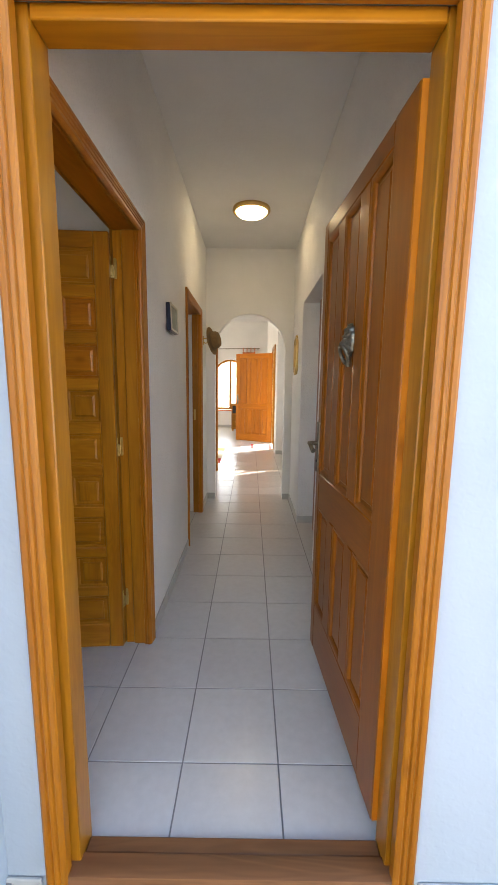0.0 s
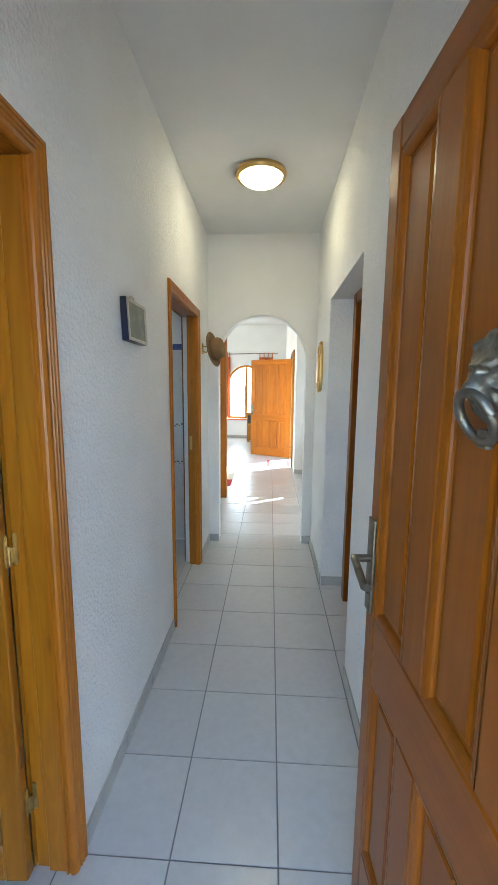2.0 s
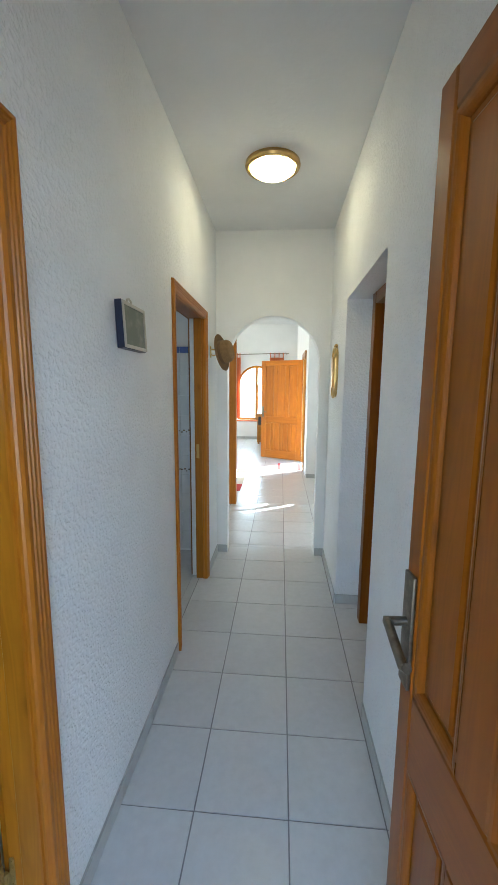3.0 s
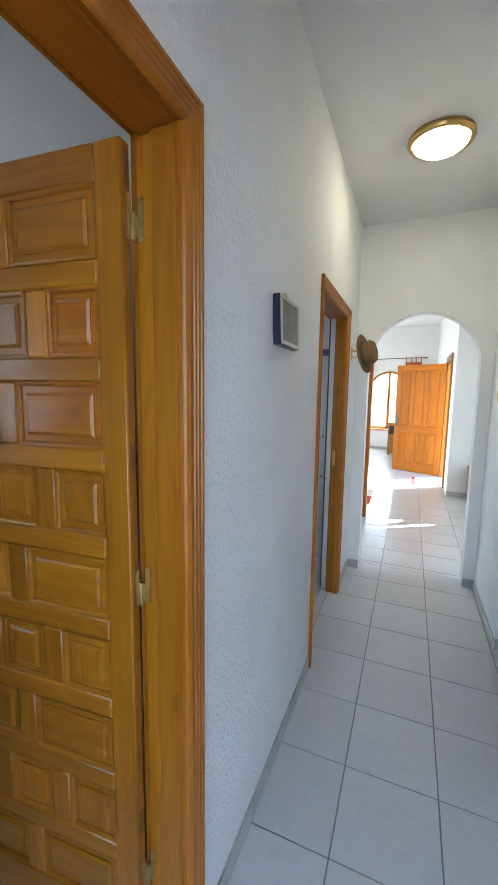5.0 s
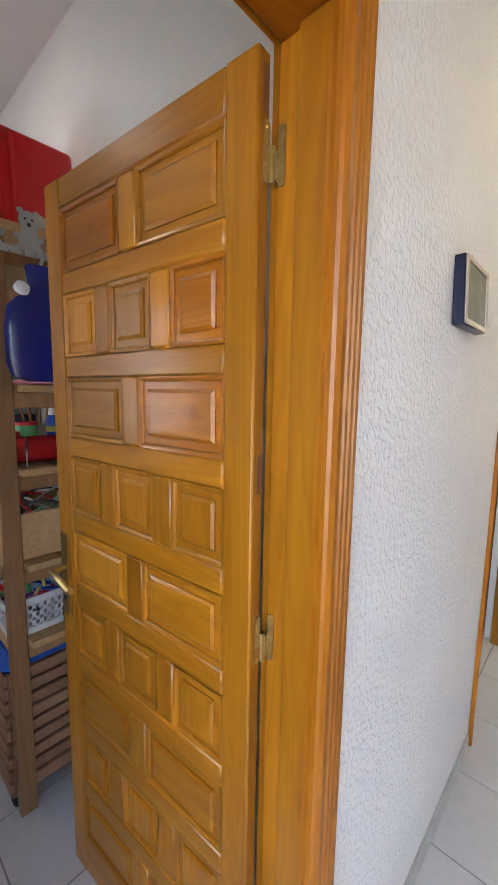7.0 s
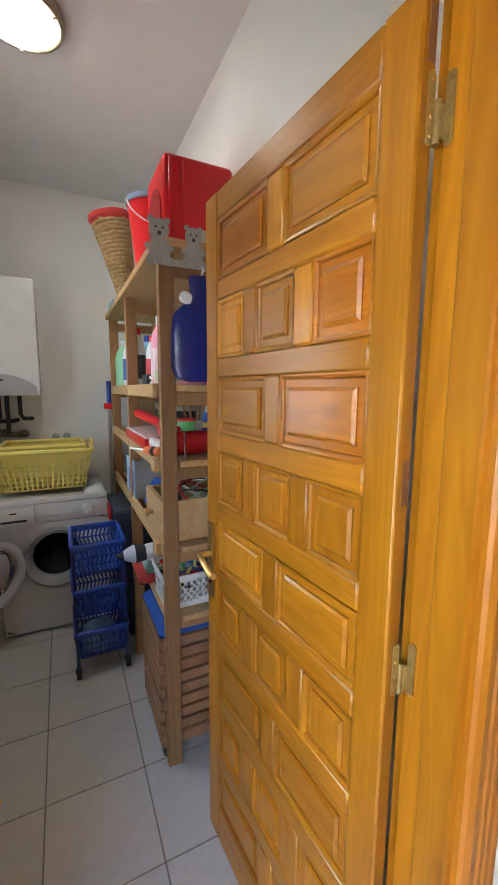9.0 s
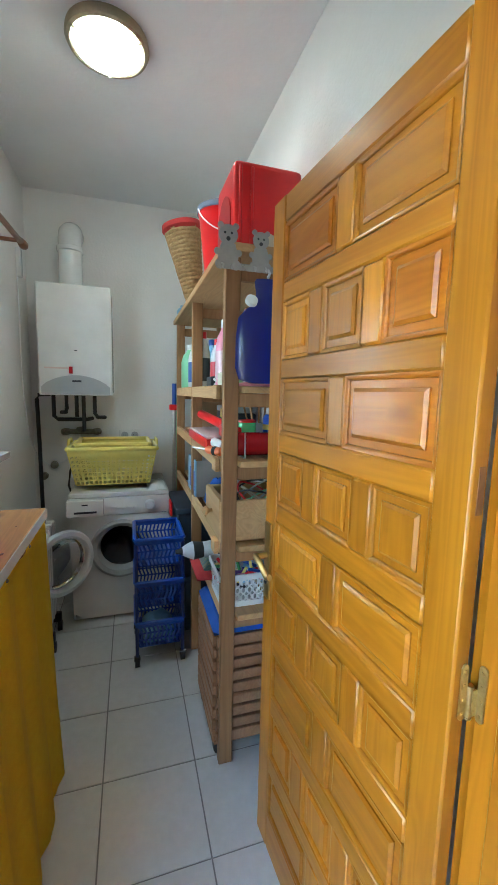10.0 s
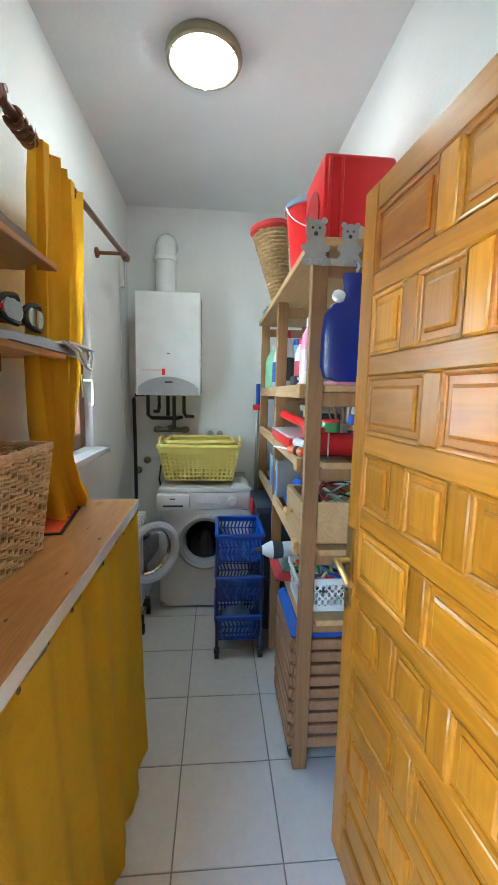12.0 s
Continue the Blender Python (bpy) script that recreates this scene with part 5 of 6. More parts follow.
for x in (-3.17, WF - 0.06):
    for y in (WY0 + 0.05, WY1 - 0.05):
        part("foot", rod(bmesh.new(), (x, y, 0), (x, y, 0.013), 0.02), BLACK, wm)
solid("laundry_load", cushion(bmesh.new(), -2.98, -2.76, 1.40, 1.60, 0.345, 0.50, n=14, seed=12), DARKCLOTH, "dark clothes inside the drum", "clothes")
solid("white_cloth", cushion(bmesh.new(), -2.95, -2.69, 1.70, 1.82, WT + 0.001, WT + 0.035, seed=21), WPL, "crumpled white cloth on the washing machine", "cloth")


def lattice_basket(b, x0, x1, y0, y1, z0, z1, flare, mat, nx, ny, nz, bar=0.004, solid_top=0.0, floor_t=0.006, slant=0.0, rim=0.010):
    """A plastic basket with sides of crossing bars, as parts of b."""
    def at(s, t, v):
        f = flare * v
        X0, X1, Y0, Y1 = x0 - f, x1 + f, y0 - f, y1 + f
        z = z0 + (z1 - z0) * v
        return [Vector((X0 + (X1 - X0) * t, Y0, z)), Vector((X1, Y0 + (Y1 - Y0) * t, z)), Vector((X1 - (X1 - X0) * t, Y1, z)), Vector((X0, Y1 - (Y1 - Y0) * t, z))][s]

    for s in range(4):
        bm = bmesh.new()
        n = nx if s % 2 == 0 else ny
        top = 1 - solid_top
        mt, mv = bar * 0.9 * n / (1.0 * max(0.05, (at(s, 1, 0) - at(s, 0, 0)).length)), bar * 0.9 * nz / (z1 - z0)
        for i in range(n):
            for j in range(nz):
                t0, t1, v0, v1 = i / n, (i + 1) / n, j / nz * top, (j + 1) / nz * top
                k = slant * (1 if j % 2 else -1)
                o = [bm.verts.new(at(s, t, v)) for t, v in ((t0, v0), (t1, v0), (t1, v1), (t0, v1))]
                dt, dv = (t1 - t0) * min(0.4, mt), (v1 - v0) * min(0.4, mv)
                q = [bm.verts.new(at(s, min(1, max(0, t)), v)) for t, v in ((t0 + dt - k / n, v0 + dv), (t1 - dt - k / n, v0 + dv), (t1 - dt + k / n, v1 - dv), (t0 + dt + k / n, v1 - dv))]
                for e in range(4):
                    bm.faces.new((o[e], o[(e + 1) % 4], q[(e + 1) % 4], q[e]))
            if solid_top:
                bm.faces.new([bm.verts.new(at(s, t, v)) for t, v in ((i / n, top), ((i + 1) / n, top), ((i + 1) / n, 1), (i / n, 1))])
        bmesh.ops.remove_doubles(bm, verts=bm.verts, dist=1e-5)
        bmesh.ops.recalc_face_normals(bm, faces=bm.faces)
        bmesh.ops.solidify(bm, geom=list(bm.faces), thickness=bar)
        part("side", bm, mat, b)
    part("bottom", mkbox(x0, x1, y0, y1, z0 - floor_t, z0 + 0.002, 0.001), mat, b)
    part("rim", tube(bmesh.new(), [at(s, t, 1) for s in range(4) for t in (0.03, 0.5, 0.97)], rim, 8, True), mat, b)


lb = thing("laundry_basket", "yellow plastic lattice laundry basket on the washing machine", "basket")
lattice_basket(lb, -3.05, -2.73, 1.265, 1.715, WT + 0.045, WT + 0.275, 0.042, YEL, 12, 17, 7, 0.0055, 0.16, rim=0.015)
lb2 = thing("laundry_basket", "second yellow laundry basket nested inside the first", "basket")
lattice_basket(lb2, -3.02, -2.76, 1.30, 1.68, WT + 0.07, WT + 0.30, 0.035, YEL, 8, 10, 4, 0.004, 0.45, rim=0.014)
for y in (1.215, 1.765):
    part("handle", tube(bmesh.new(), [(-2.97, y, WT + 0.285), (-2.95, y, WT + 0.315), (-2.83, y, WT + 0.315), (-2.81, y, WT + 0.285)], 0.009, 8), YEL, lb2)

# blue trolley with stacked baskets
tr = thing("basket_trolley", "blue plastic basket trolley on black castors", "trolley")
TX0, TX1, TY0, TY1 = -2.46, -2.175, 1.625, 1.845
for k, (z0, z1) in enumerate(((0.10, 0.25), (0.33, 0.48), (0.56, 0.715))):
    tier = part("tier", mkbox(TX0, TX1, TY0, TY1, z0, z0 + 0.006), BLUE, tr, "blue lattice basket tier")
    lattice_basket(tier, TX0, TX1, TY0, TY1, z0 + 0.006, z1, 0.018, BLUE, 14, 11, 3, 0.005, 0.14, slant=0.22)
for x in (TX0 - 0.012, TX1 + 0.012):
    for y in (TY0 - 0.012, TY1 + 0.012):
        p = part("post", rod(bmesh.new(), (x, y, 0.05), (x, y, 0.70), 0.009), NAVYPL, tr, "dark navy post")
        c = part("castor", rod(bmesh.new(), (x, y - 0.012, 0.026), (x, y + 0.012, 0.026), 0.025), BLACK, tr)
        part("fork", mkbox(x - 0.014, x + 0.014, y - 0.016, y + 0.016, 0.035, 0.06, 0.004), BLACK, c)
solid("blue_rag", cushion(bmesh.new(), TX0 + 0.02, TX1 - 0.02, TY0 + 0.02, TY1 - 0.02, 0.11, 0.20, seed=31), LBLUE, "pale blue cloths in the trolley's lowest basket", "cloth")

# oil radiator, board
ra = thing("oil_radiator", "white ribbed oil radiator on black castors", "radiator", pose(-2.47, 1.07, 0))
for k in range(6):
    part("fin", mkbox(-0.20 + k * 0.05, -0.165 + k * 0.05, -0.075, 0.075, 0.12, 0.70, 0.014, 3), WHITE, ra)
part("spine", rod(bmesh.new(), (-0.20, 0, 0.62), (0.09, 0, 0.62), 0.02), WHITE, ra)
for x in (-0.16, 0.06):
    part("castor_bar", mkbox(x - 0.015, x + 0.015, -0.10, 0.10, 0.06, 0.12, 0.004), BLACK, ra)
    for y in (-0.09, 0.09):
        part("castor", rod(bmesh.new(), (x, y - 0.012, 0.03), (x, y + 0.012, 0.03), 0.03), BLACK, ra)
solid("brown_board", mkbox(-0.004, 0.004, -0.10, 0.10, 0, 0.82, 0.002), CARD, "brown board leaning in the corner", "board", pose(-3.13, 1.05, 0.001, 28, -7, 0))

# shelf unit
SY0, SY1 = 1.915, 2.255
PX = (-1.49, -2.225, -2.93)
su = thing("shelf_unit", "raw pine shelf unit against the wall", "shelf unit")
for x in PX:
    for y0, y1 in ((SY0, SY0 + 0.055), (SY1 - 0.055, SY1)):
        part("post", mkbox(x - 0.034, x, y0, y1, 0, 1.955, 0.003), RAW_Z, su)
    for z in (1.955, 1.515, 1.245, 0.925, 0.655):
        part("cross_rail", mkbox(x - 0.030, x - 0.004, SY0 + 0.056, SY1 - 0.056, z - 0.075, z - 0.024, 0.003), RAW_Z, su)
SHELF = (1.515, 1.245, 0.925)
for z in SHELF:
    for y0, y1 in ((SY0 + 0.057, SY0 + 0.167), (SY0 + 0.173, SY1 - 0.057)):
        part("shelf_board", mkbox(-2.93, -1.46, y0, y1, z - 0.023, z, 0.002), RAW_X, su)
    for xa, xb in ((-1.525, -2.222), (-2.262, -2.926)):
        part("front_rail", mkbox(xb, xa, SY0 - 0.002, SY0 + 0.020, z - 0.048, z + 0.004, 0.003), RAW_X, su)
    part("front_rail", mkbox(-1.585, -1.527, SY0 - 0.022, SY0 - 0.003, z - 0.048, z + 0.004, 0.003), RAW_X, su)
part("top_board", mkbox(-2.98, -1.44, SY0 - 0.02, SY1, 1.956, 1.985, 0.003), RAW_X, su)
part("low_board", mkbox(-2.20, -1.455, SY0 + 0.057, SY1, 0.632, 0.655, 0.003), RAW_X, su)
part("low_rail", mkbox(-2.18, -1.527, SY0 + 0.010, SY0 + 0.054, 0.60, 0.656, 0.003), RAW_X, su)
TOP, S2, S3, S4 = 1.986, 1.516, 1.246, 0.926


# things on top
rb = thing("red_box", "large red plastic storage box with a hand hole", "box", pose(-1.665, 2.078, TOP))
bm = mkbox(-0.135, 0.135, -0.128, 0.128, 0.001, 0.305, 0.022, 3)
part("body", bm, RED, rb)
part("rib", mkbox(0.136, 0.143, -0.112, -0.10, 0.02, 0.285, 0.003), RED, rb)
part("rib", mkbox(0.136, 0.143, -0.07, -0.058, 0.02, 0.285, 0.003), RED, rb)
# no hollow here: the recess's shade is put into a darker red slab
part("side_recess", prism(bmesh.new(), [(-0.10, 0.02), (0.10, 0.02), (0.10, 0.13)] + arc(0, 0.13, 0.10, 0, 180, 12)[1:], 0.1285, 0.133, lambda a, b, d: Vector((a, -d, b))), plastic("red_recess_shade", (0.36, 0.006, 0.01)), rb, "arched slab in darker red for the shade of a recess")
part("label", prism(bmesh.new(), [(-0.03, 0.0), (0.03, 0.0), (0.025, 0.045), (-0.015, 0.06)], 0.1355, 0.137, lambda a, b, d: Vector((d, a + 0.01, b + 0.02))), CREAM, rb, "worn cream label")


RIMBLUE = plastic("blue_grey_plastic", (0.20, 0.23, 0.34))


def bucket(x, y, z, tilt):
    b = thing("bucket", "red plastic bucket with a blue-grey rim and wire handle", "bucket", pose(x, y, z, 0, tilt, 0))
    part("body", lathe(bmesh.new(), [(0.085, 0.001), (0.118, 0.305), (0.122, 0.308), (0.122, 0.322)], 36), RED, b)
    part("rim", lathe(bmesh.new(), [(0.1225, 0.306), (0.127, 0.309), (0.127, 0.330), (0.120, 0.332), (0.114, 0.322)], 36, caps=False), RIMBLUE, b, "blue-grey rim")
    part("handle", tube(bmesh.new(), [(0.02 + 0.115 * math.sin(a) * 0.9 + 0.02, -0.129 * math.cos(a), 0.305 - 0.12 * math.sin(a)) for a in [q * math.pi / 14 for q in range(15)]], 0.003, 6), WPL, b, "thin wire handle")


bucket(-1.99, 2.025, TOP, 0)
sg = thing("seagrass_basket", "tapered coiled seagrass basket with red cloth inside", "basket", pose(-2.45, 1.965, TOP + 0.010, 11, 0, 0))
for k in range(19):
    bm = bmesh.new()
    v = (k + 0.5) / 19
    r = 0.040 + 0.054 * v
    tube(bm, [(r * math.cos(a) + 0.0025 * math.sin(5 * a + k), r * math.sin(a), 0.018 + 0.39 * v + 0.0025 * math.sin(9 * a + 2 * k)) for a in [q * math.tau / 40 for q in range(40)]], 0.0125, 8, True)
    part("coil", bm, ROPE, sg)
part("lining", lathe(bmesh.new(), [(0.100, 0.385), (0.112, 0.400), (0.108, 0.425), (0.07, 0.44), (0.01, 0.437)], 36), REDCLOTH, sg, "dull red cloth")
part("bottom", lathe(bmesh.new(), [(0.04, 0.001), (0.055, 0.012), (0.04, 0.02)], 30), ROPE, sg)
solid("blue_dispenser", lathe(bmesh.new(), [(0.02, 0), (0.034, 0.01), (0.036, 0.05), (0.025, 0.07), (0.012, 0.075), (0.012, 0.09)], 20), LBLUE, "small pale blue plastic dispenser on the shelf end", "dispenser", pose(-2.90, 1.945, TOP))

# hook rack with two bear shapes
hk = thing("hook_rack", "grey metal hook rail with two bear cut-outs", "hook rack", pose(-1.432, 1.928, 1.955))
GREYM = material("grey_sheet_metal", (0.40, 0.40, 0.39), 0.45, 0.3, scale=30)


def bear(parent, y, s):
    bm = bmesh.new()
    P = lambda a, b, d: Vector((d, y + a * s, b * s))
    prism(bm, arc(0, 0.055, 0.040, 0, 345, 22), 0, 0.003, P)
    for q in (-1, 1):
        prism(bm, arc(q * 0.032, 0.090, 0.013, 0, 330, 10), 0.0004, 0.0026, P)
        prism(bm, arc(q * 0.045, -0.012, 0.014, 0, 330, 10), 0.0004, 0.0026, P)
        prism(bm, arc(q * 0.034, -0.060, 0.020, 0, 340, 12), 0.0004, 0.0026, P)
    prism(bm, [(0.030, 0.022), (0.044, -0.03), (0.034, -0.07), (-0.034, -0.07), (-0.044, -0.03), (-0.030, 0.022)], 0.0002, 0.0028, P)
    b = part("bear_shape", bm, GREYM, parent)
    for a, c in ((-0.014, 0.062), (0.014, 0.062), (0, 0.040)):
        part("cut_out", prism(bmesh.new(), arc(a, c, 0.005 if c > 0.05 else 0.009, 0, 340, 10), 0.0031, 0.0036, P), CHAR, b)


bear(hk, -0.020, 0.80)
bear(hk, 0.092, 0.70)
part("rail", mkbox(-0.0005, 0.0029, -0.055, 0.22, -0.062, -0.040, 0.001), GREYM, hk)
for y in (-0.04, -0.01, 0.03, 0.07, 0.11, 0.15, 0.19):
    part("hook", tube(bmesh.new(), [(0.003, y, -0.045), (0.012, y, -0.050), (0.016, y, -0.064), (0.023, y, -0.062), (0.025, y, -0.054)], 0.0028, 6), STEEL, hk)

hb = thing("hot_water_bottle", "deep blue rubber hot-water bottle hanging from a hook", "hot-water bottle", pose(-1.425, 2.045, 1.525))
bm = bmesh.new()
prof = [(0.0, 0.055), (0.012, 0.095), (0.05, 0.108), (0.15, 0.108), (0.215, 0.100), (0.245, 0.075), (0.262, 0.045), (0.30, 0.040), (0.335, 0.046), (0.345, 0.040)]
rings = []
for z, w in prof:
    th = 0.022 if z < 0.24 else 0.014
    rings.append([bm.verts.new((th * math.sin(a) * (0.6 + 0.4 * abs(math.sin(a))), w * math.cos(a), z)) for a in [q * math.tau / 24 for q in range(24)]])
for a, b in zip(rings, rings[1:]):
    for q in range(24):
        bm.faces.new((a[q], a[(q + 1) % 24], b[(q + 1) % 24], b[q]))
bm.faces.new(list(reversed(rings[0])))
bm.faces.new(rings[-1])
part("body", bm, DBLUE, hb)
part("cap", lathe(bmesh.new(), [(0.014, 0), (0.021, 0.006), (0.020, 0.020), (0.008, 0.026)], 18, Matrix.Translation((0.012, -0.062, 0.262)) @ pose(0, 0, 0, 0, 60)), WPL, hb, "white screw cap")
part("hanger", tube(bmesh.new(), [(0, 0, 0.335), (0.004, 0, 0.352), (0.004, 0.006, 0.366), (0.004, 0.0, 0.375), (0.006, -0.008, 0.372)], 0.005, 6), WPL, hb, "white plastic hook")


def bottle(name, label, x, y, z, r, h, mat, cap, handle=False, flat=0.7, lab=None, turn=0):
    """A plastic detergent bottle: body, shoulder, cap and perhaps a side handle and a label."""
    b = thing(name, label, "bottle", pose(x, y, z, 0, 0, turn), group="bottles on the shelf unit")
    sq = Matrix.Diagonal((1, flat, 1, 1))
    part("body", lathe(bmesh.new(), [(r * 0.9, 0.001), (r, 0.01), (r, h * 0.6), (r * 0.8, h * 0.75), (r * 0.4, h * 0.86), (r * 0.36, h * 0.9)], 24, sq), mat, b)
    part("cap", lathe(bmesh.new(), [(r * 0.42, h * 0.88), (r * 0.42, h * 0.99), (r * 0.36, h)], 18, sq), cap, b)
    if handle:
        part("grip", tube(bmesh.new(), [(r * 0.5, 0, h * 0.84), (r * 1.05, 0, h * 0.80), (r * 1.15, 0, h * 0.6), (r * 0.98, 0, h * 0.45)], r * 0.16, 8), mat, b)
    if lab:
        part("label", lathe(bmesh.new(), [(r * 1.006, h * 0.12), (r * 1.012, h * 0.13), (r * 1.012, h * 0.52), (r * 1.006, h * 0.53)], 24, sq, caps=False), lab, b, "printed paper label")
    return b


bottle("bottle", "mint green detergent bottle with a handle", -2.80, 1.99, S2, 0.07, 0.29, MINT, WPL, True, lab=None, turn=40)
bottle("bottle", "white detergent bottle with a red cap", -2.60, 2.0, S2, 0.075, 0.30, WPL, RED, False, lab=plastic("blue_label", (0.05, 0.12, 0.40)))
bottle("bottle", "blue and white detergent bottle", -2.42, 2.06, S2, 0.07, 0.28, LBLUE, BLUE, True, lab=WPL)
bottle("bottle", "pink softener bottle with a white cap", -1.73, 1.972, S2, 0.052, 0.27, PINK, WPL, False, lab=plastic("pale_pink", (0.75, 0.5, 0.56)))
bottle("bottle", "clear spray bottle with a grey collar", -1.95, 2.06, S2, 0.045, 0.24, GREYPL, WPL)
bottle("bottle", "dark blue cleaner bottle", -2.10, 2.07, S2, 0.055, 0.27, TEAL, RED, lab=WPL)
bottle("bottle", "white cleaner bottle at the back", -2.33, 2.18, S2, 0.06, 0.29, WPL, BLUE, lab=plastic("red_label", (0.45, 0.03, 0.03)))
bottle("bottle", "red and white cleaner bottle", -2.02, 2.0, S2, 0.04, 0.23, WPL, RED, lab=plastic("crimson_label", (0.5, 0.02, 0.04)))
bottle("bottle", "pale green spray bottle with a white head", -1.86, 2.06, S2, 0.042, 0.25, MINT, WPL)
bottle("bottle", "blue bottle with a white printed label", -2.72, 2.12, S2, 0.06, 0.28, BLUE, WPL, lab=WPL)
bottle("bottle", "tall white bottle with a blue label", -1.62, 2.17, S2, 0.045, 0.27, WPL, BLUE, lab=plastic("sky_label", (0.1, 0.3, 0.55)))
bottle("bottle", "grey cleaner bottle with a black cap", -2.52, 2.17, S2, 0.055, 0.31, GREYPL, CHAR, lab=plastic("green_label", (0.05, 0.25, 0.10)))
bottle("bottle", "yellow cleaner bottle with a blue cap", -2.18, 2.15, S2, 0.045, 0.26, YEL, BLUE, lab=WPL)
bottle("bottle", "dark green bottle at the back", -1.78, 2.17, S2, 0.045, 0.25, plastic("dark_green_plastic", (0.02, 0.10, 0.05)), WPL)
bottle("bottle", "white spray bottle with a red nozzle", -2.28, 1.985, S2, 0.048, 0.30, WPL, RED, lab=plastic("black_label", (0.03, 0.03, 0.03)))
ta = thing("storage_case", "dark grey tool case at the back of the shelf", "case", pose(-2.25, 2.15, S3))
part("body", mkbox(-0.16, 0.16, -0.06, 0.085, 0.001, 0.14, 0.012, 2), CHAR, ta)
part("lid", mkbox(-0.162, 0.162, -0.062, 0.087, 0.141, 0.175, 0.010, 2), GREYPL, ta)
part("latch", mkbox(-0.03, 0.03, -0.070, -0.0625, 0.11, 0.16, 0.003), YEL, ta, "yellow latch")
tc2 = thing("carton", "brown cardboard carton at the back of the shelf", "box", pose(-2.68, 2.10, S3))
part("body", mkbox(-0.15, 0.15, -0.10, 0.12, 0.001, 0.19, 0.003), CARD, tc2)
part("tape", mkbox(-0.151, 0.151, -0.02, 0.03, 0.1905, 0.1912), CREAM, tc2, "pale packing tape")
tb = thing("teal_box", "teal plastic box on a white box", "box", pose(-1.98, 2.16, S2))
part("lower", mkbox(-0.13, 0.13, -0.07, 0.07, 0.001, 0.235, 0.006), WPL, tb, "white cardboard lower box")
part("upper", mkbox(-0.12, 0.12, -0.065, 0.065, 0.236, 0.315, 0.008, 2), TEAL, tb)
dvc = thing("charger", "cream plastic charger with a coiled white lead", "charger", pose(-1.64, 1.955, S2))
part("body", mkbox(-0.04, 0.04, -0.025, 0.03, 0.001, 0.055, 0.012, 2), CREAM, dvc)
part("switch", mkbox(0.0405, 0.043, -0.01, 0.01, 0.02, 0.036, 0.001), CHAR, dvc)
part("lead", tube(bmesh.new(), [(-0.04, 0, 0.02), (-0.07, 0.01, 0.012), (-0.10, -0.01, 0.02), (-0.09, -0.025, 0.03), (-0.06, 0.0, 0.01), (-0.13, 0.02, 0.02), (-0.16, -0.01, 0.008)], 0.006, 6), WPL, dvc)
solid("black_adapter", mkbox(-0.05, 0.05, -0.03, 0.03, 0.001, 0.045, 0.008, 2), CHAR, "small black power adapter on the shelf", "adapter", pose(-1.86, 1.96, S2))
solid("pink_tray", mkbox(-0.13, 0.13, -0.11, 0.11, 0.001, 0.016, 0.004), PINK, "shallow pink tray under the bottles", "tray", pose(-1.60, 2.12, S2))

# third shelf: tools
rt = thing("red_tray", "flat red plastic case with a pale lid", "case", pose(-2.02, 1.99, S3))
part("base", mkbox(-0.26, 0.26, -0.085, 0.10, 0.001, 0.045, 0.008, 2), RED, rt)
part("lid", mkbox(-0.255, 0.255, -0.083, 0.098, 0.0455, 0.056, 0.004), plastic("frosted_lid", (0.62, 0.5, 0.52)), rt, "translucent pale lid")
sw = thing("hand_saw", "red handled hand tool lying across the case", "tool", pose(-1.90, 2.0, S3 + 0.058))
part("grip", tube(bmesh.new(), [(0.24, 0.0, 0.03), (0.10, 0.01, 0.03), (-0.06, 0.0, 0.045), (-0.25, -0.05, 0.075)], 0.022, 10), RED, sw)
part("head", mkbox(0.10, 0.26, -0.035, 0.045, 0.001, 0.05, 0.01, 2), RED, sw)
st = thing("sticks", "bundle of thin dark sticks in a jar", "sticks", pose(-1.85, 2.16, S3))
part("jar", lathe(bmesh.new(), [(0.045, 0.001), (0.05, 0.02), (0.05, 0.10), (0.045, 0.11)], 20), GREYPL, st)
for k in range(8):
    a = k * 0.8
    part("stick", rod(bmesh.new(), (0.02 * math.cos(a), 0.02 * math.sin(a), 0.02), (0.075 * math.cos(a) - 0.05, 0.06 * math.sin(a), 0.21), 0.004, seg=6), RAW_Z, st)
gn = thing("white_tool", "white plastic glue gun with a cable", "tool", pose(-1.72, 1.945, S3))
part("barrel", tube(bmesh.new(), [(0.09, 0.01, 0.03), (0.0, 0, 0.03), (-0.12, -0.005, 0.035)], 0.022, 10), WPL, gn)
part("grip", tube(bmesh.new(), [(-0.06, 0, 0.03), (-0.07, 0.05, 0.024), (-0.08, 0.10, 0.02)], 0.018, 8), WPL, gn)
sk = thing("screwdriver", "orange and black screwdriver on the shelf", "screwdriver", pose(-1.56, 1.93, S3, 0, 0, 30))
part("grip", lathe(bmesh.new(), [(0.008, 0), (0.017, 0.01), (0.017, 0.08), (0.010, 0.095)], 12, Matrix.Translation((0, 0, 0.02)) @ pose(0, 0, 0, 0, -90)), plastic("orange_plastic", (0.75, 0.16, 0.03)), sk)
part("collar", lathe(bmesh.new(), [(0.0175, 0.03), (0.0185, 0.032), (0.0185, 0.048), (0.0175, 0.05)], 12, Matrix.Translation((0, 0, 0.02)) @ pose(0, 0, 0, 0, -90), caps=False), BLACK, sk)
part("blade", rod(bmesh.new(), (-0.095, 0, 0.02), (-0.18, 0, 0.02), 0.003, seg=8), STEEL, sk)
fx = thing("gas_cylinder", "red metal canister lying on its side in a wire cradle", "canister", pose(-1.56, 2.09, S3))
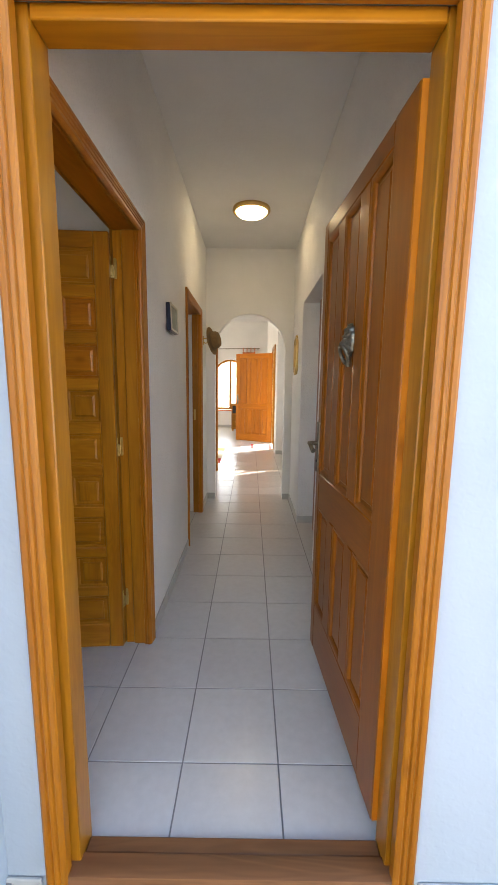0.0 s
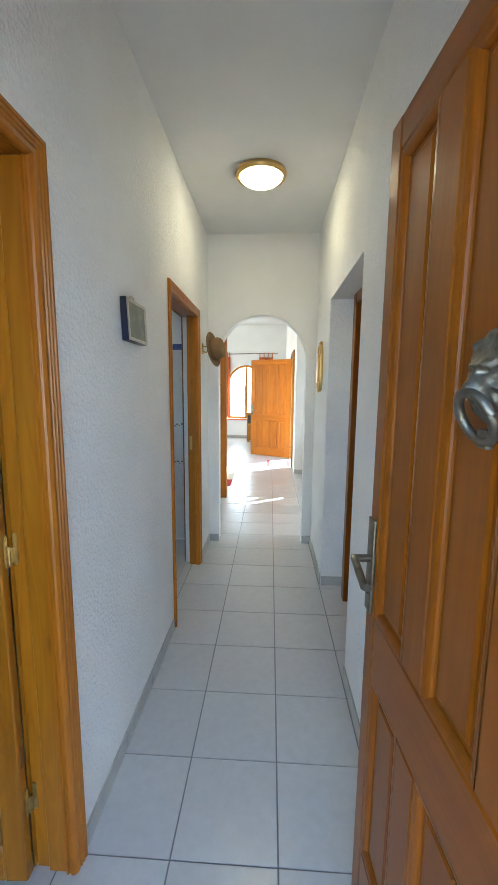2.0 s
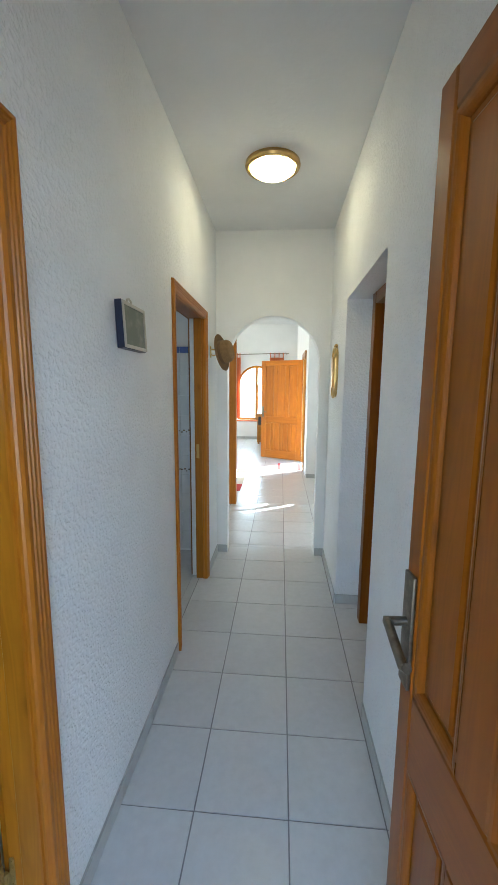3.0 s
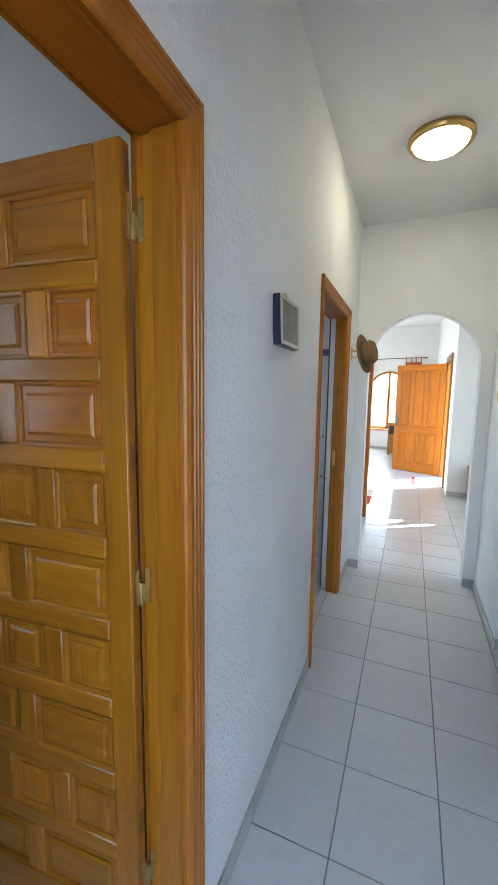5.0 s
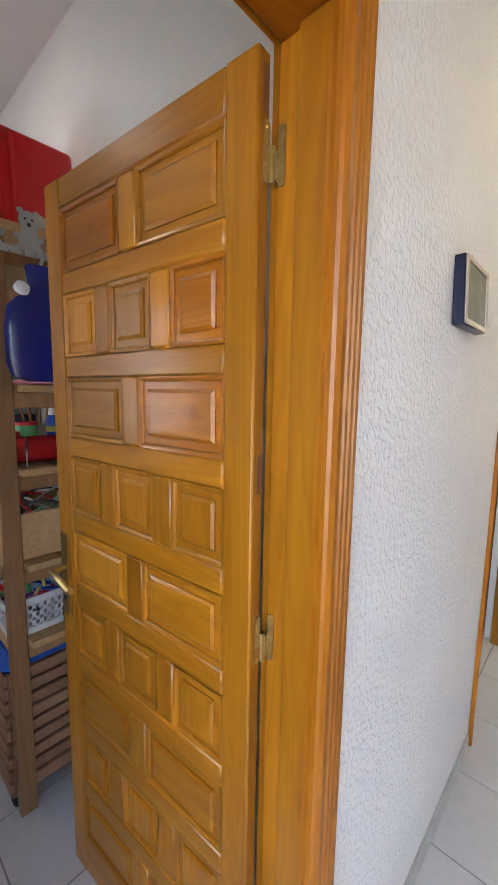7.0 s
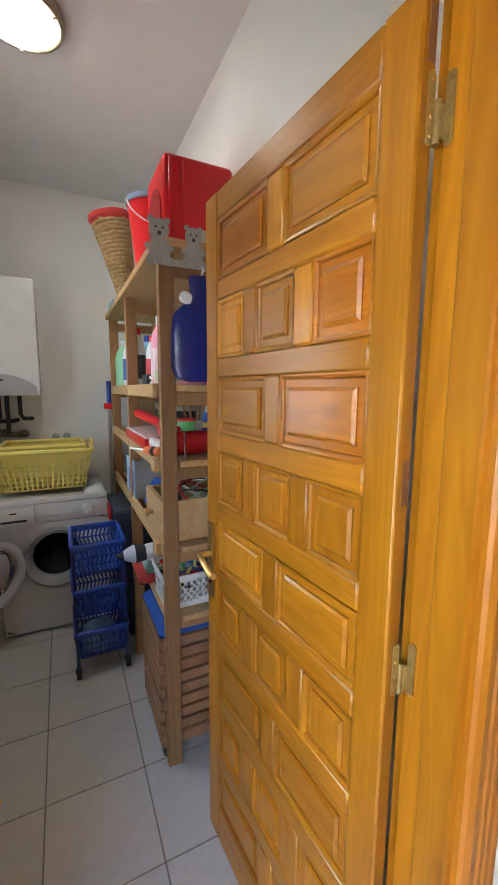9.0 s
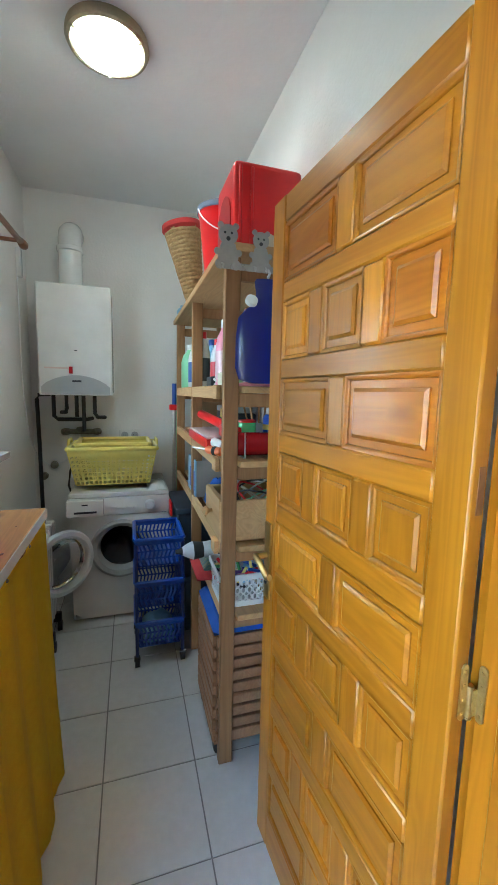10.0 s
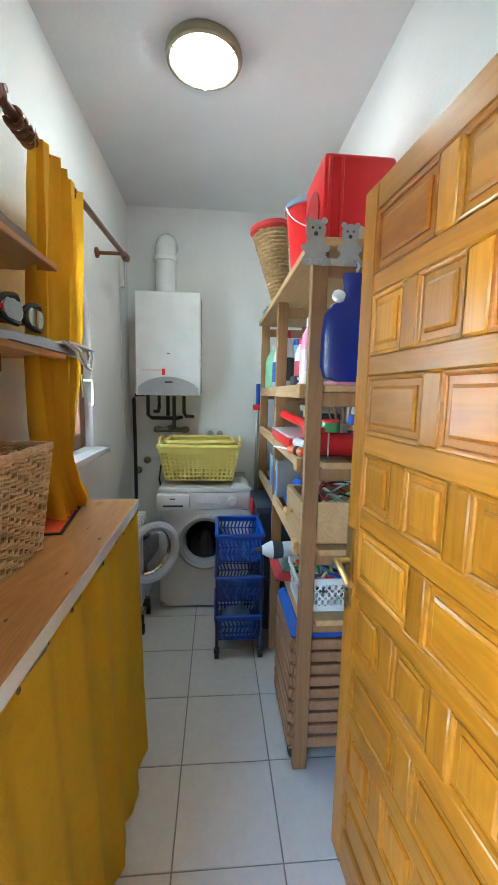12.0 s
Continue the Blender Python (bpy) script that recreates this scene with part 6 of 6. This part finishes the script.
part("body", lathe(bmesh.new(), [(0.02, -0.13), (0.036, -0.125), (0.045, -0.10), (0.045, 0.10), (0.036, 0.125), (0.02, 0.13)], 28, pose(0, 0, 0.051, 90)), plastic("crimson_enamel", (0.34, 0.008, 0.012), 0.22, 0.3), fx)
for y in (-0.09, 0.09):
    part("cradle", tube(bmesh.new(), [(-0.06, y, 0.004), (-0.062, y, 0.06), (-0.05, y, 0.10)], 0.003, 6), STEEL, fx)
    part("cradle", tube(bmesh.new(), [(0.06, y, 0.10), (0.062, y, 0.05), (0.06, y, 0.004), (-0.06, y, 0.004)], 0.003, 6), STEEL, fx)
cn = thing("tin", "green tin with a red lid rim", "tin", pose(-1.66, 2.055, S3 + 0.075))
part("body", lathe(bmesh.new(), [(0.034, 0.001), (0.036, 0.004), (0.036, 0.055), (0.034, 0.058)], 24), GREEN, cn)
part("lid", lathe(bmesh.new(), [(0.037, 0.052), (0.038, 0.056), (0.036, 0.062), (0.03, 0.058)], 24), RED, cn)
solid("grey_block", mkbox(-0.09, 0.09, -0.09, 0.09, 0.001, 0.074, 0.004), GREYPL, "grey plastic tool case under the tins", "case", pose(-1.70, 2.10, S3))
sp = thing("spray_can", "blue and yellow spray can", "spray can", pose(-1.66, 2.15, S3 + 0.075))
part("body", lathe(bmesh.new(), [(0.024, 0.001), (0.026, 0.004), (0.026, 0.07), (0.016, 0.085)], 22), BLUE, sp)
part("band", lathe(bmesh.new(), [(0.0262, 0.022), (0.0268, 0.024), (0.0268, 0.042), (0.0262, 0.044)], 22, caps=False), YEL, sp, "yellow printed band")
part("nozzle", lathe(bmesh.new(), [(0.011, 0.085), (0.010, 0.10), (0.005, 0.115)], 14), WPL, sp)

# fourth shelf: drawer box, cartons
dx = thing("wooden_drawer", "raw pine drawer with a round knob, full of cables", "drawer", pose(-1.63, 2.06, S4 + 0.003))
part("front", mkbox(-0.14, 0.11, -0.150, -0.130, 0.001, 0.165, 0.003), RAW_X, dx)
part("back", mkbox(-0.14, 0.11, 0.130, 0.145, 0.001, 0.15, 0.003), RAW_X, dx)
for x0, x1 in ((0.111, 0.128), (-0.158, -0.141)):
    part("side", mkbox(x0, x1, -0.149, 0.144, 0.001, 0.16, 0.003), RAW_X, dx)
part("bottom", mkbox(-0.14, 0.11, -0.129, 0.129, 0.002, 0.010), RAW_X, dx)
part("knob", lathe(bmesh.new(), [(0.008, 0), (0.008, 0.012), (0.018, 0.022), (0.018, 0.032), (0.006, 0.038)], 16, Matrix.Translation((-0.02, -0.150, 0.085)) @ pose(0, 0, 0, 90)), RAW_X, dx, "round turned knob")
cb = thing("cables", "tangle of black and pale cables in the drawer", "cables", pose(-1.63, 2.06, S4 + 0.02))
rnd = random.Random(11)
for k in range(7):
    r = 0.045 + 0.02 * rnd.random()
    part("loop", tube(bmesh.new(), [(rnd.uniform(-0.01, 0.01) + r * math.cos(a) * (1 + 0.2 * math.sin(2 * a + k)), 0.03 + r * 1.3 * math.sin(a), 0.10 + 0.05 * math.sin(a + k) + 0.006 * k) for a in [q * math.tau / 22 for q in range(22)]], 0.004, 6, True),
         [BLACK, MINT, BLACK, CREAM, RED, BLACK, GREYPL][k], cb)
part("heap", cushion(bmesh.new(), -0.12, 0.09, -0.11, 0.11, 0.0, 0.11, seed=17), CHAR, cb)
bx = thing("carton", "open pale blue and white carton on the shelf", "box", pose(-2.30, 2.04, S4))
part("front", mkbox(-0.13, 0.13, -0.115, -0.109, 0.001, 0.20), LBLUE, bx, "pale blue printed front")
part("patch", mkbox(-0.06, 0.10, -0.1165, -0.1152, 0.03, 0.14), BLUE, bx, "blue printed field")
for x in (-0.13, 0.124):
    part("side", mkbox(x, x + 0.006, -0.108, 0.11, 0.001, 0.20), BOARD, bx)
part("back", mkbox(-0.124, 0.124, 0.105, 0.11, 0.001, 0.20), BOARD, bx)
solid("blue_pouch", cushion(bmesh.new(), -2.12, -1.95, 1.96, 2.10, S4 + 0.001, S4 + 0.14, seed=44), BLUECLOTH, "crumpled blue cloth pouch", "pouch")

# under the shelves
bn = thing("storage_tub", "dark blue-grey lidded storage tub", "tub", pose(-2.62, 1.98, 0))
part("body", mkbox(-0.21, 0.21, -0.12, 0.25, 0.36, 0.76, 0.02, 2), SLATE, bn)
part("lid", mkbox(-0.225, 0.225, -0.135, 0.262, 0.761, 0.80, 0.012, 2), SLATE, bn)
part("clip", mkbox(-0.05, 0.05, -0.150, -0.1355, 0.70, 0.79, 0.005), RED, bn, "red clip")
bn2 = thing("storage_tub", "dark lidded storage tub on the floor under another", "tub", pose(-2.62, 2.0, 0))
part("body", mkbox(-0.21, 0.21, -0.10, 0.24, 0.001, 0.33, 0.02, 2), SLATE, bn2)
part("lid", mkbox(-0.22, 0.22, -0.11, 0.25, 0.331, 0.359, 0.008, 2), SLATE, bn2)
mp_ = thing("mop", "mop with a steel and blue pole leaning by the shelves", "mop", pose(-2.985, 1.895, 0))
part("pole", rod(bmesh.new(), (0, 0, 0.05), (0.0, 0.005, 1.36), 0.012), STEEL, mp_)
part("grip", rod(bmesh.new(), (0.0, 0.005, 1.361), (0.0, 0.006, 1.55), 0.016), BLUE, mp_, "blue grip")
part("clip", mkbox(-0.025, 0.025, -0.03, 0.035, 1.36, 1.40, 0.006), RED, mp_, "red and black clip")
part("head", mkbox(-0.05, 0.05, -0.05, 0.08, 0.001, 0.05, 0.01), BLUE, mp_)
bp = thing("broom", "green broom pole behind the mop", "broom", pose(-3.02, 1.93, 0))
part("pole", rod(bmesh.new(), (0, 0, 0.05), (0, 0.0, 1.45), 0.011), GREEN, bp)
part("head", mkbox(-0.05, 0.05, -0.03, 0.12, 0.001, 0.05, 0.008), CHAR, bp)

# folded striped mat and white basket on the low board
LB = 0.656
sm = thing("rolled_mat", "rolled grey and black striped cloth mat", "mat", pose(-1.80, 2.14, LB + 0.13, 0, 0, 90))
seg = [(-0.362, -0.332, 1), (-0.332, -0.285, 0), (-0.285, -0.240, 1), (-0.240, -0.18, 0), (-0.18, -0.12, 1), (-0.12, -0.02, 0), (-0.02, 0.02, 1), (0.02, 0.09, 0)]
PALEG = material("pale_grey_cloth", (0.58, 0.60, 0.66), 0.9, scale=40, bump=0.001, bump_scale=180)
for a, b, d in seg:
    bm = bmesh.new()
    rr = lambda x: 0.036 * (0.20 + 0.80 * min(1.0, (x + 0.365) / 0.075)) + 0.003 * math.sin(60 * x)
    lathe(bm, [(rr(a), a), (rr((a + b) / 2), (a + b) / 2), (rr(b), b)], 20, pose(0, 0, 0, 0, 90) @ Matrix.Diagonal((1.0, 1.25, 1, 1)))
    part("stripe", bm, DARKCLOTH if d else PALEG, sm)
st2 = thing("cloth_stack", "stack of folded striped and red cloths", "cloths", pose(-1.86, 2.0, LB))
part("red_cloth", cushion(bmesh.new(), -0.14, 0.10, -0.13, 0.12, 0.001, 0.055, seed=51), REDCLOTH, st2)
part("striped_cloth", cushion(bmesh.new(), -0.12, 0.10, -0.10, 0.12, 0.045, 0.09, seed=52), material("striped_cloth", (0.6, 0.55, 0.3), 0.9, scale=60, dark=(0.15, 0.3, 0.3), stretch=(6, 0.2, 0.2), mix=0.9), st2)

wb = thing("white_basket", "small white perforated basket full of pegs", "basket", pose(-1.60, 2.01, LB + 0.001))
bm = bmesh.new()
X0, X1, Y0, Y1, H = -0.10, 0.085, -0.085, 0.085, 0.135
def holed(bm, p, w, h, n, m, place):
    """A panel w by h with n by m rounded slots."""
    cw, ch = w / n, h / m
    for i in range(n):
        for j in range(m):
            cx, cy = (i + 0.5) * cw - w / 2, (j + 0.5) * ch
            ring = [(cx + cw * 0.26 * math.cos(a), cy + ch * 0.34 * math.sin(a)) for a in [q * math.tau / 8 + math.pi / 8 for q in range(8)]]
            sq = []
            for q in range(8):
                a = q * math.tau / 8 + math.pi / 8
                c, s = math.cos(a), math.sin(a)
                sq.append((cx + cw / 2 * (1 if c > 0 else -1) * (1 if abs(c) > abs(s) else abs(c) / abs(s)), cy + ch / 2 * (1 if s > 0 else -1) * (1 if abs(s) > abs(c) else abs(s) / abs(c))))
            rv, sv = [bm.verts.new(place(*v)) for v in ring], [bm.verts.new(place(*v)) for v in sq]
            for q in range(8):
                bm.faces.new((rv[q], rv[(q + 1) % 8], sv[(q + 1) % 8], sv[q]))
for pl, w, n in ((lambda a, b: Vector((X1 + 0.10 * b, a, 0.02 + b)), Y1 - Y0, 7), (lambda a, b: Vector((X0 - 0.10 * b, a, 0.02 + b)), Y1 - Y0, 7),
                 (lambda a, b: Vector(((X0 + X1) / 2 + a, Y0 - 0.10 * b, 0.02 + b)), X1 - X0, 7), (lambda a, b: Vector(((X0 + X1) / 2 + a, Y1 + 0.10 * b, 0.02 + b)), X1 - X0, 7)):
    holed(bm, None, w, 0.095, n, 3, pl)
bmesh.ops.remove_doubles(bm, verts=bm.verts, dist=1e-5)
part("perforated_sides", bm, WPL, wb, smooth=False)
bm = bmesh.new()
for z, e in ((0.008, 0.0), (0.122, 0.0115)):
    for a, b in (((X0 - e, Y0 - e), (X1 + e, Y0 - e)), ((X1 + e, Y0 - e), (X1 + e, Y1 + e)), ((X1 + e, Y1 + e), (X0 - e, Y1 + e)), ((X0 - e, Y1 + e), (X0 - e, Y0 - e))):
        xs, ys = sorted((a[0], b[0])), sorted((a[1], b[1]))
        box(bm, xs[0] - 0.0025, xs[1] + 0.0025, ys[0] - 0.0025, ys[1] + 0.0025, z - 0.008, z + 0.014)
part("rim", bm, WPL, wb)
part("bottom", mkbox(X0, X1, Y0, Y1, 0.0, 0.006), WPL, wb)
pg = thing("pegs", "heap of coloured clothes pegs in the basket", "pegs", pose(-1.60, 2.01, LB + 0.01))
rnd = random.Random(23)
pcs = [BLUE, RED, YEL, GREEN, PINK, CHAR, CREAM, plastic("violet_plastic", (0.18, 0.08, 0.42))]
for k in range(26):
    c = Vector((rnd.uniform(-0.08, 0.07), rnd.uniform(-0.07, 0.07), rnd.uniform(0.06, 0.125)))
    part("peg", mkbox(-0.036, 0.036, -0.006, 0.006, -0.005, 0.005, 0.002), pcs[k % 8], pg, m=Matrix.Translation(c) @ pose(0, 0, 0, rnd.uniform(-60, 60), rnd.uniform(-60, 60), rnd.uniform(0, 180)))
ir = thing("iron", "pale blue steam iron standing on its heel", "iron", pose(-1.72, 2.115, LB + 0.001, 0, 0, 90))
part("body", prism(bmesh.new(), [(-0.06, 0), (0.06, 0), (0.062, 0.06), (0.045, 0.14), (0.01, 0.225), (-0.02, 0.215), (-0.05, 0.12)], -0.035, 0.035, lambda a, b, d: Vector((a, d, b))), LBLUE, ir)
part("grip", tube(bmesh.new(), [(-0.02, 0.0, 0.205), (-0.075, 0, 0.17), (-0.085, 0, 0.09), (-0.058, 0, 0.04)], 0.014, 8), WPL, ir, "white grip")
part("soleplate", prism(bmesh.new(), [(0.062, 0.005), (0.070, 0.005), (0.052, 0.145), (0.02, 0.228), (0.012, 0.228), (0.046, 0.14)], -0.04, 0.04, lambda a, b, d: Vector((a, d, b))), STEEL, ir)

# slatted crate on castors with blue cloth in it
cr8 = thing("slatted_crate", "brown slatted wooden crate on black castors", "crate", pose(-1.69, 2.065, 0))
CXH, CYH = 0.175, 0.165
for k in range(9):
    z = 0.085 + k * 0.052
    for s in (-1, 1):
        part("slat", mkbox(-CXH, CXH, s * CYH - 0.008, s * CYH + 0.008, z, z + 0.040, 0.003), CRATE_X, cr8)
        part("slat", mkbox(s * CXH - 0.008, s * CXH + 0.008, -CYH + 0.009, CYH - 0.009, z, z + 0.040, 0.003), CRATE_X, cr8)
for sx in (-1, 1):
    for sy in (-1, 1):
        part("corner_post", mkbox(sx * (CXH - 0.024) - 0.014, sx * (CXH - 0.024) + 0.014, sy * (CYH - 0.024) - 0.014, sy * (CYH - 0.024) + 0.014, 0.07, 0.55, 0.002), CRATE_X, cr8)
        c = part("castor", rod(bmesh.new(), (sx * 0.14 - 0.012, sy * 0.13, 0.032), (sx * 0.14 + 0.012, sy * 0.13, 0.032), 0.032), BLACK, cr8)
        part("fork", mkbox(sx * 0.14 - 0.018, sx * 0.14 + 0.018, sy * 0.13 - 0.015, sy * 0.13 + 0.015, 0.045, 0.072, 0.004), BLACK, c)
part("bottom", mkbox(-CXH, CXH, -CYH, CYH, 0.072, 0.084), CRATE_X, cr8)
solid("blue_cloth", cushion(bmesh.new(), -1.87, -1.51, 1.895, 2.235, 0.552, 0.625, n=14, puff=0.3, seed=61), BLUECLOTH, "bright blue cloth filling the crate", "cloth")


# ---- floor tiles and skirting, piece by piece ----
def tile_mesh(w, d):
    bm = mkbox(-w / 2, w / 2, -d / 2, d / 2, -0.012, 0.0)
    es = [e for e in bm.edges if all(v.co.z > -0.001 for v in e.verts)]
    bmesh.ops.bevel(bm, geom=es, offset=0.0012, segments=1, affect="EDGES")
    return finish("tile", bm, TILE, False)


TILES = {}


def lay(parent, areas, gx, gy, sx, sy, gap=0.005, single=True):
    """Tiles on a grid through (gx, gy), kept to rectangular areas (x0, x1, y0, y1)."""
    rest = []
    for x0, x1, y0, y1 in areas:
        for i in range(math.floor((x0 - gx) / sx), math.ceil((x1 - gx) / sx)):
            for j in range(math.floor((y0 - gy) / sy), math.ceil((y1 - gy) / sy)):
                a0, a1 = max(x0, gx + i * sx + gap / 2), min(x1, gx + (i + 1) * sx - gap / 2)
                b0, b1 = max(y0, gy + j * sy + gap / 2), min(y1, gy + (j + 1) * sy - gap / 2)
                w, d = round(a1 - a0, 3), round(b1 - b0, 3)
                if w < 0.01 or d < 0.01:
                    continue
                if not single:
                    rest.append((a0, a1, b0, b1))
                    continue
                if (w, d) not in TILES:
                    TILES[w, d] = tile_mesh(w, d)
                part("tile", TILES[w, d], None, parent, m=pose((a0 + a1) / 2, (b0 + b1) / 2, 0.0008 * noise.noise((i * 3.1, j * 2.7, 1))))
    if rest:
        bm = bmesh.new()
        for a0, a1, b0, b1 in rest:
            box(bm, a0, a1, b0, b1, -0.012, 0)
        ob = part("tiles", bm, TILE, parent, smooth=False)
        tagged(ob, kind="stuff")


floor = structure("floor", mkbox(XL2 - 0.0, 0.95, 1.152, YA + 0.13, -0.10, -0.0035), GROUT, "pale square ceramic hall floor with grey joints", "floor")
lay(floor, [(XL2 + 0.002, 0.80, 1.198, YA + 0.13), (-0.827, XL2 + 0.002, 1.28, 2.24)], 0.209, 1.785, 0.346, 0.3485)
floor2 = structure("floor_laundry", mkbox(LX0, XL2 - 0.001, LY0, LY1, -0.10, -0.0035), GROUT, "pale square ceramic laundry floor", "floor")
lay(floor2, [(LX0, -0.832, LY0, LY1)], -1.54, 1.474, 0.351, 0.353)
floor3 = structure("floor_bath", mkbox(-2.4, XL2 - 0.001, 2.70, YA, -0.10, -0.0035), GROUT, "pale ceramic bathroom floor", "floor")
lay(floor3, [(-2.4, XL2, 2.70, YA)], -0.5, 3.0, 0.348, 0.348, single=False)
floor4 = structure("floor_living", mkbox(-4.2, 2.2, YA + 0.131, FY, -0.10, -0.0035), GROUT, "pale ceramic living room floor", "floor")
lay(floor4, [(-0.58, 2.2, YA + 0.132, 7.0)], 0.209, 1.785, 0.346, 0.3485)
lay(floor4, [(-4.2, -0.58, YA + 0.132, FY), (-0.58, 0.82, 7.0, FY), (0.82, 2.2, 7.0, 7.83)], 0.209, 1.785, 0.346, 0.3485, single=False)


def skirting(name, axis, at, side, runs, h=0.072, t=0.009):
    base = thing(name, "grey ceramic skirting along the wall", "baseboard", kind="structure")
    for a0, a1 in runs:
        a = a0
        while a < a1 - 0.01:
            b = min(a + 0.348, a1)
            c, d = sorted((at + side * 0.0005, at + side * t))
            bm = mkbox(c, d, a + 0.001, b - 0.001, 0.0, h, 0.002) if axis == "x" else mkbox(a + 0.001, b - 0.001, c, d, 0.0, h, 0.002)
            part("skirting_tile", bm, SKIRT, base, smooth=False)
            a = b


skirting("baseboard_west", "x", XL, 1, [(DY1 + 0.072, BY0 - 0.072), (BY1 + 0.072, YA - 0.010)])
skirting("baseboard_east", "x", XR, -1, [(1.21, RY0 - 0.002), (RY1 + 0.002, YA - 0.010)])
skirting("baseboard_recess", "y", RY1, -1, [(XR, 0.768)])
skirting("baseboard_arch", "y", YA, -1, [(XL + 0.0, -0.322), (0.482, XR)])
skirting("baseboard_jut", "y", 7.83, -1, [(0.595, 2.19)])
skirting("baseboard_living", "y", FY, -1, [(-4.0, 0.59)])
